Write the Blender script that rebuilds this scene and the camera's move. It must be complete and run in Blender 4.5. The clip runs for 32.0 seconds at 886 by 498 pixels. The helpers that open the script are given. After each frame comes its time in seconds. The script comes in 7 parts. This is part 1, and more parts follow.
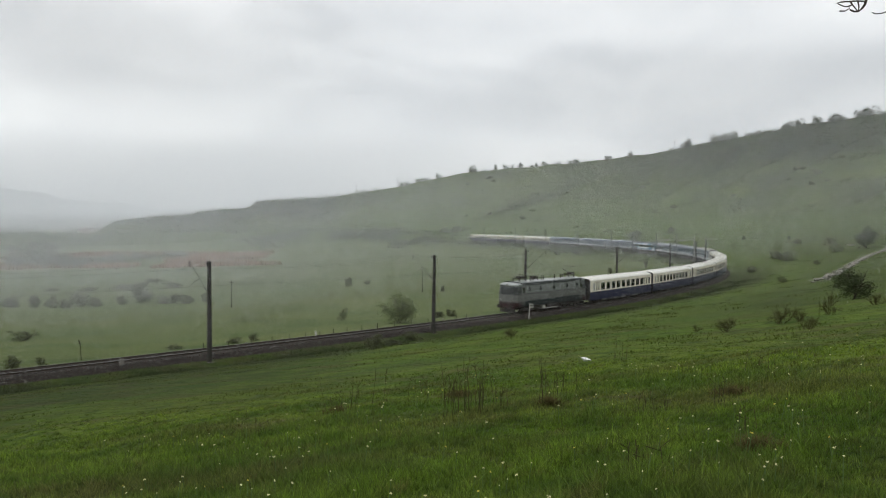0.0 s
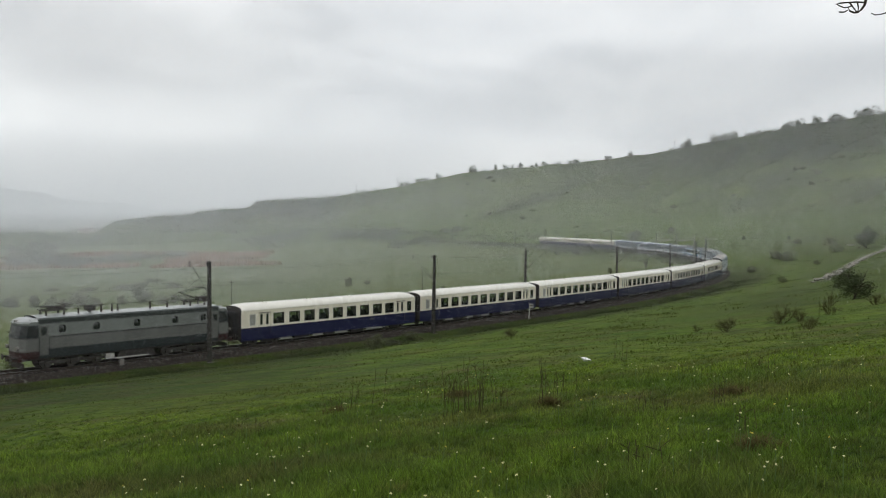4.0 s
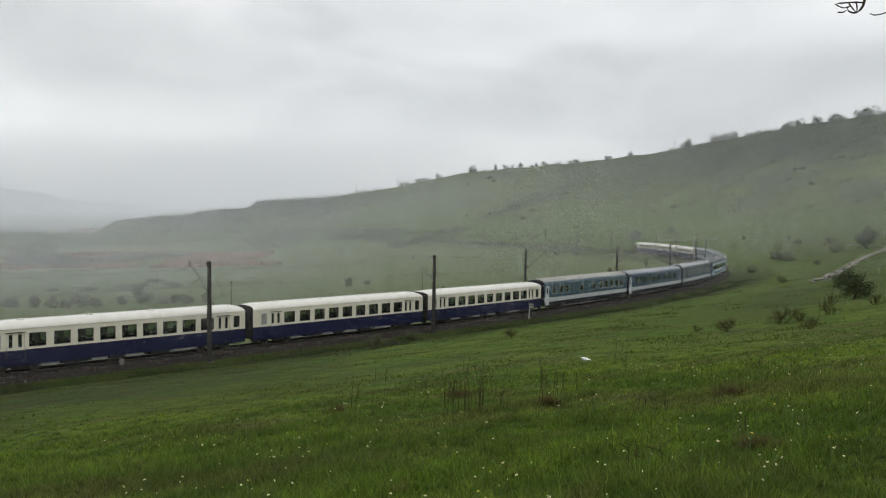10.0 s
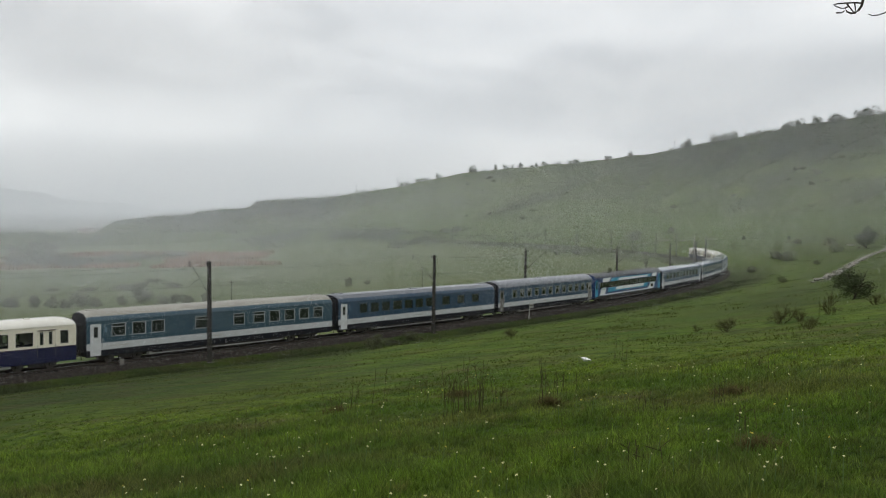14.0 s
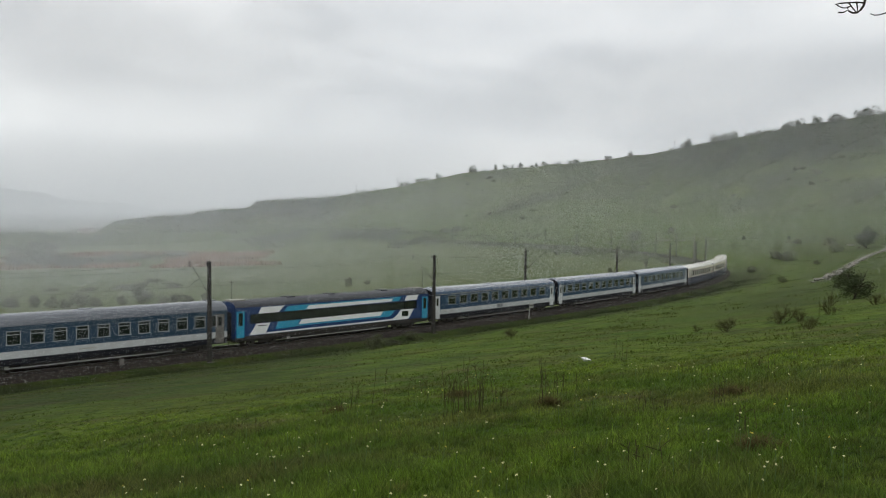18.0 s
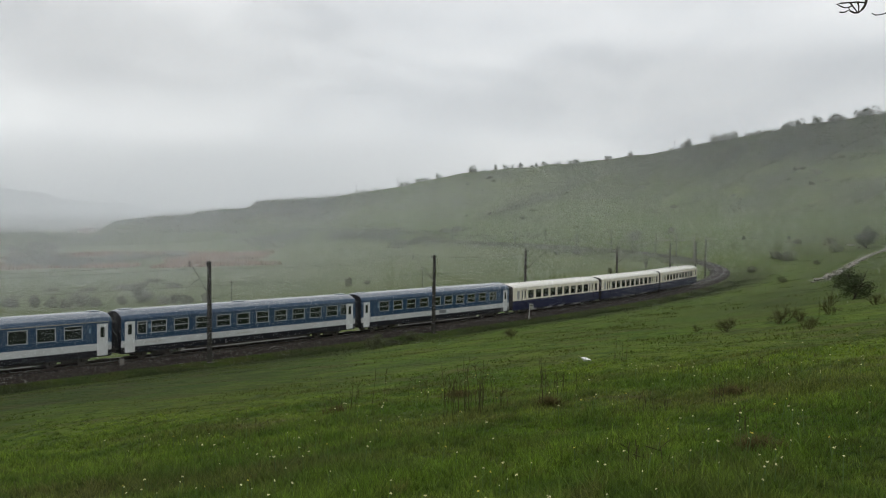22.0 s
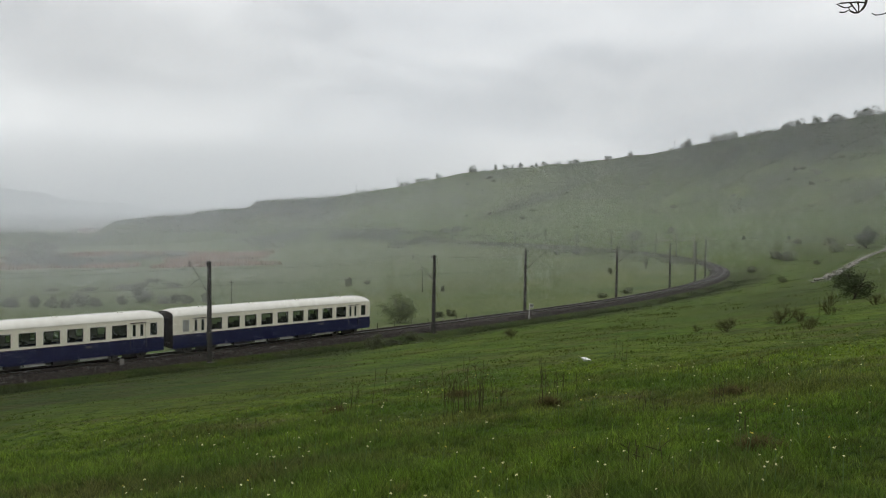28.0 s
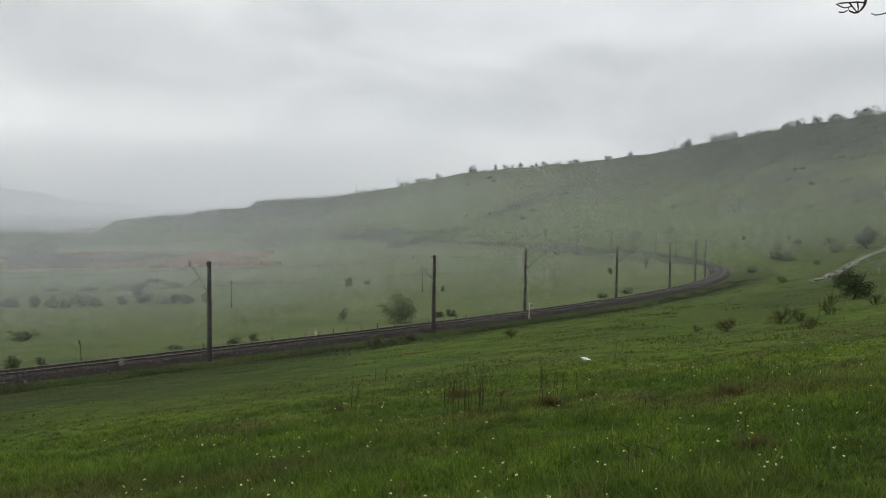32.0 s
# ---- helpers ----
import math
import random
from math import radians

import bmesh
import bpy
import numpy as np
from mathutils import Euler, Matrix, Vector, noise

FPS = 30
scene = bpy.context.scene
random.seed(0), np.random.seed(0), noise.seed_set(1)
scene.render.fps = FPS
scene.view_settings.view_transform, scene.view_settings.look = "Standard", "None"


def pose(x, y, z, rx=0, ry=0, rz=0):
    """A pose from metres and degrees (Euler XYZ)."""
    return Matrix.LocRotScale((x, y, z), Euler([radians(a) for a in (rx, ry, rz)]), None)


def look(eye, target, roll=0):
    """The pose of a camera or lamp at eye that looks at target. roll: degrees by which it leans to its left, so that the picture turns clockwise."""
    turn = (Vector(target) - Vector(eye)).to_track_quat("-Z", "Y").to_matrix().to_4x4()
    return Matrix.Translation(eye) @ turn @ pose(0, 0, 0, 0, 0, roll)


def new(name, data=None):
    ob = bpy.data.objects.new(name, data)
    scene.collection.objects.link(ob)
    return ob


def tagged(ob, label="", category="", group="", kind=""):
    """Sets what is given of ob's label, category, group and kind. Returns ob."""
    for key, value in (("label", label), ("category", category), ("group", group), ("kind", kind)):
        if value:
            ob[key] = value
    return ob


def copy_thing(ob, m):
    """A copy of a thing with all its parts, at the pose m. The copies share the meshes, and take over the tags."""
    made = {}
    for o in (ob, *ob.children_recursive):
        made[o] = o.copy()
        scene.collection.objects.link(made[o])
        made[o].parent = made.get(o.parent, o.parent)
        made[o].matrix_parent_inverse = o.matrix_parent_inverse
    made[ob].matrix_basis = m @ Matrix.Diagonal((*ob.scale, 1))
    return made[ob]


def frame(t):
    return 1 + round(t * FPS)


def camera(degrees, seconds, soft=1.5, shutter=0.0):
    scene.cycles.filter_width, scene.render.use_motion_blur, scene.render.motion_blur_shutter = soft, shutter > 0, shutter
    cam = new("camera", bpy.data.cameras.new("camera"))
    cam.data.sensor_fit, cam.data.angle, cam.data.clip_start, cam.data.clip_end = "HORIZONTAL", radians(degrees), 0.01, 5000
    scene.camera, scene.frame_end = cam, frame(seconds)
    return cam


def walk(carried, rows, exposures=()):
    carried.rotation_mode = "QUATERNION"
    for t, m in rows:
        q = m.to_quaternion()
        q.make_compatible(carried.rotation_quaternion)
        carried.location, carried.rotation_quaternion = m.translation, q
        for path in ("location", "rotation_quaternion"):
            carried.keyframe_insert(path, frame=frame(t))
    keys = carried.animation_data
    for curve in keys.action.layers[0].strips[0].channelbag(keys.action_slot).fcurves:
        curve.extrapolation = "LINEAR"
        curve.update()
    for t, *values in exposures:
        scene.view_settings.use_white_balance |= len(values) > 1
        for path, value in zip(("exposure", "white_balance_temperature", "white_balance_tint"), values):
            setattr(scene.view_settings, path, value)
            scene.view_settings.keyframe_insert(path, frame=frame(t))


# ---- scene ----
cam = camera(54.484, 32.0, soft=1.0)
EYE = Vector((0.0, 0.0, 12.69))
AIM = Vector((0.0, math.cos(radians(2.422)), -math.sin(radians(2.422))))
walk(cam, [(0, look(EYE, EYE + AIM, 0.736)), (32, look(EYE, EYE + AIM, 0.736))],
     exposures=((0, 0.07), (6, 0.05), (13, 0.02), (19, -0.02), (25, -0.05), (32, -0.05)))

# ---- light: overcast sky, wide soft sun ----
SUN_ELEVATION, SUN_TURN = radians(52), radians(200)


def build_world():
    world = bpy.data.worlds.new("overcast_sky")
    scene.world = world
    world.use_nodes = True
    nt = world.node_tree
    nt.nodes.clear()
    out = nt.nodes.new("ShaderNodeOutputWorld")
    bg = nt.nodes.new("ShaderNodeBackground")
    sky = nt.nodes.new("ShaderNodeTexSky")
    sky.sky_type, sky.sun_disc = "NISHITA", False
    sky.sun_elevation, sky.sun_rotation = SUN_ELEVATION, SUN_TURN
    sky.air_density, sky.dust_density = 1.0, 3.0
    tc = nt.nodes.new("ShaderNodeTexCoord")
    # cloud deck: noise on the direction, stretched flat
    mp = nt.nodes.new("ShaderNodeMapping")
    mp.inputs["Scale"].default_value = (1.0, 1.0, 2.5)
    mp.inputs["Location"].default_value = (0.35, 0.1, 0.62)
    n1 = nt.nodes.new("ShaderNodeTexNoise")
    n1.inputs["Scale"].default_value, n1.inputs["Detail"].default_value = 3.1, 8.0
    n1.inputs["Roughness"].default_value, n1.inputs["Distortion"].default_value = 0.5, 0.35
    ramp = nt.nodes.new("ShaderNodeValToRGB")
    ramp.color_ramp.elements[0].position, ramp.color_ramp.elements[0].color = 0.38, (8.3, 8.6, 8.85, 1)
    ramp.color_ramp.elements[1].position, ramp.color_ramp.elements[1].color = 0.60, (10.6, 10.8, 10.85, 1)
    # an overcast dome brightens from the horizon to the zenith
    sep = nt.nodes.new("ShaderNodeSeparateXYZ")
    up = nt.nodes.new("ShaderNodeMapRange")
    up.inputs["From Min"].default_value, up.inputs["From Max"].default_value = 0.22, 0.95
    up.inputs["To Min"].default_value, up.inputs["To Max"].default_value = 1.0, 0.96
    grow = nt.nodes.new("ShaderNodeVectorMath")
    grow.operation = "SCALE"
    mix = nt.nodes.new("ShaderNodeMix")
    mix.data_type = "RGBA"
    mix.inputs[0].default_value = 0.93
    nt.links.new(tc.outputs["Generated"], mp.inputs["Vector"])
    nt.links.new(mp.outputs["Vector"], n1.inputs["Vector"])
    nt.links.new(n1.outputs["Fac"], ramp.inputs["Fac"])
    nt.links.new(tc.outputs["Generated"], sep.inputs[0])
    nt.links.new(sep.outputs["Z"], up.inputs["Value"])
    # the deck is thinner towards one side and heavier over the hill
    side = nt.nodes.new("ShaderNodeMapRange")
    side.interpolation_type = "SMOOTHSTEP"
    side.inputs["From Min"].default_value, side.inputs["From Max"].default_value = -0.55, 0.45
    side.inputs["To Min"].default_value, side.inputs["To Max"].default_value = 0.92, 0.89
    level = nt.nodes.new("ShaderNodeMath")
    level.operation = "MULTIPLY"
    nt.links.new(sep.outputs["X"], side.inputs["Value"])
    nt.links.new(side.outputs["Result"], level.inputs[0])
    nt.links.new(up.outputs["Result"], level.inputs[1])
    # a heavier bank over the hill and a thin bright place over the plain
    for (cx, cz, wx, wz), gain in (((0.285, 0.140, 0.21, 0.048), 0.86), ((-0.42, 0.085, 0.12, 0.035), 1.06), ((-0.37, 0.180, 0.24, 0.070), 0.80)):
        shift = nt.nodes.new("ShaderNodeVectorMath")
        shift.operation = "SUBTRACT"
        shift.inputs[1].default_value = (cx, 0, cz)
        squeeze = nt.nodes.new("ShaderNodeVectorMath")
        squeeze.operation = "MULTIPLY"
        squeeze.inputs[1].default_value = (1 / wx, 0, 1 / wz)
        far = nt.nodes.new("ShaderNodeVectorMath")
        far.operation = "LENGTH"
        rag = nt.nodes.new("ShaderNodeMath")
        rag.operation = "MULTIPLY_ADD"
        rag.inputs[1].default_value, rag.inputs[2].default_value = 2.4, -1.2
        total = nt.nodes.new("ShaderNodeMath")
        total.operation = "ADD"
        bank = nt.nodes.new("ShaderNodeMapRange")
        bank.interpolation_type = "SMOOTHSTEP"
        bank.inputs["From Min"].default_value, bank.inputs["From Max"].default_value = 0.2, 1.5
        bank.inputs["To Min"].default_value, bank.inputs["To Max"].default_value = gain, 1.0
        step = nt.nodes.new("ShaderNodeMath")
        step.operation = "MULTIPLY"
        nt.links.new(tc.outputs["Generated"], shift.inputs[0])
        nt.links.new(shift.outputs["Vector"], squeeze.inputs[0])
        nt.links.new(squeeze.outputs["Vector"], far.inputs[0])
        nt.links.new(n1.outputs["Fac"], rag.inputs[0])
        nt.links.new(far.outputs["Value"], total.inputs[0])
        nt.links.new(rag.outputs[0], total.inputs[1])
        nt.links.new(total.outputs[0], bank.inputs["Value"])
        nt.links.new(level.outputs[0], step.inputs[0])
        nt.links.new(bank.outputs["Result"], step.inputs[1])
        level = step
    nt.links.new(ramp.outputs["Color"], grow.inputs[0])
    nt.links.new(level.outputs[0], grow.inputs["Scale"])
    nt.links.new(sky.outputs["Color"], mix.inputs["A"])
    nt.links.new(grow.outputs["Vector"], mix.inputs["B"])
    nt.links.new(mix.outputs["Result"], bg.inputs["Color"])
    bg.inputs["Strength"].default_value = 0.1
    nt.links.new(bg.outputs["Background"], out.inputs["Surface"])


build_world()
sun = new("sun", bpy.data.lights.new("sun", "SUN"))
sun.data.energy, sun.data.angle, sun.data.color = 0.5, radians(25), (1.0, 0.97, 0.92)
sun.matrix_world = look((0, 0, 300), Vector((0, 0, 300)) - Vector((math.sin(SUN_TURN) * math.cos(SUN_ELEVATION), math.cos(SUN_TURN) * math.cos(SUN_ELEVATION), math.sin(SUN_ELEVATION))))


# ---- materials ----
def see_through(nt, bsdf, col, share):
    """Leaves and blades pass part of the light on to their other side."""
    tl = nt.nodes.new("ShaderNodeBsdfTranslucent")
    mix = nt.nodes.new("ShaderNodeMixShader")
    mix.inputs[0].default_value = share
    nt.links.new(col, tl.inputs["Color"])
    nt.links.new(bsdf.outputs[0], mix.inputs[1])
    nt.links.new(tl.outputs[0], mix.inputs[2])
    nt.links.new(mix.outputs[0], nt.nodes["Material Output"].inputs["Surface"])


def material(name, color, rough=0.6, metal=0.0, second=None, scale=8.0, amount=0.5, fine=0.0, fine_scale=60.0, bump=0.0, bump_scale=40.0,
             random_tint=0.0, island_tint=0.0, spec=0.5, coat=0.0, third=None, third_scale=0.1, coords="Object", stretch=(1, 1, 1), detail=5.0, thin=0.0):
    """Principled surface with two scales of variation, optional relief and tint by piece."""
    m = bpy.data.materials.new(name)
    m.use_nodes = True
    nt = m.node_tree
    bsdf = nt.nodes["Principled BSDF"]
    bsdf.inputs["Roughness"].default_value, bsdf.inputs["Metallic"].default_value = rough, metal
    bsdf.inputs["Specular IOR Level"].default_value = spec
    bsdf.inputs["Coat Weight"].default_value, bsdf.inputs["Coat Roughness"].default_value = coat, 0.08
    tc = nt.nodes.new("ShaderNodeTexCoord")
    mp = nt.nodes.new("ShaderNodeMapping")
    mp.inputs["Scale"].default_value = stretch
    nt.links.new(tc.outputs[coords], mp.inputs["Vector"])
    rgb = nt.nodes.new("ShaderNodeRGB")
    rgb.outputs[0].default_value = (*color, 1)
    col = rgb.outputs[0]
    if second:
        n1 = nt.nodes.new("ShaderNodeTexNoise")
        n1.inputs["Scale"].default_value, n1.inputs["Detail"].default_value = scale, detail
        nt.links.new(mp.outputs["Vector"], n1.inputs["Vector"])
        mr = nt.nodes.new("ShaderNodeMapRange")
        mr.inputs["From Min"].default_value, mr.inputs["From Max"].default_value = 0.35, 0.68
        mr.inputs["To Max"].default_value = amount
        nt.links.new(n1.outputs["Fac"], mr.inputs["Value"])
        mix = nt.nodes.new("ShaderNodeMix")
        mix.data_type = "RGBA"
        mix.inputs["B"].default_value = (*second, 1)
        nt.links.new(mr.outputs["Result"], mix.inputs[0])
        nt.links.new(col, mix.inputs["A"])
        col = mix.outputs["Result"]
    if third:
        n4 = nt.nodes.new("ShaderNodeTexNoise")
        n4.inputs["Scale"].default_value, n4.inputs["Detail"].default_value, n4.inputs["Roughness"].default_value = third_scale, 6.0, 0.6
        nt.links.new(mp.outputs["Vector"], n4.inputs["Vector"])
        mr = nt.nodes.new("ShaderNodeMapRange")
        mr.inputs["From Min"].default_value, mr.inputs["From Max"].default_value, mr.inputs["To Max"].default_value = 0.48, 0.66, 0.8
        nt.links.new(n4.outputs["Fac"], mr.inputs["Value"])
        mix = nt.nodes.new("ShaderNodeMix")
        mix.data_type = "RGBA"
        mix.inputs["B"].default_value = (*third, 1)
        nt.links.new(mr.outputs["Result"], mix.inputs[0])
        nt.links.new(col, mix.inputs["A"])
        col = mix.outputs["Result"]
    for strength, socket in ((fine, "fine"), (random_tint, "object"), (island_tint, "island")):
        if not strength:
            continue
        if socket == "fine":
            n2 = nt.nodes.new("ShaderNodeTexNoise")
            n2.inputs["Scale"].default_value, n2.inputs["Detail"].default_value = fine_scale, 3.0
            nt.links.new(mp.outputs["Vector"], n2.inputs["Vector"])
            src = n2.outputs["Fac"]
        elif socket == "object":
            src = nt.nodes.new("ShaderNodeObjectInfo").outputs["Random"]
        else:
            src = nt.nodes.new("ShaderNodeNewGeometry").outputs["Random Per Island"]
        mr = nt.nodes.new("ShaderNodeMapRange")
        mr.inputs["To Min"].default_value, mr.inputs["To Max"].default_value = 1 - strength, 1 + strength
        nt.links.new(src, mr.inputs["Value"])
        hsv = nt.nodes.new("ShaderNodeHueSaturation")
        nt.links.new(mr.outputs["Result"], hsv.inputs["Value"])
        nt.links.new(col, hsv.inputs["Color"])
        col = hsv.outputs["Color"]
    nt.links.new(col, bsdf.inputs["Base Color"])
    if bump:
        n3 = nt.nodes.new("ShaderNodeTexNoise")
        n3.inputs["Scale"].default_value, n3.inputs["Detail"].default_value = bump_scale, 4.0
        nt.links.new(mp.outputs["Vector"], n3.inputs["Vector"])
        bp = nt.nodes.new("ShaderNodeBump")
        bp.inputs["Strength"].default_value, bp.inputs["Distance"].default_value = bump, 0.05
        nt.links.new(n3.outputs["Fac"], bp.inputs["Height"])
        nt.links.new(bp.outputs["Normal"], bsdf.inputs["Normal"])
    if thin:
        see_through(nt, bsdf, col, thin)
    return m


M_CREAM = material("cream_paint", (0.78, 0.74, 0.60), 0.42, second=(0.62, 0.57, 0.46), scale=1.4, amount=0.35, fine=0.05, stretch=(0.4, 1, 1.6))
M_CREAM_ROOF = material("cream_roof_paint", (0.76, 0.74, 0.66), 0.38, coat=0.5, second=(0.55, 0.52, 0.45), scale=1.1, amount=0.45, fine=0.06, stretch=(1.6, 1, 1))
M_ROYAL = material("royal_blue_paint", (0.007, 0.0095, 0.052), 0.36, spec=0.35, second=(0.010, 0.012, 0.040), scale=1.5, amount=0.6, fine=0.08)
M_MAROON = material("dark_line_paint", (0.05, 0.02, 0.03), 0.45)
M_BLUE = material("railway_blue_paint", (0.034, 0.081, 0.112), 0.38, second=(0.042, 0.080, 0.100), scale=1.2, amount=0.6, fine=0.06)
M_BLUE_DEEP = material("deep_blue_paint", (0.022, 0.059, 0.108), 0.38, second=(0.030, 0.058, 0.082), scale=1.2, amount=0.6, fine=0.06)
M_BLUE_FRESH = material("bright_blue_paint", (0.019, 0.057, 0.116), 0.34, second=(0.026, 0.055, 0.088), scale=1.2, amount=0.5, fine=0.06)
M_SKIRT = material("dark_blue_skirt_paint", (0.009, 0.011, 0.017), 0.7, spec=0.25, second=(0.014, 0.013, 0.013), scale=2.0, amount=0.7, fine=0.08)
M_STRIPE = material("pale_grey_stripe_paint", (0.54, 0.56, 0.56), 0.42, second=(0.40, 0.40, 0.385), scale=1.3, amount=0.5, fine=0.05)
M_BLUE_ROOF = material("blue_grey_roof_paint", (0.085, 0.098, 0.116), 0.32, spec=0.7, coat=0.5, second=(0.055, 0.065, 0.08), scale=0.8, amount=0.7, fine=0.1, stretch=(0.5, 1, 1))
M_PALE_ROOF = material("pale_blue_roof_paint", (0.120, 0.146, 0.182), 0.26, spec=0.8, coat=0.7, second=(0.080, 0.098, 0.126), scale=0.8, amount=0.7, fine=0.1, stretch=(0.5, 1, 1))
M_GREY_ROOF = material("weathered_grey_roof_paint", (0.33, 0.315, 0.27), 0.5, second=(0.22, 0.21, 0.18), scale=0.7, amount=0.6, fine=0.1, stretch=(0.5, 1, 1))
M_NAVY = material("navy_paint", (0.012, 0.046, 0.16), 0.34, second=(0.016, 0.042, 0.12), scale=1.5, amount=0.5)
M_CYAN = material("cyan_paint", (0.035, 0.34, 0.52), 0.34, second=(0.05, 0.30, 0.45), scale=1.5, amount=0.5)
M_WHITE = material("white_paint", (0.88, 0.89, 0.88), 0.3, second=(0.74, 0.74, 0.72), scale=1.2, amount=0.35)
M_DARK_ROOF = material("dark_grey_roof_paint", (0.030, 0.033, 0.040), 0.5, second=(0.045, 0.047, 0.052), scale=1.0, amount=0.6, fine=0.1)
M_GLASS = material("dark_window_glass", (0.022, 0.027, 0.024), 0.07, spec=0.7)


def clear_glass():
    """Coach glass that lets the far windows show faintly through."""
    m = material("tinted_coach_glass", (0.022, 0.027, 0.024), 0.07, spec=0.7)
    nt = m.node_tree
    clear = nt.nodes.new("ShaderNodeBsdfTransparent")
    clear.inputs["Color"].default_value = (0.88, 0.92, 0.88, 1)
    mix = nt.nodes.new("ShaderNodeMixShader")
    mix.inputs[0].default_value = 0.82
    nt.links.new(nt.nodes["Principled BSDF"].outputs[0], mix.inputs[1])
    nt.links.new(clear.outputs[0], mix.inputs[2])
    nt.links.new(mix.outputs[0], nt.nodes["Material Output"].inputs["Surface"])
    return m


M_CLEAR = clear_glass()
M_SEAT = material("dark_brown_seat_cloth", (0.035, 0.028, 0.024), 0.9, fine=0.2)
M_BAND = material("black_window_band", (0.018, 0.018, 0.018), 0.16, spec=0.5)
M_CAB_GLASS = material("dusty_cab_glass", (0.020, 0.023, 0.022), 0.3, spec=0.3, second=(0.045, 0.048, 0.045), scale=1.5, amount=0.5)
M_ALU = material("aluminium_frame", (0.52, 0.54, 0.54), 0.4, metal=0.4)
M_FROSTED = material("frosted_window_glass", (0.30, 0.30, 0.27), 0.35)
M_NOTICE = material("pale_blue_print", (0.20, 0.30, 0.38), 0.5)
M_HATCH = material("grey_hatch_paint", (0.20, 0.21, 0.22), 0.5, second=(0.15, 0.15, 0.15), scale=3.0)
M_CREAM_LINE = material("dull_cream_line_paint", (0.42, 0.38, 0.28), 0.5)
M_DOOR = material("pale_grey_door_paint", (0.62, 0.64, 0.64), 0.42, second=(0.45, 0.45, 0.43), scale=2.0, amount=0.4)
M_RUBBER = material("black_rubber", (0.018, 0.018, 0.02), 0.8, bump=0.3)
M_IRON = material("sooty_black_iron", (0.022, 0.02, 0.018), 0.75, second=(0.05, 0.04, 0.03), scale=3.0, amount=0.6, bump=0.3)
M_BOX = material("dusty_grey_box_paint", (0.50, 0.50, 0.46), 0.6, second=(0.25, 0.24, 0.21), scale=3.0, amount=0.7)
M_WHEEL = material("worn_steel_wheel", (0.10, 0.09, 0.08), 0.5, metal=0.6)
M_LOCO_UP = material("faded_light_grey_paint", (0.172, 0.190, 0.176), 0.5, second=(0.12, 0.13, 0.118), scale=1.2, amount=0.6, fine=0.08, stretch=(1, 1, 0.4))
M_LOCO_MID = material("sooted_grey_paint", (0.128, 0.134, 0.122), 0.5, second=(0.08, 0.082, 0.072), scale=1.1, amount=0.7, fine=0.1, stretch=(1, 1, 0.4))
M_LOCO_LOW = material("faded_green_grey_paint", (0.018, 0.026, 0.026), 0.6, spec=0.3, second=(0.012, 0.016, 0.016), scale=1.3, amount=0.7, fine=0.1)
M_LOCO_GREEN = material("dark_green_cornice_paint", (0.014, 0.022, 0.018), 0.6, fine=0.1)
M_LOCO_ROOF = material("wet_pale_roof_paint", (0.36, 0.38, 0.37), 0.4, coat=0.4, second=(0.16, 0.17, 0.165), scale=1.5, amount=0.8)
M_RED = material("dull_red_paint", (0.034, 0.012, 0.011), 0.6, spec=0.3, second=(0.022, 0.010, 0.010), scale=3.0, amount=0.7)
M_LAMP = material("headlight_glass", (0.20, 0.19, 0.17), 0.15)
M_MAST = material("dark_weathered_mast", (0.019, 0.018, 0.014), 0.75, second=(0.042, 0.037, 0.03), scale=2.0, amount=0.6, fine=0.12, bump=0.3)
M_MAST_PALE = material("pale_concrete_mast", (0.20, 0.19, 0.17), 0.8, second=(0.10, 0.09, 0.08), scale=2.0, amount=0.6, fine=0.1)
M_PORCELAIN = material("dark_brown_porcelain", (0.030, 0.022, 0.018), 0.35)
M_WIRE = material("copper_wire", (0.05, 0.045, 0.04), 0.5, metal=0.4)
M_RAIL_TOP = material("polished_rail_head", (0.30, 0.295, 0.28), 0.28, metal=1.0)
M_RAIL = material("wet_steel_rail", (0.070, 0.056, 0.046), 0.4, metal=0.3, second=(0.05, 0.036, 0.026), scale=5.0, amount=0.4)
M_SLEEPER = material("dark_sleeper", (0.045, 0.04, 0.036), 0.8, island_tint=0.3, fine=0.15)
M_BALLAST = material("dark_ballast", (0.037, 0.032, 0.028), 0.95, spec=0.12, second=(0.019, 0.017, 0.015), scale=0.9, amount=0.7, fine=0.5, fine_scale=14.0, bump=1.0, bump_scale=9.0, detail=8)
M_CHIP = material("ballast_chip", (0.072, 0.058, 0.050), 0.9, spec=0.2, island_tint=0.6)
M_CHIP_PALE = material("pale_ballast_chip", (0.38, 0.36, 0.34), 0.8, island_tint=0.4)
M_STONE = material("pale_limestone", (0.30, 0.285, 0.25), 0.85, second=(0.10, 0.096, 0.082), scale=4.0, amount=0.6, random_tint=0.3, bump=0.5)
M_WEED = material("dark_rank_weed", (0.026, 0.044, 0.011), 0.6, second=(0.042, 0.044, 0.018), scale=0.3, amount=0.8, island_tint=0.45, spec=0.2, thin=0.15)
M_TUFT = material("rank_grass", (0.076, 0.118, 0.021), 0.6, second=(0.100, 0.102, 0.030), scale=0.2, amount=0.8, island_tint=0.2, spec=0.15, thin=0.4)
M_STALK = material("dry_brown_stalk", (0.056, 0.054, 0.022), 0.9, spec=0.1, random_tint=0.3)
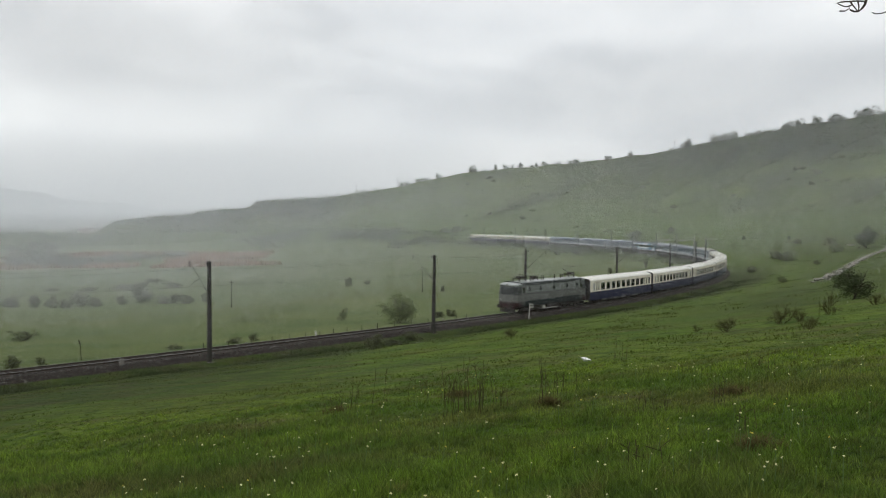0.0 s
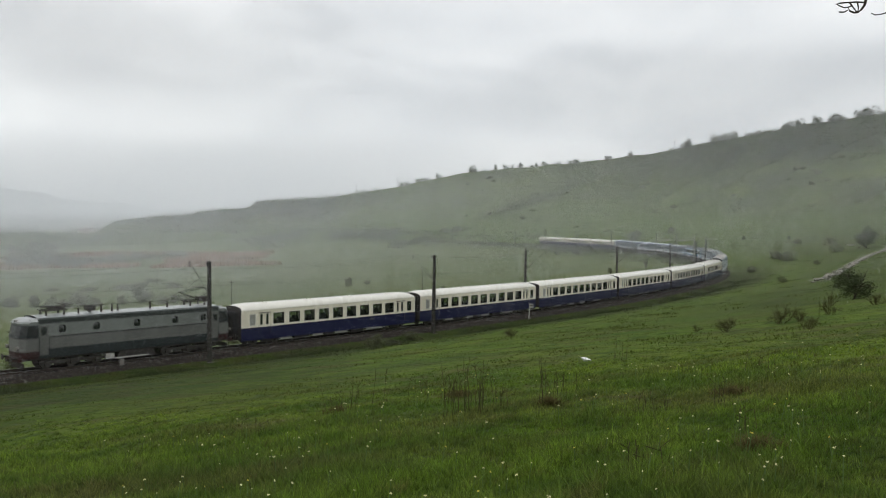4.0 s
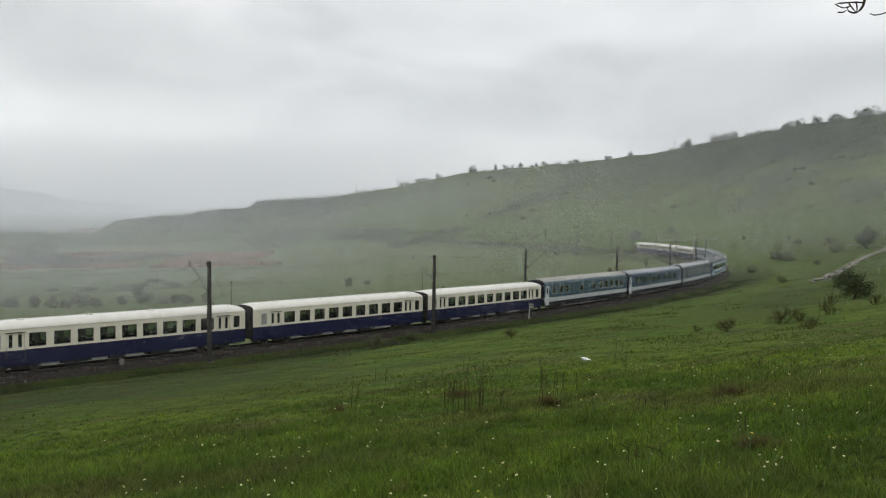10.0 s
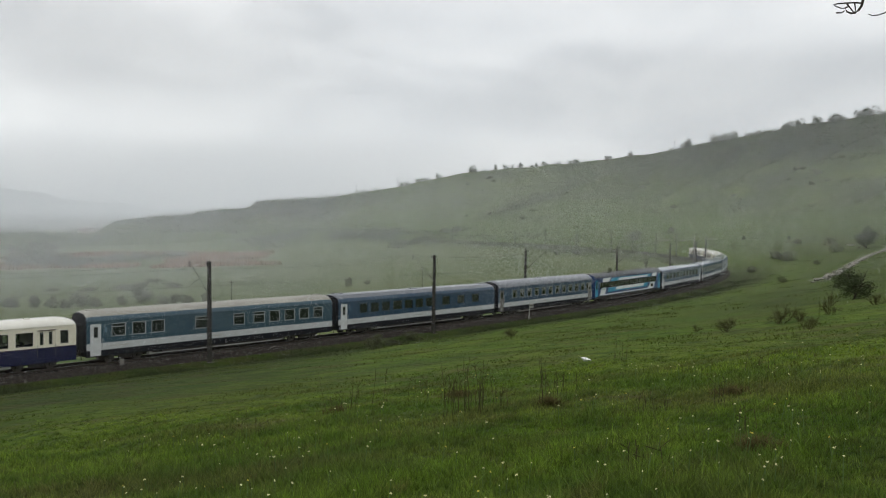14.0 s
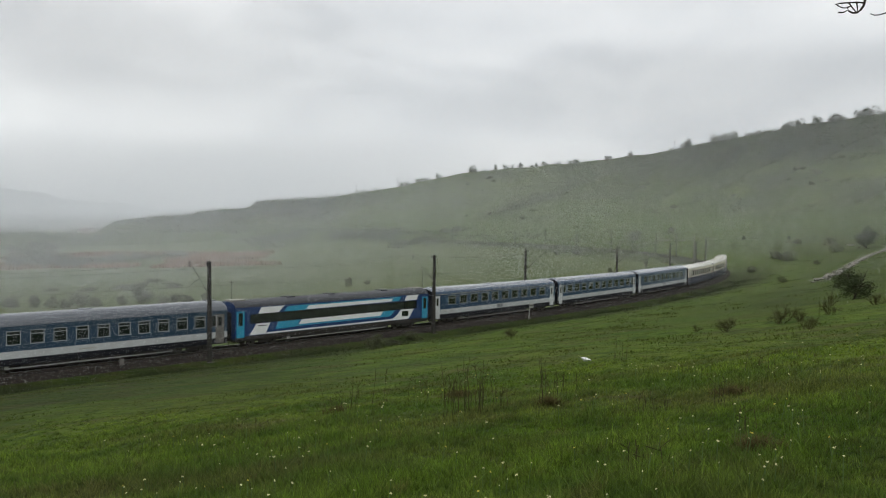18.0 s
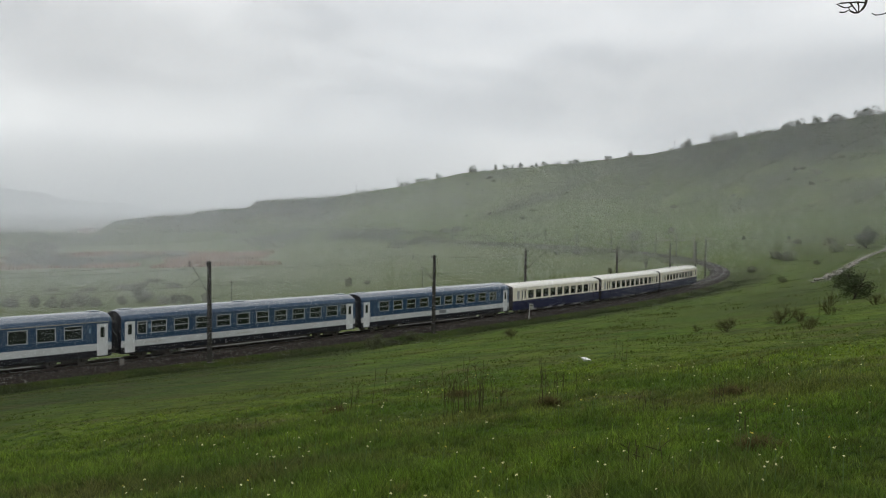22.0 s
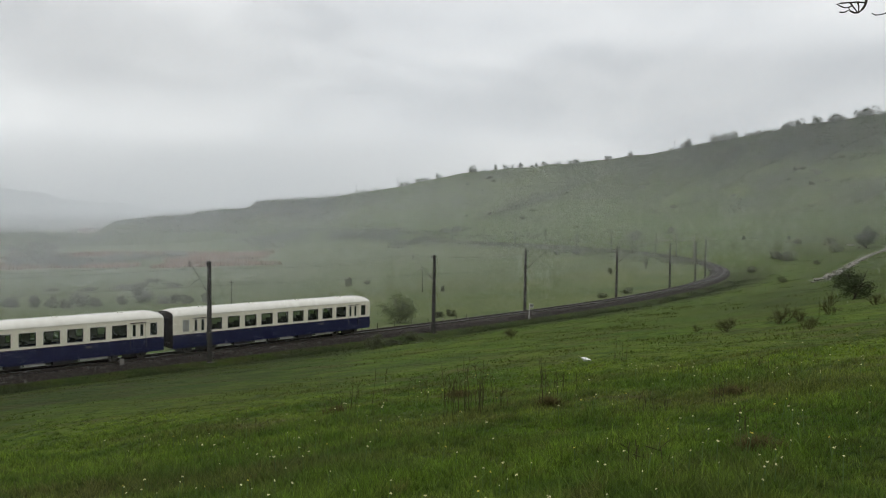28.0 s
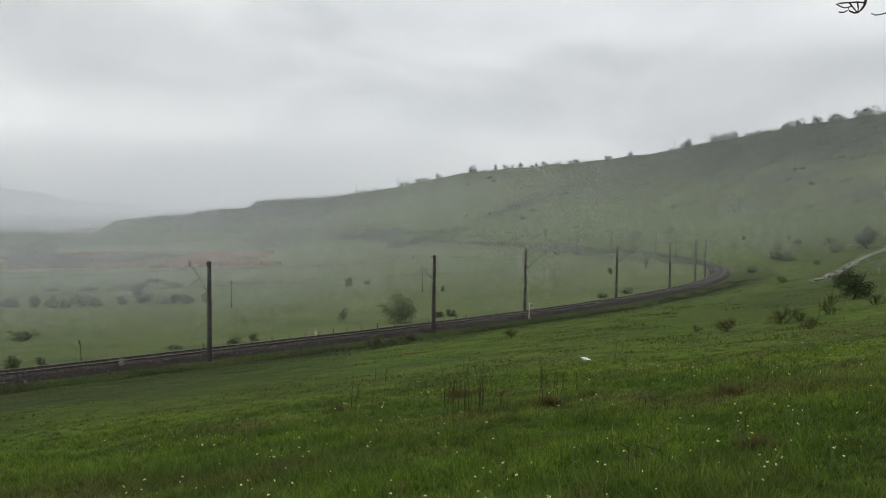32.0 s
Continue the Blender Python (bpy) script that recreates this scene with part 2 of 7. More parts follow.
M_TUSSOCK = material("dead_grass", (0.092, 0.078, 0.030), 0.9, spec=0.08, island_tint=0.4, thin=0.2)
M_STEM = material("green_stem", (0.08, 0.14, 0.03), 0.6)
M_PETAL = material("pale_yellow_petal", (0.76, 0.72, 0.38), 0.6, random_tint=0.15)
M_PETAL_YELLOW = material("yellow_petal", (0.72, 0.58, 0.08), 0.6, random_tint=0.15)
M_BARK = material("wet_bark", (0.050, 0.040, 0.030), 0.9, spec=0.15, second=(0.03, 0.025, 0.02), scale=6.0, amount=0.6)
M_LEAF = material("fresh_leaf", (0.115, 0.150, 0.055), 0.6, island_tint=0.25, random_tint=0.15, spec=0.3, thin=0.4)
M_LEAF_DULL = material("dull_olive_leaf", (0.090, 0.105, 0.048), 0.65, island_tint=0.25, random_tint=0.2, spec=0.25, thin=0.4)
M_LEAF_DARK = material("dark_leaf", (0.066, 0.088, 0.035), 0.65, island_tint=0.25, random_tint=0.15, spec=0.2, thin=0.4)
M_REED = material("dry_reed", (0.34, 0.205, 0.135), 0.8, second=(0.22, 0.18, 0.095), scale=0.04, amount=0.8, island_tint=0.2, thin=0.3)
M_SCRUB = material("hillside_scrub_leaf", (0.118, 0.138, 0.074), 0.7, island_tint=0.15, random_tint=0.12, thin=0.45)
M_WILLOW = material("grey_willow_leaf", (0.19, 0.205, 0.14), 0.75, island_tint=0.10, random_tint=0.10, thin=0.5)
M_PLASTER = material("pale_plaster", (0.80, 0.78, 0.74), 0.8, second=(0.68, 0.66, 0.62), scale=0.5, amount=0.5)
M_ROOF_TILE = material("faded_brown_roof_tile", (0.22, 0.18, 0.165), 0.8, second=(0.16, 0.13, 0.12), scale=1.0, amount=0.6)
M_SIGN = material("white_enamel", (0.55, 0.55, 0.52), 0.4, second=(0.3, 0.29, 0.25), scale=6.0, amount=0.5)
M_BLACK = material("black_paint", (0.02, 0.02, 0.02), 0.5)
M_MOUNTAIN = material("far_mountain_forest", (0.07, 0.085, 0.06), 0.9, second=(0.10, 0.11, 0.08), scale=0.004, amount=0.7)


def mixer(nt):
    """Small tools for one node tree: a noise mask and a blend of two colours."""
    tc = nt.nodes.new("ShaderNodeTexCoord")

    def noise_mask(scale, low, high, detail=5.0, stretch=(1, 1, 1), rough=0.55):
        mp = nt.nodes.new("ShaderNodeMapping")
        mp.inputs["Scale"].default_value = stretch
        n = nt.nodes.new("ShaderNodeTexNoise")
        n.inputs["Scale"].default_value, n.inputs["Detail"].default_value, n.inputs["Roughness"].default_value = scale, detail, rough
        mr = nt.nodes.new("ShaderNodeMapRange")
        mr.inputs["From Min"].default_value, mr.inputs["From Max"].default_value = low, high
        nt.links.new(tc.outputs["Object"], mp.inputs["Vector"])
        nt.links.new(mp.outputs["Vector"], n.inputs["Vector"])
        nt.links.new(n.outputs["Fac"], mr.inputs["Value"])
        return mr.outputs["Result"]

    def blend(a, b, mask, top=1.0):
        mix = nt.nodes.new("ShaderNodeMix")
        mix.data_type = "RGBA"
        if top < 1.0:
            mul = nt.nodes.new("ShaderNodeMath")
            mul.operation = "MULTIPLY"
            mul.inputs[1].default_value = top
            nt.links.new(mask, mul.inputs[0])
            mask = mul.outputs[0]
        nt.links.new(mask, mix.inputs[0])
        for key, v in (("A", a), ("B", b)):
            if isinstance(v, tuple):
                mix.inputs[key].default_value = (*v, 1)
            else:
                nt.links.new(v, mix.inputs[key])
        return mix.outputs["Result"]

    return tc, noise_mask, blend


def pasture(noise_mask, blend):
    """Grass colour in patches, the same for the turf and for the blades on it."""
    col = blend((0.068, 0.125, 0.013), (0.103, 0.150, 0.017), noise_mask(0.05, 0.40, 0.60))
    col = blend(col, (0.047, 0.089, 0.012), noise_mask(0.16, 0.48, 0.60, 6.0), 0.75)
    col = blend(col, (0.084, 0.080, 0.028), noise_mask(0.23, 0.47, 0.64, 7.0, (1, 1.6, 1), 0.62), 0.8)
    col = blend(col, (0.119, 0.172, 0.022), noise_mask(0.55, 0.50, 0.64, 6.0, (1, 1, 1), 0.6), 0.7)
    col = blend(col, (0.042, 0.075, 0.011), noise_mask(1.3, 0.48, 0.60, 6.0, (1, 1, 1), 0.65), 0.75)
    col = blend(col, (0.101, 0.087, 0.032), noise_mask(2.3, 0.56, 0.66, 6.0, (1, 1, 1), 0.65), 0.6)
    return blend(col, (0.034, 0.058, 0.012), noise_mask(0.6, 0.57, 0.65, 8.0, (1, 1, 1), 0.7), 0.65)


def blade_material():
    m = bpy.data.materials.new("grass_blade")
    m.use_nodes = True
    nt = m.node_tree
    bsdf = nt.nodes["Principled BSDF"]
    bsdf.inputs["Roughness"].default_value, bsdf.inputs["Specular IOR Level"].default_value = 0.5, 0.12
    tc, noise_mask, blend = mixer(nt)
    col = pasture(noise_mask, blend)
    mr = nt.nodes.new("ShaderNodeMapRange")
    mr.inputs["To Min"].default_value, mr.inputs["To Max"].default_value = 0.7, 2.45
    nt.links.new(nt.nodes.new("ShaderNodeNewGeometry").outputs["Random Per Island"], mr.inputs["Value"])
    hsv = nt.nodes.new("ShaderNodeHueSaturation")
    nt.links.new(mr.outputs["Result"], hsv.inputs["Value"])
    nt.links.new(col, hsv.inputs["Color"])
    nt.links.new(hsv.outputs["Color"], bsdf.inputs["Base Color"])
    see_through(nt, bsdf, hsv.outputs["Color"], 0.35)
    return m


M_BLADE = blade_material()


def ground_material():
    m = bpy.data.materials.new("meadow_ground")
    m.use_nodes = True
    nt = m.node_tree
    bsdf = nt.nodes["Principled BSDF"]
    bsdf.inputs["Roughness"].default_value = 0.85
    bsdf.inputs["Specular IOR Level"].default_value = 0.06
    tc, noise_mask, blend = mixer(nt)
    col = pasture(noise_mask, blend)
    # the paler hay meadow inside the bend
    field = nt.nodes.new("ShaderNodeAttribute")
    field.attribute_name = "hay"
    hay = blend((0.112, 0.136, 0.048), (0.090, 0.116, 0.040), noise_mask(0.03, 0.42, 0.58, 7.0))
    hay = blend(hay, (0.054, 0.090, 0.027), noise_mask(0.06, 0.50, 0.62, 8.0, (1, 1.8, 1), 0.6), 0.7)
    hay = blend(hay, (0.130, 0.150, 0.060), noise_mask(0.5, 0.5, 0.7, 6.0), 0.4)
    marsh = nt.nodes.new("ShaderNodeAttribute")
    marsh.attribute_name = "marsh"
    wet = blend((0.112, 0.136, 0.058), (0.086, 0.110, 0.046), noise_mask(0.02, 0.42, 0.58, 8.0, (1, 3.0, 1)))
    wet = blend(wet, (0.072, 0.096, 0.040), noise_mask(0.07, 0.52, 0.64, 8.0, (0.6, 2.2, 1), 0.65), 0.6)
    hay = blend(hay, wet, marsh.outputs["Fac"])
    col = blend(col, hay, field.outputs["Fac"])
    # drier, duller grass up the hill
    dry = nt.nodes.new("ShaderNodeAttribute")
    dry.attribute_name = "dry"
    dull = blend((0.092, 0.123, 0.041), (0.073, 0.100, 0.033), noise_mask(0.012, 0.40, 0.62, 4.0, (1, 1, 3.0), 0.55))
    dull = blend(dull, (0.112, 0.128, 0.048), noise_mask(0.035, 0.50, 0.66, 4.0, (1, 1, 5.0), 0.55), 0.55)
    dull = blend(dull, (0.052, 0.070, 0.027), noise_mask(0.028, 0.50, 0.62, 5.0, (1, 1, 6.0), 0.55), 0.65)
    dull = blend(dull, (0.150, 0.172, 0.066), noise_mask(0.022, 0.52, 0.66, 4.0, (1, 1, 7.0), 0.5), 0.5)
    dull = blend(dull, (0.056, 0.072, 0.028), noise_mask(0.11, 0.56, 0.66, 3.0, (1, 1, 4.0), 0.5), 0.5)
    dull = blend(dull, (0.054, 0.068, 0.027), noise_mask(0.05, 0.50, 0.60, 4.0, (0.7, 0.7, 12.0), 0.55), 0.5)
    dull = blend(dull, (0.124, 0.142, 0.056), noise_mask(0.07, 0.53, 0.64, 4.0, (0.7, 0.7, 10.0), 0.55), 0.5)
    # light on the hill's ribs put into the grass colour; sheep paths paler too
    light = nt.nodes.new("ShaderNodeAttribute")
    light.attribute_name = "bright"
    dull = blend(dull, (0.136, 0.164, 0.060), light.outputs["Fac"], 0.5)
    col = blend(col, dull, dry.outputs["Fac"], 0.9)
    # coarser olive pasture with herbs on the side of the hill
    rough = nt.nodes.new("ShaderNodeAttribute")
    rough.attribute_name = "rough"
    coarse = blend((0.062, 0.090, 0.022), (0.040, 0.058, 0.017), noise_mask(0.10, 0.42, 0.60, 6.0, (1, 1, 2), 0.6))
    coarse = blend(coarse, (0.078, 0.072, 0.030), noise_mask(0.25, 0.54, 0.66, 5.0), 0.6)
    col = blend(col, coarse, rough.outputs["Fac"], 0.8)
    # dark thatch under the long grass, with the shade between blades painted in
    thatch_shade = nt.nodes.new("ShaderNodeAttribute")
    thatch_shade.attribute_name = "thatch_shade"
    col = blend(col, (0.026, 0.042, 0.008), thatch_shade.outputs["Fac"], 0.6)
    # rank damp grass in the ditch, heath under the brow
    damp = nt.nodes.new("ShaderNodeAttribute")
    damp.attribute_name = "damp"
    col = blend(col, blend(blend((0.027, 0.044, 0.011), (0.047, 0.067, 0.015), noise_mask(0.4, 0.44, 0.62, 7.0)), (0.046, 0.040, 0.018), noise_mask(0.3, 0.46, 0.62, 8.0, (1, 2, 1), 0.65), 0.8), damp.outputs["Fac"], 0.9)
    heath = nt.nodes.new("ShaderNodeAttribute")
    heath.attribute_name = "heath"
    mul = nt.nodes.new("ShaderNodeMath")
    mul.operation = "MULTIPLY"
    nt.links.new(noise_mask(0.03, 0.30, 0.48, 6.0, (1, 1, 4.0), 0.62), mul.inputs[0])
    nt.links.new(heath.outputs["Fac"], mul.inputs[1])
    col = blend(col, blend((0.017, 0.023, 0.012), (0.040, 0.035, 0.021), noise_mask(0.05, 0.45, 0.6, 5.0)), mul.outputs[0], 0.92)
    # bushy ground on the knoll, on the face of the far spur and in the gullies, whose shade it also paints in
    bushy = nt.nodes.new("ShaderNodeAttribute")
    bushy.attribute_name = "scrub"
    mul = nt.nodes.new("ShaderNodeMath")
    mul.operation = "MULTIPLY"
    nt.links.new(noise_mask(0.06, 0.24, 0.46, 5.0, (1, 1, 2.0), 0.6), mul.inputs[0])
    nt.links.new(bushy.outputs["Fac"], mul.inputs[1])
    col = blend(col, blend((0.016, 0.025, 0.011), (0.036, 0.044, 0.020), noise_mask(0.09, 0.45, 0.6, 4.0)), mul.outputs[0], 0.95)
    # scrubby, stony bands on the steep hill
    geo = nt.nodes.new("ShaderNodeAttribute")
    geo.attribute_name = "steep"
    band = noise_mask(0.012, 0.47, 0.60, 5.0, (1, 1, 4.0), 0.58)
    mul = nt.nodes.new("ShaderNodeMath")
    mul.operation = "MULTIPLY"
    nt.links.new(band, mul.inputs[0])
    nt.links.new(geo.outputs["Fac"], mul.inputs[1])
    col = blend(col, (0.052, 0.064, 0.029), mul.outputs[0], 0.6)
    fold = noise_mask(0.035, 0.48, 0.62, 5.0, (1, 1, 7.0), 0.58)
    mul = nt.nodes.new("ShaderNodeMath")
    mul.operation = "MULTIPLY"
    nt.links.new(fold, mul.inputs[0])
    nt.links.new(geo.outputs["Fac"], mul.inputs[1])
    col = blend(col, (0.048, 0.062, 0.026), mul.outputs[0], 0.7)
    col = blend(col, (0.034, 0.046, 0.018), noise_mask(0.045, 0.58, 0.70, 6.0, (1, 1, 3.0), 0.6), 0.5)
    nt.links.new(col, bsdf.inputs["Base Color"])
    n = nt.nodes.new("ShaderNodeTexNoise")
    n.inputs["Scale"].default_value, n.inputs["Detail"].default_value = 2.5, 8.0
    nt.links.new(tc.outputs["Object"], n.inputs["Vector"])
    bp = nt.nodes.new("ShaderNodeBump")
    bp.inputs["Distance"].default_value = 0.4
    near = nt.nodes.new("ShaderNodeAttribute")
    near.attribute_name = "near"
    nt.links.new(near.outputs["Fac"], bp.inputs["Strength"])
    nt.links.new(n.outputs["Fac"], bp.inputs["Height"])
    nt.links.new(bp.outputs["Normal"], bsdf.inputs["Normal"])
    return m


M_GROUND = ground_material()


# ---- small mesh kit ----
class Geo:
    """Collects faces, then becomes one mesh."""

    def __init__(self):
        self.v, self.f = [], []

    def add(self, verts, faces):
        o = len(self.v)
        self.v += [tuple(p) for p in verts]
        self.f += [tuple(i + o for i in f) for f in faces]
        return self

    def box(self, x0, x1, y0, y1, z0, z1):
        (x0, x1), (y0, y1), (z0, z1) = sorted((x0, x1)), sorted((y0, y1)), sorted((z0, z1))
        v = [(x, y, z) for z in (z0, z1) for x, y in ((x0, y0), (x1, y0), (x1, y1), (x0, y1))]
        return self.add(v, [(3, 2, 1, 0), (4, 5, 6, 7), (0, 1, 5, 4), (1, 2, 6, 5), (2, 3, 7, 6), (3, 0, 4, 7)])

    def bar(self, p, q, r, r2=None, n=6):
        """A round bar from p to q."""
        p, q = Vector(p), Vector(q)
        turn = (q - p).to_track_quat("Z", "Y")
        r2 = r if r2 is None else r2
        ring = [Vector((math.cos(2 * math.pi * i / n), math.sin(2 * math.pi * i / n), 0)) for i in range(n)]
        v = [p + turn @ (c * r) for c in ring] + [q + turn @ (c * r2) for c in ring]
        f = [(i, (i + 1) % n, n + (i + 1) % n, n + i) for i in range(n)]
        return self.add(v, f + [tuple(range(n - 1, -1, -1)), tuple(range(n, 2 * n))])

    def loft(self, rings, closed=False, caps=False):
        n = len(rings[0])
        v = [p for r in rings for p in r]
        last = n if closed else n - 1
        f = [(k * n + i, (k + 1) * n + i, (k + 1) * n + (i + 1) % n, k * n + (i + 1) % n) for k in range(len(rings) - 1) for i in range(last)]
        if caps:
            f += [tuple(range(n)), tuple(range((len(rings) - 1) * n + n - 1, (len(rings) - 1) * n - 1, -1))]
        return self.add(v, f)

    def plate(self, outline, y, thick):
        """An outline of (x, z) extruded along y, from y - thick to y."""
        n = len(outline)
        v = [(x, y, z) for x, z in outline] + [(x, y - thick, z) for x, z in outline]
        f = [tuple(range(n)), tuple(range(2 * n - 1, n - 1, -1))] + [(i, n + i, n + (i + 1) % n, (i + 1) % n) for i in range(n)]
        return self.add(v, f)

    def mesh(self, name, mat, smooth=False):
        me = bpy.data.meshes.new(name)
        me.from_pydata(self.v, [], self.f)
        me.materials.append(mat)
        bm = bmesh.new()
        bm.from_mesh(me)
        bmesh.ops.recalc_face_normals(bm, faces=bm.faces)
        bm.to_mesh(me)
        bm.free()
        if smooth:
            me.polygons.foreach_set("use_smooth", [True] * len(me.polygons))
        return me


def fast_mesh(name, verts, faces, mat):
    """A large mesh of equal faces from arrays."""
    me = bpy.data.meshes.new(name)
    k = faces.shape[1]
    me.vertices.add(len(verts))
    me.vertices.foreach_set("co", np.asarray(verts, np.float32).ravel())
    me.loops.add(faces.size)
    me.loops.foreach_set("vertex_index", faces.astype(np.int32).ravel())
    me.polygons.add(len(faces))
    me.polygons.foreach_set("loop_start", np.arange(0, faces.size, k, dtype=np.int32))
    me.polygons.foreach_set("loop_total", np.full(len(faces), k, np.int32))
    me.materials.append(mat)
    me.update(calc_edges=True)
    return me


def part(name, data, parent, label="", at=None):
    ob = new(name, data)
    ob.parent = parent
    if at is not None:
        ob.matrix_basis = at
    return tagged(ob, label)


def thing(name, label, category, group="", kind="", data=None):
    return tagged(new(name, data), label, category, group, kind)


# ---- plan of the line: s runs back along the train ----
STEP = 2.0
S_GRID = np.arange(-560.0, 640.1, STEP)
BEND_AT = np.arange(-16.0, 497.0, 32.0)
BEND = (0.0, 0.00085, 0.00179, 0.00239, 0.00286, 0.0035, 0.00381, 0.00375, 0.00356, 0.00345, 0.00349, 0.00349, 0.00338, 0.00329, 0.00322, 0.00315, 0.00309)
GRADE = -0.00716


def lay_out():
    k = np.interp(S_GRID, BEND_AT, BEND)
    k[S_GRID < -16] = 0.0
    turn = np.concatenate([[0], np.cumsum((k[1:] + k[:-1]) / 2 * STEP)])
    zero = int(np.argmin(abs(S_GRID)))
    turn = turn - turn[zero] + 0.81003
    dx, dy = np.cos(turn), np.sin(turn)
    x = np.concatenate([[0], np.cumsum((dx[1:] + dx[:-1]) / 2 * STEP)])
    y = np.concatenate([[0], np.cumsum((dy[1:] + dy[:-1]) / 2 * STEP)])
    return x - x[zero] - 29.0, y - y[zero] + 70.373, turn, S_GRID * GRADE


LINE_X, LINE_Y, LINE_TURN, LINE_Z = lay_out()


def line(s, side=0.0, up=0.0):
    """The point of the line at s, moved to the outer side of the bend by side."""
    a = np.interp(s, S_GRID, LINE_TURN)
    return Vector((np.interp(s, S_GRID, LINE_X) + math.sin(a) * side, np.interp(s, S_GRID, LINE_Y) - math.cos(a) * side, np.interp(s, S_GRID, LINE_Z) + up))


def heading(s):
    return float(np.interp(s, S_GRID, LINE_TURN))


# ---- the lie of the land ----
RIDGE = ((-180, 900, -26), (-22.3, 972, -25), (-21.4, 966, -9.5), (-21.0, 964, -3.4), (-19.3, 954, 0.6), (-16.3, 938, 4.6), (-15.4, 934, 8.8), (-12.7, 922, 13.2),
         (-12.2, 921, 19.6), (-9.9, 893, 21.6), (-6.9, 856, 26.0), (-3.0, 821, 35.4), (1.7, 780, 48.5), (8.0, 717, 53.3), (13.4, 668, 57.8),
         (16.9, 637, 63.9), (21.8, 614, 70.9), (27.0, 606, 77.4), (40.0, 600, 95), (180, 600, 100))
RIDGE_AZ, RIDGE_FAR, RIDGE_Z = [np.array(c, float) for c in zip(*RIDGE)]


def ease(v, a, b):
    t = np.clip((v - a) / (b - a), 0, 1)
    return t * t * (3 - 2 * t)


def ripple(x, y):
    """Broad swells and small humps of the pasture."""
    return (np.sin(x * 0.11 + 1.3 * np.sin(y * 0.05)) * np.sin(y * 0.09 + 0.7) * 0.16 + np.sin(x * 0.43 + y * 0.21 + np.sin(y * 0.33)) * 0.05
            + np.sin(x * 0.9 - y * 1.1 + 2 * np.sin(x * 0.37)) * 0.03)


def swell(x, y, seed):
    """Smooth random field between 0 and 1, one bump to a unit."""
    i, j = np.floor(x), np.floor(y)
    u, v = x - i, y - j
    u, v = u * u * (3 - 2 * u), v * v * (3 - 2 * v)

    def at(a, b):
        h = np.sin(a * 127.1 + b * 311.7 + seed * 74.7) * 43758.5453
        return h - np.floor(h)

    return (at(i, j) * (1 - u) + at(i + 1, j) * u) * (1 - v) + (at(i, j + 1) * (1 - u) + at(i + 1, j + 1) * u) * v


def swells(x, y, seed, octaves=3):
    total = sum(0.5 ** k * swell(x * 2 ** k, y * 2 ** k, seed + k) for k in range(octaves))
    return total / (2 - 0.5 ** (octaves - 1))


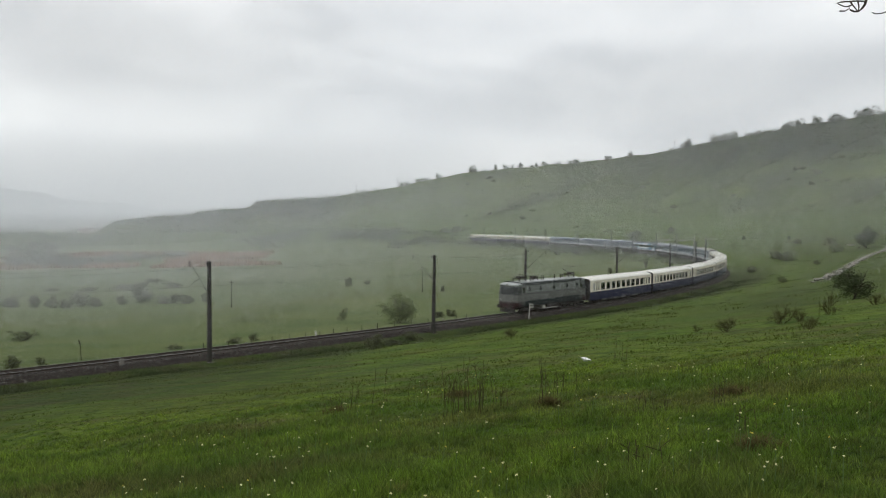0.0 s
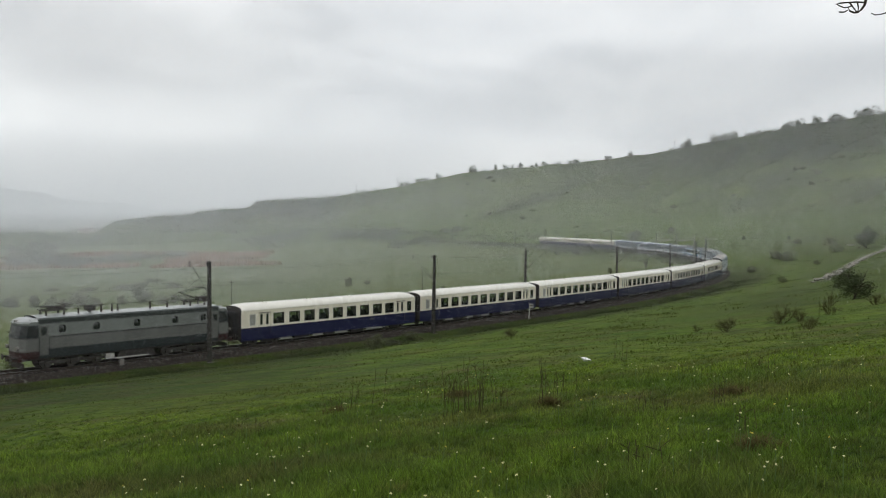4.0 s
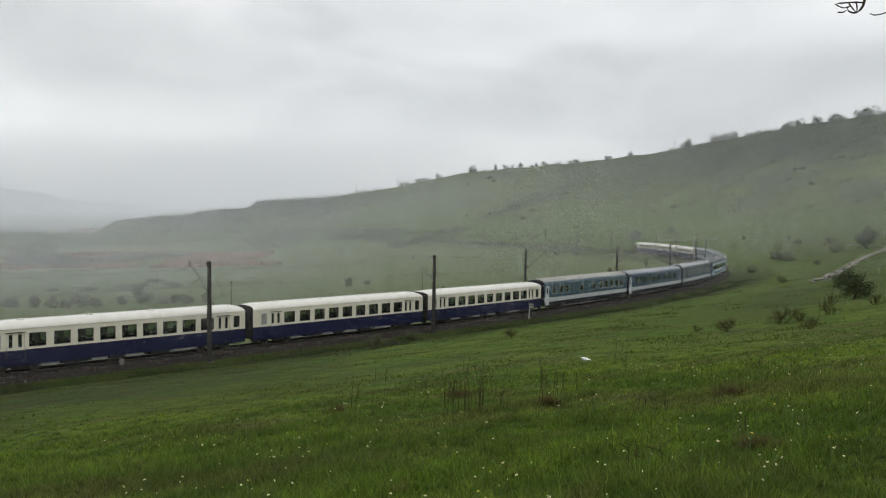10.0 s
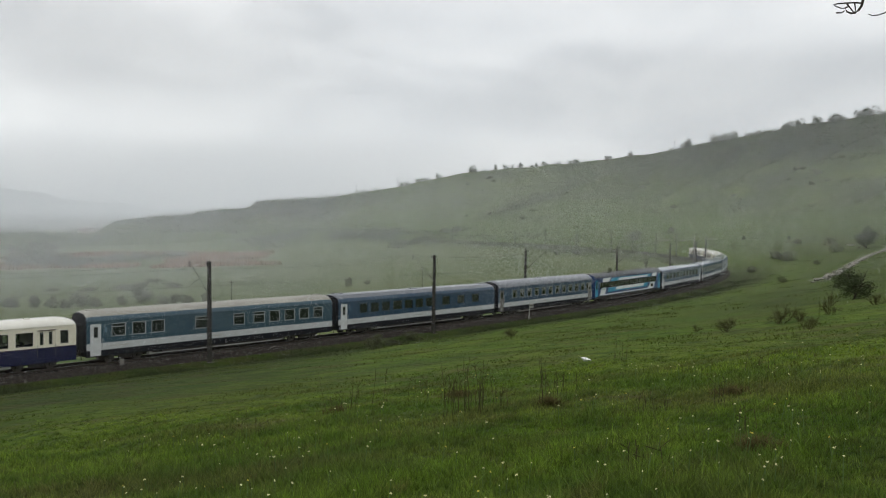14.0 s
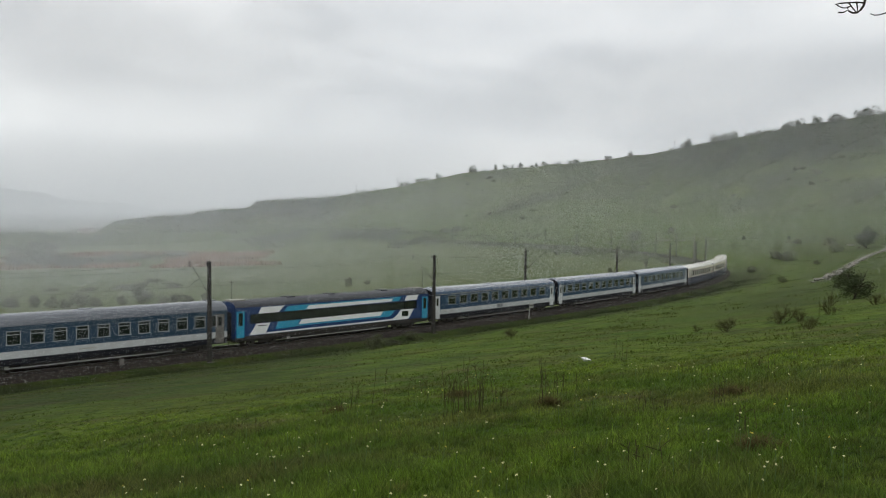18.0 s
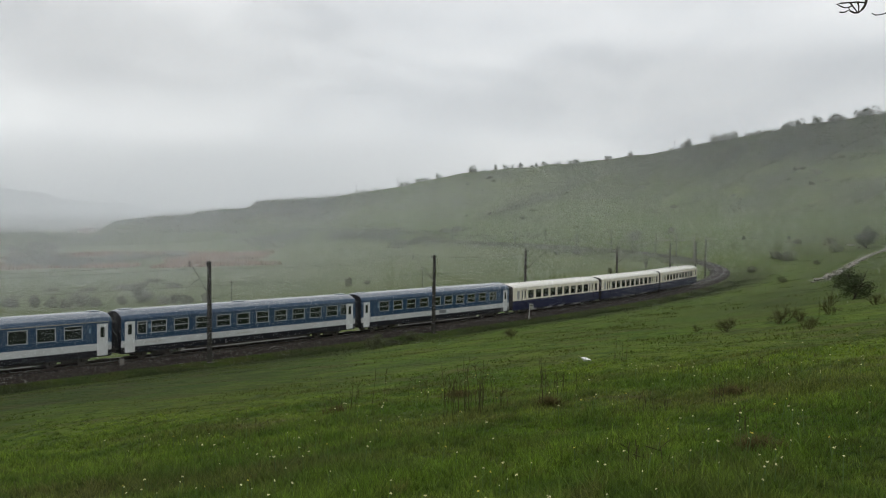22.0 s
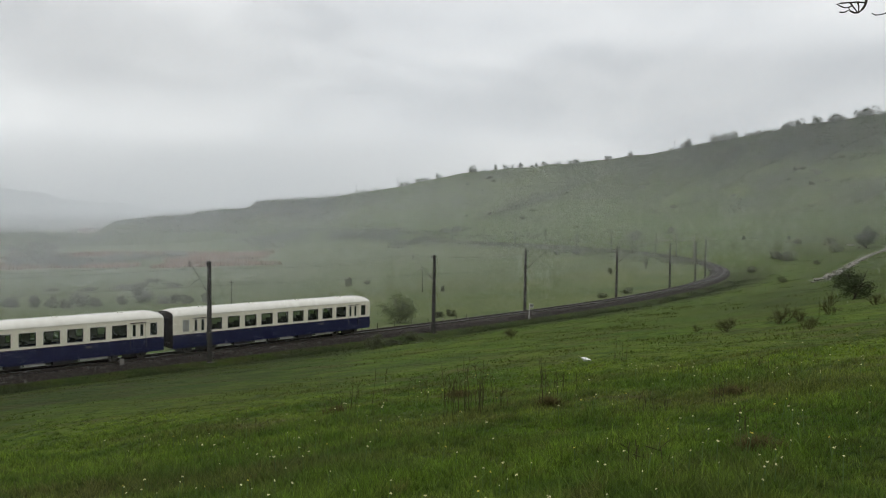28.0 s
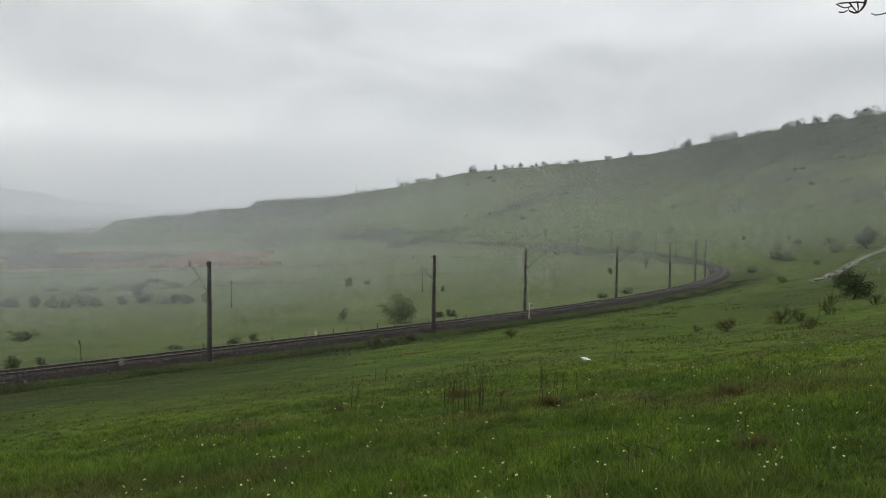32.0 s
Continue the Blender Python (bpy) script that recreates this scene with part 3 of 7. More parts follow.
def land(x, y):
    """Height of the ground at arrays x, y; also how hilly it is there."""
    x, y = np.asarray(x, float), np.asarray(y, float)
    n, zr = np.empty_like(x), np.empty_like(x)
    for a in range(0, len(x), 4000):
        xs, ys = x[a:a + 4000, None], y[a:a + 4000, None]
        d2 = (xs - LINE_X) ** 2 + (ys - LINE_Y) ** 2
        i = d2.argmin(1)
        ax, ay, t = LINE_X[i], LINE_Y[i], LINE_TURN[i]
        across = (x[a:a + 4000] - ax) * np.sin(t) - (y[a:a + 4000] - ay) * np.cos(t)
        n[a:a + 4000] = np.sqrt(d2[np.arange(len(i)), i]) * np.sign(across)
        zr[a:a + 4000] = LINE_Z[i]
    far = np.hypot(x, y)
    az = np.degrees(np.arctan2(x, y))
    rough = ripple(x, y)
    # outer side: bank, shallow ditch, then the pasture slope
    o = np.maximum(n, 0)
    near = -0.55 - 0.30 * np.exp(-((o - 5.0) / 1.6) ** 2) + 0.1795 * np.maximum(o - 5.5, 0) - 0.000035 * np.maximum(o - 80, 0) ** 2
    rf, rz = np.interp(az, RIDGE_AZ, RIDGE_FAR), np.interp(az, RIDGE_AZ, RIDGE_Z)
    left = np.maximum(rf - far, 0)
    t = o / (o + left + 1e-6)
    # the far spur ends in a steep bushy face under a flat top; the near hill has a steeper brow
    spur = ease(-az, 5.5, 9)
    brow = ease(az, 4, 16) * 0.7
    face = np.interp(t, (0, 0.6, 0.78, 0.93, 1), (0, 0.34, 0.52, 0.97, 1))
    rise = np.clip(t, 0, 1) ** 1.15
    rise = rise * (1 - spur) * (1 - brow) + face * spur + np.interp(t, (0, 0.5, 0.74, 0.9, 1), (0, 0.42, 0.62, 0.885, 1)) * brow * (1 - spur)
    hill = -0.62 + (rz - zr + 0.62) * rise + 6.0 * np.sin(np.clip(t, 0, 1) * math.pi) * np.sin(x * 0.013 + y * 0.008 + 1.0) * 0.35
    hill = hill - 0.05 * np.maximum(far - rf, 0)
    w = ease(far, 150, 330) * ease(y, 60, 160)
    outer = near * (1 - w) + np.maximum(hill, -27.5) * w
    # inner side: the field falls to the plain
    i_ = np.maximum(-n, 0)
    inner = -0.75 - 0.5 * ease(i_, 3, 9) - 25.5 * (1 - np.exp(-np.maximum(i_ - 4, 0) / 270.0))
    z = zr * np.exp(-np.maximum(abs(n) - 60, 0) / 400) + np.where(n > 0, outer, inner)
    calm = ease(abs(n), 5, 14)
    z = z + rough * calm * (1 + ease(n, 20, 80) * ease(far, 150, 400) * 3)
    z = z + 4.2 * np.exp(-(((x + 40) / 42) ** 2 + ((y - 462) / 26) ** 2))
    # gullies and spurs run aslant down the hill; a scrubby knoll stands before it; sheep paths follow the slope
    slant = az - 14 * t
    body = ease(n, 40, 130) * ease(far, 250, 420) * (1 - ease(t, 0.88, 0.985)) * ease(t, 0.2, 0.42)
    cut = 1 - abs(2 * swell(slant / 3.4 + 0.9 * swells(x / 70, y / 70, 3), t * 1.5, 5) - 1)
    gully = ease(cut, 0.60, 0.97)
    ribs = swells(slant / 5.2 + 0.4 * swell(x / 50, y / 50, 8), t * 2.2, 9)
    knoll = np.exp(-(((x + 78) / 58) ** 2 + ((y - 565) / 26) ** 2))
    paths = np.sin(z * 2.2 + 5 * swells(x / 55, y / 55, 12)) * ease(swells(x / 40, y / 90, 14), 0.45, 0.6)
    z = z + body * (5.0 * (ribs - 0.5) - 3.6 * gully + 0.30 * paths + 2.2 * (swells(x / 24, y / 24, 17) - 0.5)) + 6.5 * knoll
    z = np.maximum(z, -29.0)
    steep = ease(n, 40, 130) * ease(far, 250, 420)
    wide = 15 * ease(-az, 3, 14)
    damp = ease(n, 1.0, 2.6) * (1 - ease(n, 8 + wide, 17 + 2 * wide)) * (1 - ease(far, 200, 300))
    damp = np.maximum(damp, (0.66 + 0.5 * ease(swells(x / 5, y / 5, 31), 0.3, 0.7)) * 0.85 * ease(-az, 1, 12) * ease(n, 2, 6) * (1 - ease(n, 30, 58)) * (1 - ease(far, 150, 250)))
    heath = ease(t, 0.64, 0.82) * ease(az, 5, 17) * steep + ease(t, 0.55, 0.85) * ease(-az, 6, 10) * steep * 0.8
    # this dark cover follows the gully creases and paints in their shade
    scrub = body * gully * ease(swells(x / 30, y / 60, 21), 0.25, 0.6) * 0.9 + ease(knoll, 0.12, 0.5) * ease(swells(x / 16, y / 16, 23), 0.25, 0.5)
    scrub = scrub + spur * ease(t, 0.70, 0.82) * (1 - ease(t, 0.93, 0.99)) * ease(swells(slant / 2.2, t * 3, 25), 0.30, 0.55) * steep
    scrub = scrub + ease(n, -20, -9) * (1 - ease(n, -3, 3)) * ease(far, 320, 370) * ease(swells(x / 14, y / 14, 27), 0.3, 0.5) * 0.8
    coarse = ease(n, 8, 30) * (1 - ease(far, 300, 420)) * ease(az, 8, 22) * ease(far, 30, 75)
    # rib crests are lightened by colour, along with the sheep paths
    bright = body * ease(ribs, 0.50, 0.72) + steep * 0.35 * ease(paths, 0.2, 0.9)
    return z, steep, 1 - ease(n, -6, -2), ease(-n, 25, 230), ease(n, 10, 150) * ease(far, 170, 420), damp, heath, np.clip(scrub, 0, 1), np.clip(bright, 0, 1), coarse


def ground_z(x, y):
    return float(land(np.array([x]), np.array([y]))[0][0])


# ---- ground sheet, to the horizon ----
def build_ground():
    def axis(middle, low, high):
        """Close steps near the line and over the hill, growing towards the horizon."""
        sides = []
        for sign, reach in ((-1, middle - low), (1, high - middle)):
            d, step, out = 0.0, 0.45, []
            while d < 4600:
                near = min(d, abs(middle + sign * d - 10))
                step = min(max(0.45, 0.03 * near), 2.8) if d < reach else step * 1.13
                d += step
                out.append(middle + sign * d)
            sides.append(out)
        return np.array(sides[0][::-1] + [middle] + sides[1])

    ax, ay = axis(20.0, -430.0, 400.0), axis(95.0, -20.0, 985.0)
    gx, gy = np.meshgrid(ax, ay)
    x, y = gx.ravel(), gy.ravel()
    z, steep, hay, marsh, dry, damp, heath, scrub, bright, rough = land(x, y)
    idx = np.arange(len(ax) * len(ay)).reshape(len(ay), len(ax))
    faces = np.stack([idx[:-1, :-1], idx[:-1, 1:], idx[1:, 1:], idx[1:, :-1]], -1).reshape(-1, 4)
    me = fast_mesh("ground", np.stack([x, y, z], 1), faces, M_GROUND)
    me.polygons.foreach_set("use_smooth", np.ones(len(faces), bool))
    at = me.attributes.new("steep", "FLOAT", "POINT")
    at.data.foreach_set("value", steep.astype(np.float32))
    for key, value in (("hay", hay), ("marsh", marsh), ("dry", dry), ("damp", damp), ("heath", heath), ("scrub", scrub), ("bright", bright), ("rough", rough), ("near", 1 - ease(np.hypot(x, y), 50, 170)), ("thatch_shade", 1 - ease(np.hypot(x, y), 7, 17))):
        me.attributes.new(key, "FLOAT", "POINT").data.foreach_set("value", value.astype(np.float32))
    thing("ground", "green rolling spring pasture with worn patches", "ground", kind="structure", data=me)


build_ground()


def build_mountain():
    g = Geo()
    rows = []
    for i in range(61):
        a = radians(-48 + 0.75 * i)
        top = 175 * math.exp(-((-48 + 0.75 * i + 38) / 17.0) ** 2) + 8 * math.sin(i * 0.9) + 5 * math.sin(i * 2.3)
        rows.append([(d * math.sin(a), d * math.cos(a), z) for d, z in ((3500, -29), (3750, top * 0.45 - 29), (4000, top - 29), (4400, top * 0.6 - 29), (4500, -32))])
    g.loft(rows)
    thing("backdrop", "faint blue-grey mountain behind the plain", "mountain", kind="structure", data=g.mesh("backdrop", M_MOUNTAIN, True))


build_mountain()


# ---- haze: curtains of fine pale threads stand in for it across the valley ----
def haze_thread_material():
    m = bpy.data.materials.new("haze_thread")
    m.use_nodes = True
    nt = m.node_tree
    nt.nodes.clear()
    out = nt.nodes.new("ShaderNodeOutputMaterial")
    front = nt.nodes.new("ShaderNodeBsdfDiffuse")
    back = nt.nodes.new("ShaderNodeBsdfTranslucent")
    front.inputs["Color"].default_value = back.inputs["Color"].default_value = (0.94, 0.97, 0.99, 1)
    # normals turned upwards, so the threads take on the sky's brightness like haze
    for node, z in ((front, 1.0), (back, -1.0)):
        up = nt.nodes.new("ShaderNodeCombineXYZ")
        up.inputs["Z"].default_value = z
        nt.links.new(up.outputs[0], node.inputs["Normal"])
    both = nt.nodes.new("ShaderNodeAddShader")
    nt.links.new(front.outputs[0], both.inputs[0])
    nt.links.new(back.outputs[0], both.inputs[1])
    nt.links.new(both.outputs[0], out.inputs["Surface"])
    return m


M_HAZE_THREAD = haze_thread_material()


def build_haze():
    """Each curtain: threads much finer than their spacing, thinning out at the ground and aloft."""
    rng = np.random.default_rng(3)
    for y0, cover, top, soft in ((48, 0.030, 40, 5), (105, 0.070, 60, 6), (145, 0.072, 75, 8), (195, 0.070, 85, 9), (260, 0.075, 95, 10), (345, 0.080, 110, 12), (460, 0.078, 130, 14), (620, 0.092, 165, 16), (1290, 0.70, 125, 18), (2700, 0.91, 250, 30)):
        step = 0.00013 if y0 < 1000 else 0.0001
        gap = y0 * step
        n = int(1.36 / step)
        x = (np.arange(n) - n / 2 + rng.uniform(-0.4, 0.4, n)) * gap
        y = y0 + 0.03 * y0 * np.sin(x / y0 * 5 + y0) - abs(x) * 0.1
        base = land(x, y)[0]
        low = np.array([-0.02, 1.0]) * soft
        share = np.array([0.5, 1.0])
        start = base + soft
        end = np.maximum(top, base + 4 * soft)
        z = np.concatenate([base[:, None] + low[None], start[:, None] + (end - start)[:, None] * share[None]], 1)
        fade = np.concatenate([ease(low, 0, soft), 1 - ease(share, 0.0, 1)])
        bearing = np.degrees(np.arctan2(x, y))
        half = 0.5 * gap * cover * fade[None] * (1 + 0.2 * ease(-bearing, 6, 24) * (y0 < 300) - 0.46 * ease(bearing, -24, 8))[:, None]
        k = z.shape[1]
        # the threads stand aslant, each curtain a little differently
        swing = x[:, None] + (0.15 + 0.03 * math.sin(y0)) * (z - base[:, None])
        left = np.stack([swing - half, np.repeat(y, k).reshape(n, k), z], -1)
        right = np.stack([swing + half, np.repeat(y, k).reshape(n, k), z], -1)
        v = np.stack([left, right], 2).reshape(-1, 3)
        q = np.arange(k - 1)[None] * 2 + np.arange(n)[:, None] * 2 * k
        f = np.stack([q, q + 1, q + 3, q + 2], -1).reshape(-1, 4)
        thing("drizzle", "fine pale threads standing in for haze across the valley", "drizzle", kind="stuff", data=fast_mesh("drizzle", v, f, M_HAZE_THREAD))


build_haze()


# ---- railway line ----
def sweep(profile, s0, s1, step, closed=True):
    g = Geo()
    rings = []
    for s in np.arange(s0, s1 + 0.01, step):
        rings.append([line(s, o, u) for o, u in profile])
    return g.loft(rings, closed=closed, caps=closed)


def build_track():
    bed = sweep(((-3.3, -1.3), (-2.55, -0.62), (-1.75, -0.20), (0, -0.17), (1.75, -0.20), (2.35, -0.56), (2.9, -1.1)), -540, 508, 4.0, closed=False)
    thing("ballast", "dark wet crushed-stone railway ballast bed", "ballast", kind="structure", data=bed.mesh("ballast", M_BALLAST))
    head = ((-0.035, 0.0), (0.035, 0.0), (0.035, -0.04), (0.012, -0.055), (0.012, -0.14), (0.07, -0.165), (-0.07, -0.165), (-0.012, -0.14), (-0.012, -0.055), (-0.035, -0.04))
    for side in (-0.75, 0.75):
        prof = [(side + o, u) for o, u in head]
        rail = thing("rail", "worn wet steel rail on dark sleepers", "rail", "rails of the line", "structure", sweep(prof, -540, 508, 4.0).mesh("rail", M_RAIL))
        part("running_surface", sweep([(side + o, u) for o, u in ((-0.03, 0.004), (0.03, 0.004), (0.03, -0.004), (-0.03, -0.004))], -540, 508, 4.0).mesh("running_surface", M_RAIL_TOP), rail, "polished rail head")
    sv, sf = [], []
    box = np.array([(o, l, u) for u in (-0.28, -0.16) for o, l in ((-1.25, -0.13), (1.25, -0.13), (1.25, 0.13), (-1.25, 0.13))])
    quads = np.array([(4, 5, 6, 7), (0, 1, 5, 4), (1, 2, 6, 5), (2, 3, 7, 6), (3, 0, 4, 7)])
    for k, s in enumerate(np.arange(-200, 520, 0.62)):
        a = heading(s)
        p = line(s)
        sv.append(np.stack([p.x + math.sin(a) * box[:, 0] + math.cos(a) * box[:, 1], p.y - math.cos(a) * box[:, 0] + math.sin(a) * box[:, 1], p.z + box[:, 2]], 1))
        sf.append(quads + 8 * k)
    thing("sleepers", "dark weathered railway sleepers in ballast", "sleepers", kind="stuff", data=fast_mesh("sleepers", np.concatenate(sv), np.concatenate(sf), M_SLEEPER))
    # loose chips, some pale, on the shoulders
    rng = np.random.default_rng(5)
    count = 9000
    s = np.concatenate([rng.uniform(-30, 60, count * 2 // 3), rng.uniform(60, 260, count // 3)])
    off = rng.uniform(1.3, 3.0, count) * np.where(rng.random(count) < 0.85, 1, -1)
    size = rng.uniform(0.03, 0.075, count) * np.where(rng.random(count) < 0.03, 1.7, 1)
    up = np.interp(abs(off), (0, 1.75, 2.45, 3.15), (-0.17, -0.20, -0.60, -1.2)) + size * 0.3
    a = np.interp(s, S_GRID, LINE_TURN)
    c = np.stack([np.interp(s, S_GRID, LINE_X) + np.sin(a) * off, np.interp(s, S_GRID, LINE_Y) - np.cos(a) * off, np.interp(s, S_GRID, LINE_Z) + up], 1)
    octa = np.array([(1, 0, 0), (0, 1, 0), (-1, 0, 0), (0, -1, 0), (0, 0, 0.8), (0, 0, -0.8)])
    pale = rng.random(count) < 0.10
    v = c[:, None, :] + octa[None] * size[:, None, None] * rng.uniform(0.6, 1.3, (count, 6, 1))
    tri = np.array([(0, 1, 4), (1, 2, 4), (2, 3, 4), (3, 0, 4), (1, 0, 5), (2, 1, 5), (3, 2, 5), (0, 3, 5)])
    for pick, name, label, mat in ((~pale, "loose_stones", "loose dark stones on the ballast shoulder", M_CHIP), (pale, "pale_stones", "pale stones scattered on the ballast shoulder", M_CHIP_PALE)):
        w = v[pick]
        f = (tri[None] + 6 * np.arange(len(w))[:, None, None]).reshape(-1, 3)
        thing(name, label, "stones", kind="stuff", data=fast_mesh(name, w.reshape(-1, 3), f, mat))


build_track()

# ---- catenary masts ----
MASTS = ((-47.0, 1), (-18.5, 1), (9.4, 1), (38.1, 1), (64.4, -1), (93.8, -1), (122.3, -1), (146.3, -1), (163.5, -1), (211.9, -1), (237.1, -1), (264.7, -1), (290.7, -1),
         (316.9, -1), (339.4, -1), (373.3, -1), (403.1, -1), (430.5, -1), (458.3, -1), (486.0, -1))
HUNG = 8.05


def build_masts():
    # local x points at the track, z up, origin at rail height
    pole = Geo()
    pole.loft([[(sx * w * 0.5, sy * w * 0.5, z) for sx, sy in ((-1, -0.8), (-0.8, -1), (0.8, -1), (1, -0.8), (1, 0.8), (0.8, 1), (-0.8, 1), (-1, 0.8))]
               for z, w in ((-1.6, 0.37), (3.5, 0.32), (8.25, 0.26))], closed=True, caps=True)
    top = Geo().box(0.05, 0.55, -0.035, 0.035, 7.9, 7.97).bar((0.42, 0, 7.8), (0.42, 0, 8.1), 0.06, n=8)
    strut = Geo().bar((0.8, 0, 5.95), (3.35, 0, 8.12), 0.025)
    insul = Geo()
    for k in range(5):
        c = Vector((0.16 + 0.13 * k, 0, 5.42 + 0.105 * k))
        insul.bar(c, c + Vector((0.06, 0, 0.054)), 0.085, 0.05, 8)
    insul.bar((0.1, 0, 5.36), (0.85, 0, 6.0), 0.03)
    drop_ = Geo().bar((3.3, 0, 8.1), (3.35, 0, 7.5), 0.03).bar((3.32, 0, 7.6), (3.32, 0, 7.95), 0.06, n=8)
    arm = Geo().bar((1.55, 0, 6.6), (2.5, 0, 6.3), 0.02).bar((2.5, 0, 6.3), (3.3, 0, 5.78), 0.015)
    plate = Geo().box(-0.10, 0.10, -0.20, -0.16, 1.4, 1.68)
    base = Geo().box(-0.34, 0.34, -0.34, 0.34, -1.7, -0.62)
    meshes = [("pole", pole.mesh("pole", M_MAST), ""), ("top_bracket", top.mesh("top_bracket", M_IRON), ""), ("strut", strut.mesh("strut", M_IRON), ""),
              ("insulator", insul.mesh("insulator", M_PORCELAIN), "brown porcelain insulator"), ("hanger", drop_.mesh("hanger", M_PORCELAIN), ""),
              ("steady_arm", arm.mesh("steady_arm", M_IRON), ""), ("plate", plate.mesh("plate", M_MAST_PALE), "pale number plate"), ("footing", base.mesh("footing", M_MAST_PALE), "concrete footing")]
    pale = pole.mesh("pole", M_MAST_PALE)
    for k, (s, side) in enumerate(MASTS):
        label = "dark slender catenary mast with bracket beside the track" if s < 200 else "distant catenary mast beside the curving track"
        mast = thing("catenary_mast", label, "mast", "masts along the line")
        p = line(s, 2.9 * side)
        a = heading(s) + (math.pi / 2 if side > 0 else -math.pi / 2)
        mast.matrix_basis = pose(p.x, p.y, p.z, 0.25 * math.sin(k * 2.1), 0.3 * math.sin(k * 1.7), math.degrees(a))
        for name, me, lab in meshes:
            part(name, pale if name == "pole" and k in (10,) else me, mast, lab)


build_masts()


def build_wires():
    for height, sag, radius, name, label in ((HUNG, 0.55, 0.016, "messenger_wire", "thin sagging messenger wire above the track"),
                                             (7.38, 0.22, 0.015, "feeder_wire", "thin feeder wire strung between the masts"),
                                             (5.75, 0.03, 0.013, "contact_wire", "taut contact wire above the rails")):
        cu = bpy.data.curves.new(name, "CURVE")
        cu.dimensions, cu.bevel_depth, cu.bevel_resolution = "3D", radius, 1
        pts = []
        for (s0, d0), (s1, d1) in zip(MASTS[:-1], MASTS[1:]):
            for q in np.linspace(0, 1, 8, endpoint=False):
                s = s0 + (s1 - s0) * q
                pts.append((*line(s, -0.42 * (d0 + (d1 - d0) * q), height - sag * 4 * q * (1 - q)), 1))
        sp = cu.splines.new("POLY")
        sp.points.add(len(pts) - 1)
        for p, c in zip(sp.points, pts):
            p.co = c
        cu.materials.append(M_WIRE)
        thing(name, label, "wire", "wires over the line", data=cu)


build_wires()


# ---- rolling stock: local x along the travel, z from the rail top, origin mid-length ----
def wall_mesh(name, mat, x0, x1, z0, z1, holes, y, thick, sgn):
    """One side wall as a single sheet with thickness, openings cut through."""
    xs = sorted({x0, x1, *[min(max(v, x0), x1) for h in holes for v in h[:2]]})
    zs = sorted({z0, z1, *[min(max(v, z0), z1) for h in holes for v in h[2:]]})
    solid = lambda i, j: 0 <= i < len(xs) - 1 and 0 <= j < len(zs) - 1 and not any(
        h[0] < (xs[i] + xs[i + 1]) / 2 < h[1] and h[2] < (zs[j] + zs[j + 1]) / 2 < h[3] for h in holes)
    index, verts, faces = {}, [], []

    def vert(i, j, k):
        if (i, j, k) not in index:
            index[(i, j, k)] = len(verts)
            verts.append((xs[i], sgn * (y - thick * k), zs[j]))
        return index[(i, j, k)]

    for i in range(len(xs) - 1):
        for j in range(len(zs) - 1):
            if not solid(i, j):
                continue
            for k in (0, 1):
                faces.append((vert(i, j, k), vert(i + 1, j, k), vert(i + 1, j + 1, k), vert(i, j + 1, k)))
            for di, dj, p, q in ((-1, 0, (i, j), (i, j + 1)), (1, 0, (i + 1, j), (i + 1, j + 1)), (0, -1, (i, j), (i + 1, j)), (0, 1, (i, j + 1), (i + 1, j + 1))):
                if not solid(i + di, j + dj):
                    faces.append((vert(*p, 0), vert(*q, 0), vert(*q, 1), vert(*p, 1)))
    return Geo().add(verts, faces).mesh(name, mat)


def side_walls(owner, name, mat, label, x0, x1, z0, z1, holes, y, thick=0.05):
    for sgn in (1, -1):
        part(name, wall_mesh(name, mat, x0, x1, z0, z1, holes, y, thick, sgn), owner, label)


def roof_shell(half, y, z0, rise, drop_end, x_soft, ribs=False, span=(0, 7)):
    """A domed roof whose ends droop a little; closed underneath by the walls."""
    prof = [(1.0, 0.0), (0.975, 0.22), (0.90, 0.46), (0.74, 0.70), (0.5, 0.895), (0.25, 0.982), (0, 1.0)]
    whole = span == (0, 7)
    prof = prof[span[0]:span[1]]
    prof = prof + [(-a, b) for a, b in (prof[-2::-1] if span[1] == 7 else prof[::-1])]
    g = Geo()
    rings = []
    for x, e in ((half, 1.0), (half - 0.08, 0.62), (half - x_soft * 0.45, 0.22), (half - x_soft, 0.0)):
        rings.append([(x, y * a * (1 - 0.03 * e), z0 + rise * b * (1 - drop_end * e)) for a, b in prof])
    rings = rings + [[(-p[0], p[1], p[2]) for p in r] for r in rings[::-1]]
    if whole or span[1] == 7:
        g.loft(rings)
    else:
        half_ = len(prof) // 2
        g.loft([r[:half_] for r in rings]).loft([r[half_:] for r in rings])
    if ribs:
        for w in (0.62, -0.62):
            g.box(-half + 1, half - 1, w * y - 0.02, w * y + 0.02, z0 + rise * 0.76, z0 + rise * 0.82)
    return g


BOGIE_CACHE = {}


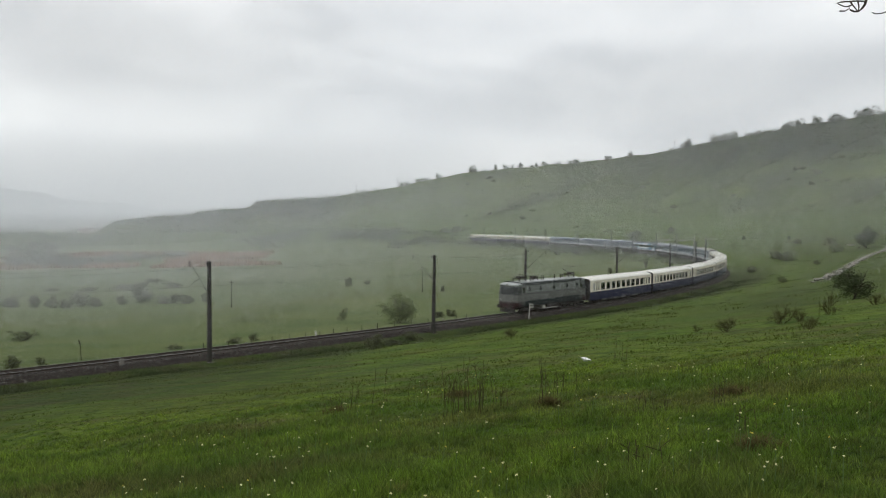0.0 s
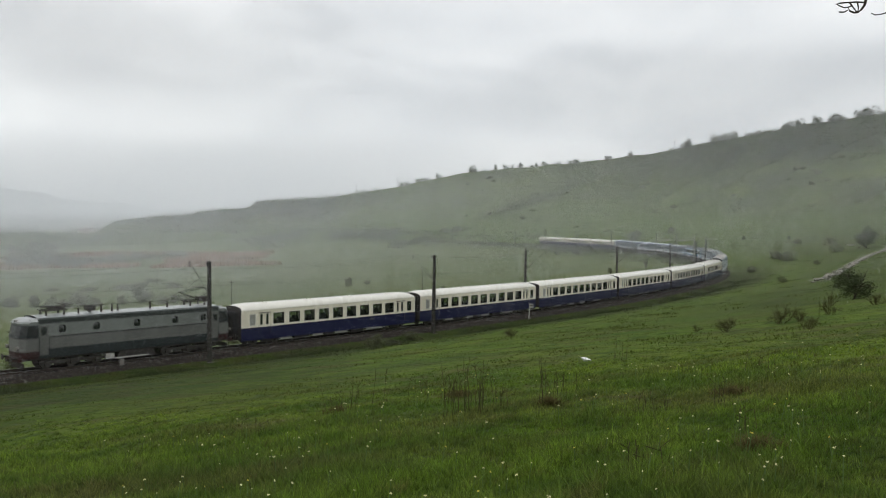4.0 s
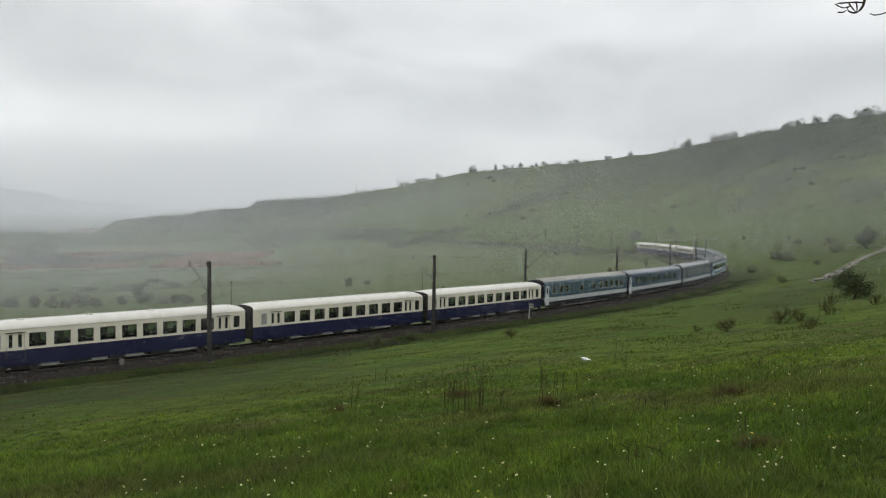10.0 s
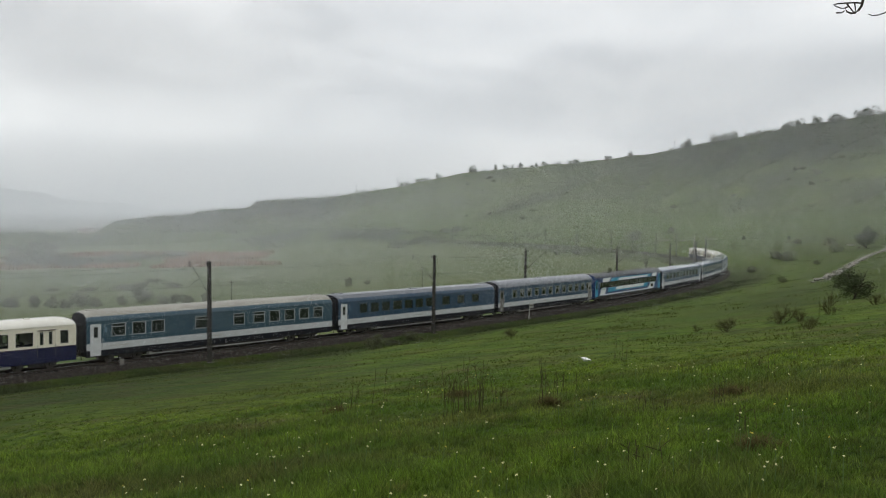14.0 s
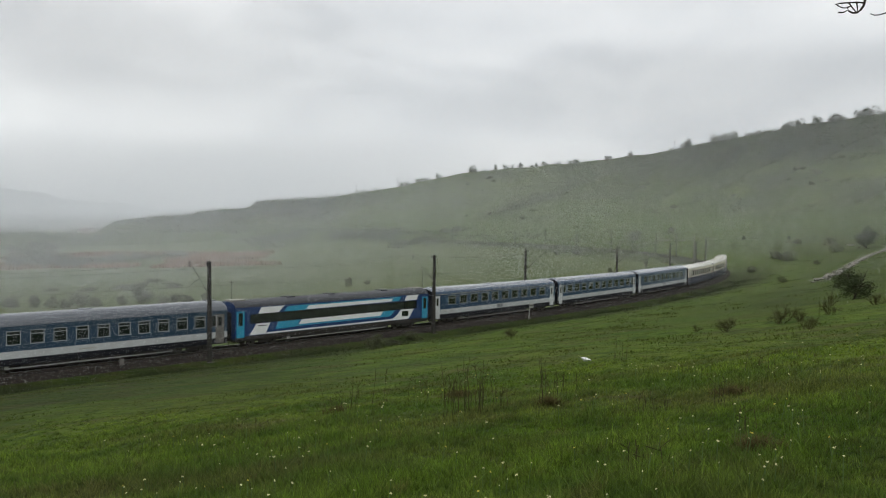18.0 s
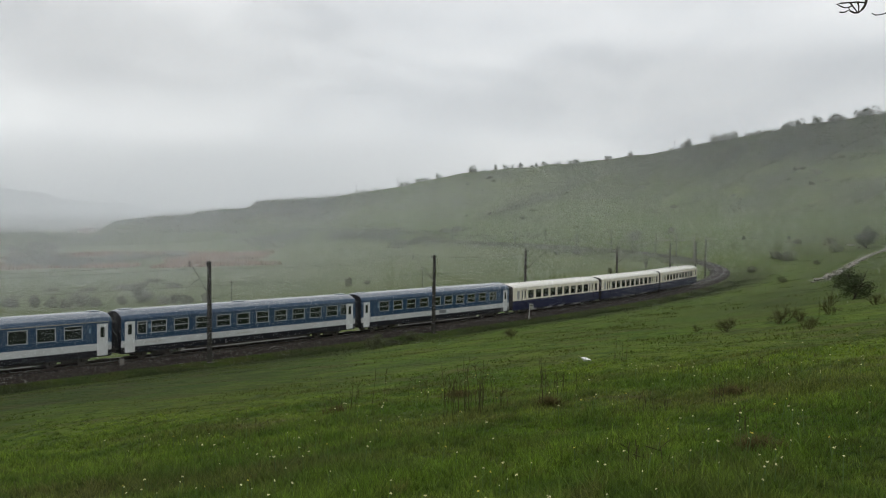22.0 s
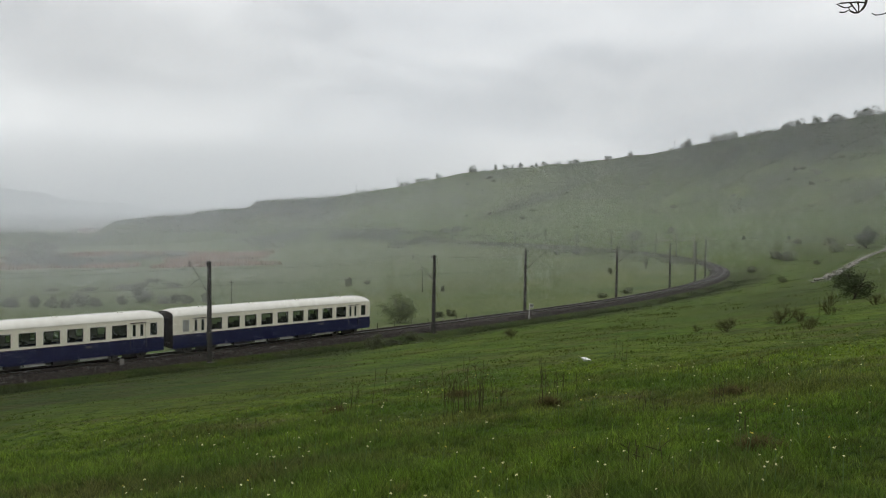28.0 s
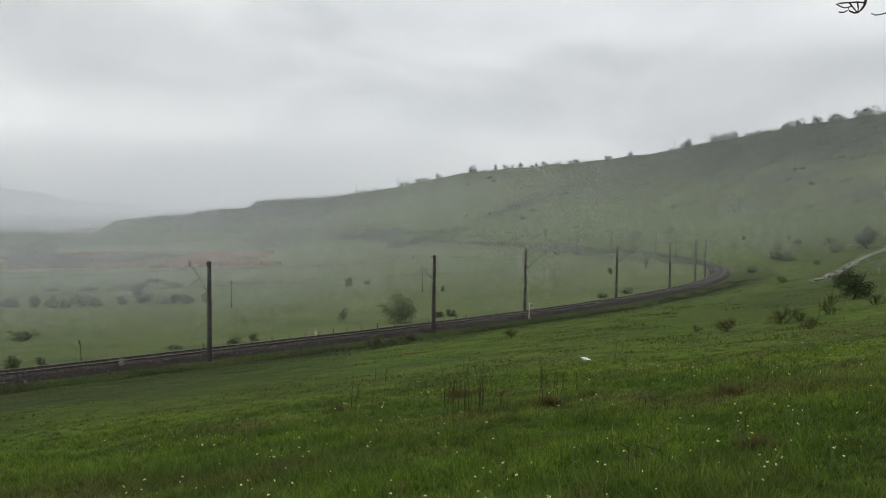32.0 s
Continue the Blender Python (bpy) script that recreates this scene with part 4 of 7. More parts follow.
def bogie_meshes():
    if BOGIE_CACHE:
        return BOGIE_CACHE
    frame_ = Geo()
    for sgn in (1, -1):
        frame_.box(-1.75, 1.75, sgn * 0.98, sgn * 1.12, 0.48, 0.66).box(-0.55, 0.55, sgn * 0.95, sgn * 1.15, 0.30, 0.62)
        for ax in (-1.25, 1.25):
            frame_.box(ax - 0.2, ax + 0.2, sgn * 0.96, sgn * 1.16, 0.30, 0.62)
            frame_.bar((ax - 0.28, sgn * 1.06, 0.5), (ax - 0.28, sgn * 1.06, 0.8), 0.07, n=8).bar((ax + 0.28, sgn * 1.06, 0.5), (ax + 0.28, sgn * 1.06, 0.8), 0.07, n=8)
    frame_.box(-0.25, 0.25, -0.95, 0.95, 0.45, 0.85)
    wheel = Geo()
    for sgn in (1, -1):
        wheel.bar((0, sgn * 0.68, 0), (0, sgn * 0.82, 0), 0.46, n=24).bar((0, sgn * 0.665, 0), (0, sgn * 0.69, 0), 0.49, n=24).bar((0, sgn * 0.82, 0), (0, sgn * 0.9, 0), 0.13, n=12)
    wheel.bar((0, -0.7, 0), (0, 0.7, 0), 0.09, n=10)
    BOGIE_CACHE.update(frame=frame_.mesh("bogie", M_IRON), wheel=wheel.mesh("wheelset", M_WHEEL))
    return BOGIE_CACHE


def add_bogie(owner, x, axles=(-1.25, 1.25)):
    m = bogie_meshes()
    b = part("bogie", m["frame"], owner, "sooty black bogie", pose(x, 0, 0))
    for ax in axles:
        part("wheelset", m["wheel"], b, "worn steel wheels", pose(ax, 0, 0.46))


def add_buffers(owner, half, z=1.05):
    for end in (1, -1):
        for y in (0.87, -0.87):
            g = Geo().bar((end * (half - 0.05), y, z), (end * (half + 0.32), y, z), 0.08, n=10).bar((end * (half + 0.32), y, z), (end * (half + 0.38), y, z), 0.23, n=16)
            part("buffer", g.mesh("buffer", M_IRON), owner)
        part("coupling", Geo().box(end * (half - 0.1), end * (half + 0.4), -0.06, 0.06, z - 0.25, z - 0.08).mesh("coupling", M_IRON), owner)


WINDOW_CACHE = {}


def add_window(owner, x0, x1, z0, z1, y, rim, glass, split=0.0, recess=0.03):
    """A pane set back in the wall, with a rim frame, on both sides."""
    key = (round(x1 - x0, 2), round(z1 - z0, 2), y, rim.name, glass.name, split)
    w, h = (x1 - x0) / 2, (z1 - z0) / 2
    if key not in WINDOW_CACHE:
        made = {}
        for sgn in (1, -1):
            f = Geo()
            r = 0.035
            o, i = y + 0.008, y - 0.05
            f.box(-w - 0.02, w + 0.02, sgn * i, sgn * o, h - r, h + 0.02).box(-w - 0.02, w + 0.02, sgn * i, sgn * o, -h - 0.02, -h + r)
            f.box(-w - 0.02, -w + r, sgn * i, sgn * o, -h + r, h - r).box(w - r, w + 0.02, sgn * i, sgn * o, -h + r, h - r)
            if split:
                zs = h - split * 2 * h
                f.box(-w + r, w - r, sgn * i, sgn * (y + 0.004), zs - 0.025, zs + 0.025)
            p = Geo().box(-w + 0.01, w - 0.01, sgn * (y - recess - 0.02), sgn * (y - recess), -h + 0.01, h - 0.01)
            made[sgn] = (f.mesh("window_frame", rim), p.mesh("pane", glass))
        WINDOW_CACHE[key] = made
    for sgn in (1, -1):
        f, p = WINDOW_CACHE[key][sgn]
        part("pane", p, part("window", f, owner, "", pose((x0 + x1) / 2, 0, (z0 + z1) / 2)))


def end_walls(owner, half, y, z0, z1, rise, mat):
    prof = [(1.0, 0.0), (0.975, 0.22), (0.90, 0.46), (0.74, 0.70), (0.5, 0.87), (0.25, 0.97), (0, 1.0)]
    prof = prof + [(-a, b) for a, b in prof[-2::-1]]
    for end in (1, -1):
        ring = [(y * 0.97 * a, z1 + rise * 0.99 * b) for a, b in prof] + [(-y * 0.97, z0), (y * 0.97, z0)]
        g = Geo().loft([[(end * half, p, q) for p, q in ring], [(end * (half - 0.06), p, q) for p, q in ring]], closed=True, caps=True)
        part("end_wall", g.mesh("end_wall", mat), owner)
        rings = []
        for k in range(9):
            x, g_ = half + 0.02 + 0.045 * k, 0.07 * (k % 2)
            arch = [(-0.80 - g_, 1.05), (-0.80 - g_, 3.15 + g_), (-0.62, 3.28 + g_), (0.62, 3.28 + g_), (0.80 + g_, 3.15 + g_), (0.80 + g_, 1.05), (0.58, 1.05), (0.58, 3.02), (-0.58, 3.02), (-0.58, 1.05)]
            rings.append([(end * x, p, q) for p, q in arch])
        b = Geo().loft(rings, closed=True, caps=True)
        part("gangway", b.mesh("gangway", M_RUBBER), owner, "black rubber gangway bellows")
        part("end_door", Geo().box(end * (half - 0.02), end * (half + 0.02), -0.5, 0.5, 1.1, 3.0).mesh("end_door", M_IRON), owner)


def underfloor(owner, boxes, z_low=0.38):
    # pale boxes are added for the bright gaps seen under the coaches
    for x0, x1, za, zb, mat in boxes:
        for sgn in (1, -1):
            g = Geo().box(x0, x1, sgn * 0.75, sgn * 1.25, za, zb)
            part("equipment_box", g.mesh("equipment_box", mat), owner, "pale box added for the bright gap under the floor" if mat is M_BOX else "")


def build_cream_coach():
    L = 23.8
    half, y = L / 2 - 0.42, 1.42
    car = thing("passenger_coach", "cream and royal blue vintage passenger coach", "coach", "coaches of the train")
    X = lambda d: L / 2 - d
    wins = [(4.04, 5.28), (5.93, 7.17), (7.78, 9.02), (9.62, 10.86), (11.47, 12.71), (13.31, 14.55), (15.15, 16.39), (16.99, 18.23), (18.80, 20.04)]
    doors = [(2.36, 3.70), (20.40, 21.74)]
    small = [(1.36, 1.96), (22.16, 22.74)]
    holes = [(X(b), X(a), 2.0, 3.02) for a, b in wins] + [(X(b), X(a), 2.02, 3.02) for a, b in small] + [(X(b), X(a), 0.95, 3.12) for a, b in doors]
    side_walls(car, "lower_panel", M_ROYAL, "royal blue lower panel", -half, half, 0.60, 1.77, holes, y)
    side_walls(car, "upper_panel", M_CREAM, "cream upper panel", -half, half, 1.77, 3.42, holes, y)
    side_walls(car, "waist_line", M_MAROON, "", -half, half, 1.745, 1.795, holes, y + 0.006, 0.01)
    part("roof", roof_shell(half, y, 3.42, 0.56, 0.55, 1.1).mesh("roof", M_CREAM_ROOF, True), car, "weathered cream domed roof")
    gut = Geo()
    for sgn in (1, -1):
        gut.box(-half + 0.5, half - 0.5, sgn * (y - 0.01), sgn * (y + 0.03), 3.40, 3.45)
    part("gutter", gut.mesh("gutter", M_CREAM_ROOF), car)
    for k in range(4):
        v = Geo().box(-0.22, 0.22, -0.16, 0.16, 0, 0.10)
        part("roof_vent", v.mesh("roof_vent", M_CREAM_ROOF), car, "", pose(-8.1 + 5.4 * k, 0.25, 3.95))
    for a, b in wins:
        add_window(car, X(b), X(a), 2.0, 3.02, y, M_IRON, M_CLEAR)
        row = Geo()
        for sgn in (1, -1):
            row.loft([[(X((a + b) / 2) + dx * q, sgn * w, z) for dx, w in ((-0.10, 0.45), (0.10, 0.45), (0.10, 1.3), (-0.10, 1.3))] for z, q in ((1.0, 2.2), (1.45, 2.0), (1.5, 0.8), (2.2, 0.6), (2.28, 0.4))], closed=True, caps=True)
        part("seat_pair", row.mesh("seat_pair", M_SEAT), car, "dark brown seats behind the glass")
    for k, (a, b) in enumerate(small):
        add_window(car, X(b), X(a), 2.02, 3.02, y, M_BOX if k == 0 else M_IRON, M_FROSTED if k == 0 else M_GLASS, split=0.5 if k == 0 else 0.0)
    for a, b in doors:
        x0, x1 = X(b), X(a)
        xm = (x0 + x1) / 2
        for sgn in (1, -1):
            top, low, slit, rail_ = Geo(), Geo(), Geo(), Geo()
            top.box(x0, x1, sgn * 1.36, sgn * 1.32, 1.77, 3.12)
            low.box(x0, x1, sgn * 1.36, sgn * 1.32, 0.95, 1.77).box(x0 - 0.05, x1 + 0.05, sgn * 1.1, sgn * 1.44, 0.70, 0.76)
            for c in (x0 + 0.33, x1 - 0.33):
                slit.box(c - 0.13, c + 0.13, sgn * 1.365, sgn * 1.355, 2.0, 2.98)
            top.box(xm - 0.03, xm + 0.03, sgn * 1.375, sgn * 1.35, 1.77, 3.12)
            for c in (x0 - 0.02, x1 + 0.02):
                rail_.bar((c, sgn * 1.46, 1.05), (c, sgn * 1.46, 2.0), 0.02)
            d = part("door", top.mesh("door", M_CREAM), car, "recessed cream folding door")
            part("kick_panel", low.mesh("kick_panel", M_ROYAL), d, "blue kick panel and step")
            part("door_glass", slit.mesh("door_glass", M_GLASS), d)
            part("handrail", rail_.mesh("handrail", M_MAST_PALE), d)
            part("door_hood", Geo().box(x0 - 0.04, x1 + 0.04, sgn * 1.41, sgn * 1.45, 3.1, 3.16).mesh("door_hood", M_MAROON), d)
    # end walls black instead of cream: the gap's shade put into their colour
    end_walls(car, half, y, 0.75, 3.42, 0.40, M_IRON)
    part("underframe", Geo().box(-half + 0.1, half - 0.1, -1.25, 1.25, 0.62, 0.95).mesh("underframe", M_IRON), car)
    # dark box added to close the view below the floor
    part("centre_sill", Geo().box(-half + 5.0, half - 5.0, -0.5, 0.5, 0.26, 0.64).mesh("centre_sill", M_IRON), car)
    underfloor(car, ((-6.6, -4.3, 0.40, 0.64, M_BOX), (-3.9, -2.2, 0.30, 0.64, M_IRON), (-1.6, 0.0, 0.38, 0.62, M_BOX), (0.2, 1.4, 0.34, 0.64, M_IRON), (1.6, 2.9, 0.38, 0.66, M_BOX), (3.6, 5.2, 0.36, 0.64, M_IRON), (5.5, 6.9, 0.40, 0.62, M_BOX)))
    part("emblem_plate", Geo().box(-5.2, -4.7, -1.428, -1.42, 1.40, 1.56).box(-5.2, -4.7, 1.42, 1.428, 1.40, 1.56).mesh("emblem_plate", M_MAST_PALE), car, "small pale notice plate")
    for x in (-half + 3.0, half - 3.0):
        add_bogie(car, x)
    add_buffers(car, half)
    return car, L


def build_blue_coach(L, wins, label, roof, body, frame_mat, doors=True, split=(), z=(2.2, 3.25), rear_door=True, glass=M_GLASS, split_at=0.26, ribbed=False, shoulder=True, crown=(3.46, 0.76), door_paint=M_DOOR, notices=(1.9,), hatch=False, gutter_paint=None, small=()):
    eaves, rise = crown
    half, y = L / 2 - 0.40, 1.41
    car = thing("passenger_coach", label, "coach", "coaches of the train")
    X = lambda d: L / 2 - d
    dr = [(0.70, 1.62)] * doors + [(L - 1.62, L - 0.70)] * rear_door
    holes = [(X(b), X(a), z[0], z[1]) for a, b in list(wins) + list(small)] + [(X(b), X(a), 0.70, 3.32) for a, b in dr]
    side_walls(car, "skirt", M_SKIRT, "dark blue lower skirt", -half, half, 0.66, 1.16, holes, y)
    side_walls(car, "stripe_panel", M_STRIPE, "pale grey stripe along the side", -half, half, 1.16, 1.72, holes, y)
    side_walls(car, "upper_panel", body, "blue upper side panel", -half, half, 1.72, eaves, holes, y)
    part("roof", roof_shell(half, y, eaves, rise, 0.16, 0.7, ribbed, (2, 7)).mesh("roof", roof, True), car, "wet domed roof")
    part("roof_shoulder", roof_shell(half, y, eaves, rise, 0.16, 0.7, False, (0, 3)).mesh("roof_shoulder", body if shoulder else roof, True), car, "blue roof shoulder" if shoulder else "")
    gut = Geo()
    for sgn in (1, -1):
        gut.box(-half + 0.1, half - 0.1, sgn * (y - 0.01), sgn * (y + 0.025), eaves - 0.02, eaves + 0.02)
    part("gutter", gut.mesh("gutter", gutter_paint or body), car)
    for k, (a, b) in enumerate(wins):
        add_window(car, X(b), X(a), z[0], z[1], y, frame_mat, glass, split=split_at if k in split else 0.0)
    for a, b in small:
        add_window(car, X(b), X(a), z[0], z[1], y, frame_mat, glass, split=0.24)
    for a, b in dr:
        x0, x1 = X(b), X(a)
        for sgn in (1, -1):
            d = part("door", Geo().box(x0 + 0.01, x1 - 0.01, sgn * (y - 0.045), sgn * (y - 0.01), 0.70, 3.3).mesh("door", door_paint), car, "grey passenger door")
            xm = (x0 + x1) / 2
            part("door_glass", Geo().box(xm - 0.17, xm + 0.17, sgn * (y - 0.015), sgn * (y - 0.004), 2.2, 3.05).mesh("door_glass", M_GLASS), d)
            part("handle", Geo().bar((x0 - 0.09, sgn * (y + 0.03), 1.3), (x0 - 0.09, sgn * (y + 0.03), 2.1), 0.018).mesh("handle", M_ALU), d)
            part("step", Geo().box(x0, x1, sgn * 1.05, sgn * 1.42, 0.62, 0.67).box(x0, x1, sgn * 1.1, sgn * 1.40, 0.36, 0.40).mesh("step", M_IRON), d)
    end_walls(car, half, y, 0.76, eaves, rise * 0.84, M_SKIRT)
    part("underframe", Geo().box(-half + 0.1, half - 0.1, -1.28, 1.28, 0.60, 1.0).mesh("underframe", M_IRON), car)
    # added dark filler that keeps the space under the coach dark
    part("centre_sill", Geo().box(-half + 5.4, half - 5.4, -0.5, 0.5, 0.26, 0.62).mesh("centre_sill", M_IRON), car)
    underfloor(car, ((-6.2, -3.2, 0.44, 0.64, M_IRON), (-2.2, 1.4, 0.46, 0.64, M_IRON), (2.2, 6.0, 0.44, 0.64, M_IRON), (6.9, 7.2, 0.34, 0.64, M_BOX)))
    # pale bar added for the bright line in the gap below the floor
    for sgn in (1, -1):
        part("pale_pipe", Geo().bar((-6.6, sgn * 1.2, 0.40), (7.0, sgn * 1.2, 0.40), 0.05).mesh("pale_pipe", M_BOX), car, "pale bar for the bright gap under the floor")
    for sgn in (1, -1):
        part("lettering_bar", Geo().box(X(4.0), X(2.4), sgn * (y + 0.004), sgn * y, 1.40, 1.48).mesh("lettering_bar", M_BOX), car, "unreadable small lettering")
        for d in notices:
            part("notice", Geo().box(X(d + 0.2), X(d), sgn * (y + 0.006), sgn * y, 2.6, 2.98).mesh("notice", M_NOTICE), car, "small pale blue notice")
        if hatch:
            part("hatch", Geo().box(X(14.0), X(12.75), sgn * (y + 0.012), sgn * y, 1.27, 1.66).mesh("hatch", M_HATCH), car, "grey hatch in the stripe")
        else:
            part("lettering_bar", Geo().box(0.2, 1.6, sgn * (y + 0.004), sgn * y, 1.36, 1.46).mesh("lettering_bar", M_BOX), car, "unreadable small lettering")
    for x, w in ((half - 1.0, 0.5), (0.6, 0.5), (-half + 1.0, 0.5)):
        part("roof_vent", Geo().box(x - w, x + w, -0.3, 0.3, eaves + rise - 0.1, eaves + rise + 0.04).mesh("roof_vent", roof), car)
    for x in (-half + 3.4, half - 3.4):
        add_bogie(car, x)
    add_buffers(car, half)
    return car, L


def build_teal_coach():
    L = 26.62
    half, y = L / 2 - 0.40, 1.41
    car = thing("passenger_coach", "navy, cyan and white modern coach with slanted stripes", "coach", "coaches of the train")
    X = lambda d: L / 2 - d
    dr = [(0.52, 1.42), (L - 1.42, L - 0.52)]
    band = (2.05, 24.3)
    holes = [(X(b), X(a), 0.92, 3.42) for a, b in dr] + [(X(band[1]), X(band[0]), 2.19, 3.03)]
    side_walls(car, "skirt", M_IRON, "black lower skirt", -half, half, 0.72, 1.05, holes, y)
    side_walls(car, "body_side", M_NAVY, "navy blue body side", -half, half, 1.05, 3.72, holes, y)
    part("roof", roof_shell(half, y, 3.72, 0.62, 0.12, 0.6).mesh("roof", M_DARK_ROOF, True), car, "dark wet grey roof")
    edges = np.linspace(band[0], band[1], 13)
    for a, b in zip(edges[:-1], edges[1:]):
        add_window(car, X(b), X(a), 2.19, 3.03, y, M_BAND, M_GLASS)
    plates = ((M_WHITE, "white stripe panel", ((2.93, 3.06), (3.28, 3.66), (6.1, 3.66), (5.75, 3.50), (5.3, 3.06))), (M_CYAN, "cyan stripe panel", ((5.9, 3.08), (6.2, 3.42), (6.5, 3.56), (9.06, 3.58), (8.58, 3.08))),
              (M_WHITE, "white stripe panel", ((8.58, 3.10), (8.95, 3.48), (20.6, 3.48), (20.4, 3.16))), (M_CYAN, "thin cyan line", ((8.97, 3.49), (9.06, 3.58), (20.75, 3.60), (20.62, 3.49))),
              (M_CYAN, "cyan stripe panel", ((20.42, 3.17), (20.75, 3.60), (21.9, 3.62), (21.5, 3.18))), (M_WHITE, "white stripe panel", ((22.36, 3.12), (22.74, 3.68), (24.6, 3.70), (24.28, 3.13))),
              (M_WHITE, "white stripe panel", ((1.95, 1.10), (2.75, 2.14), (4.35, 2.14), (3.86, 1.24), (3.8, 1.10))), (M_CYAN, "cyan stripe panel", ((4.9, 1.46), (5.26, 2.14), (7.95, 2.14), (7.54, 1.67), (7.4, 1.50))),
              (M_WHITE, "white stripe panel", ((7.70, 1.70), (8.12, 2.15), (19.2, 2.18), (18.7, 1.72))), (M_CYAN, "cyan stripe panel", ((7.45, 1.53), (7.6, 1.68), (18.72, 1.70), (19.25, 2.19), (20.95, 2.20), (20.3, 1.62), (20.0, 1.55))),
              (M_WHITE, "white lower line", ((3.86, 1.08), (3.9, 1.22), (20.5, 1.24), (21.2, 1.60), (21.9, 2.22), (23.95, 2.22), (23.1, 1.12), (22.9, 1.08))))
    for mat, lab, pts in plates:
        g = Geo()
        for sgn in (1, -1):
            g.plate([(X(d), z) for d, z in pts], sgn * (y + 0.005), sgn * 0.008)
        part("stripe_panel", g.mesh("stripe_panel", mat), car, lab)
    g = Geo()
    for sgn in (1, -1):
        g.box(X(23.0), X(22.0), sgn * (y + 0.012), sgn * y, 1.42, 1.98)
    part("small_window", g.mesh("small_window", M_GLASS), car)
    for sgn in (1, -1):
        g = Geo().box(X(3.9), X(2.9), sgn * (y + 0.011), sgn * (y + 0.004), 1.88, 1.96)
        part("lettering_bar", g.mesh("lettering_bar", M_BLACK), car, "unreadable small lettering")
    for a, b in dr:
        x0, x1 = X(b), X(a)
        for sgn in (1, -1):
            d = part("door", Geo().box(x0 + 0.02, x1 - 0.02, sgn * (y - 0.03), sgn * (y + 0.01), 0.95, 3.40).mesh("door", M_CYAN), car, "cyan passenger door")
            part("door_glass", Geo().box(x0 + 0.22, x1 - 0.22, sgn * (y + 0.005), sgn * (y + 0.014), 2.05, 3.25).mesh("door_glass", M_GLASS), d)
    end_walls(car, half, y, 0.8, 3.72, 0.54, M_NAVY)
    part("underframe", Geo().box(-half + 0.1, half - 0.1, -1.28, 1.28, 0.58, 1.0).mesh("underframe", M_IRON), car)
    # dark filler added between the bogies against bright ground behind
    part("centre_sill", Geo().box(-half + 5.4, half - 5.4, -0.5, 0.5, 0.26, 0.6).mesh("centre_sill", M_IRON), car)
    underfloor(car, ((-6.4, -1.2, 0.46, 0.62, M_IRON), (-0.6, 6.2, 0.46, 0.62, M_IRON), (6.5, 6.9, 0.34, 0.64, M_BOX)))
    # the bright line below the floor is added as a pale bar
    for sgn in (1, -1):
        part("pale_pipe", Geo().bar((-6.4, sgn * 1.2, 0.40), (6.5, sgn * 1.2, 0.40), 0.035).mesh("pale_pipe", M_BOX), car, "pale bar for the bright gap under the floor")
    for x, w in ((half - 0.9, 0.8), (half - 7, 0.5), (0.6, 0.4), (-half + 6, 0.5), (-half + 0.9, 0.8)):
        part("roof_unit", Geo().box(x - w, x + w, -0.55, 0.55, 4.26, 4.40).mesh("roof_unit", M_GREY_ROOF if abs(x) > 11 else M_DARK_ROOF), car)
    for x in (-half + 3.4, half - 3.4):
        add_bogie(car, x)
    add_buffers(car, half)
    return car, L


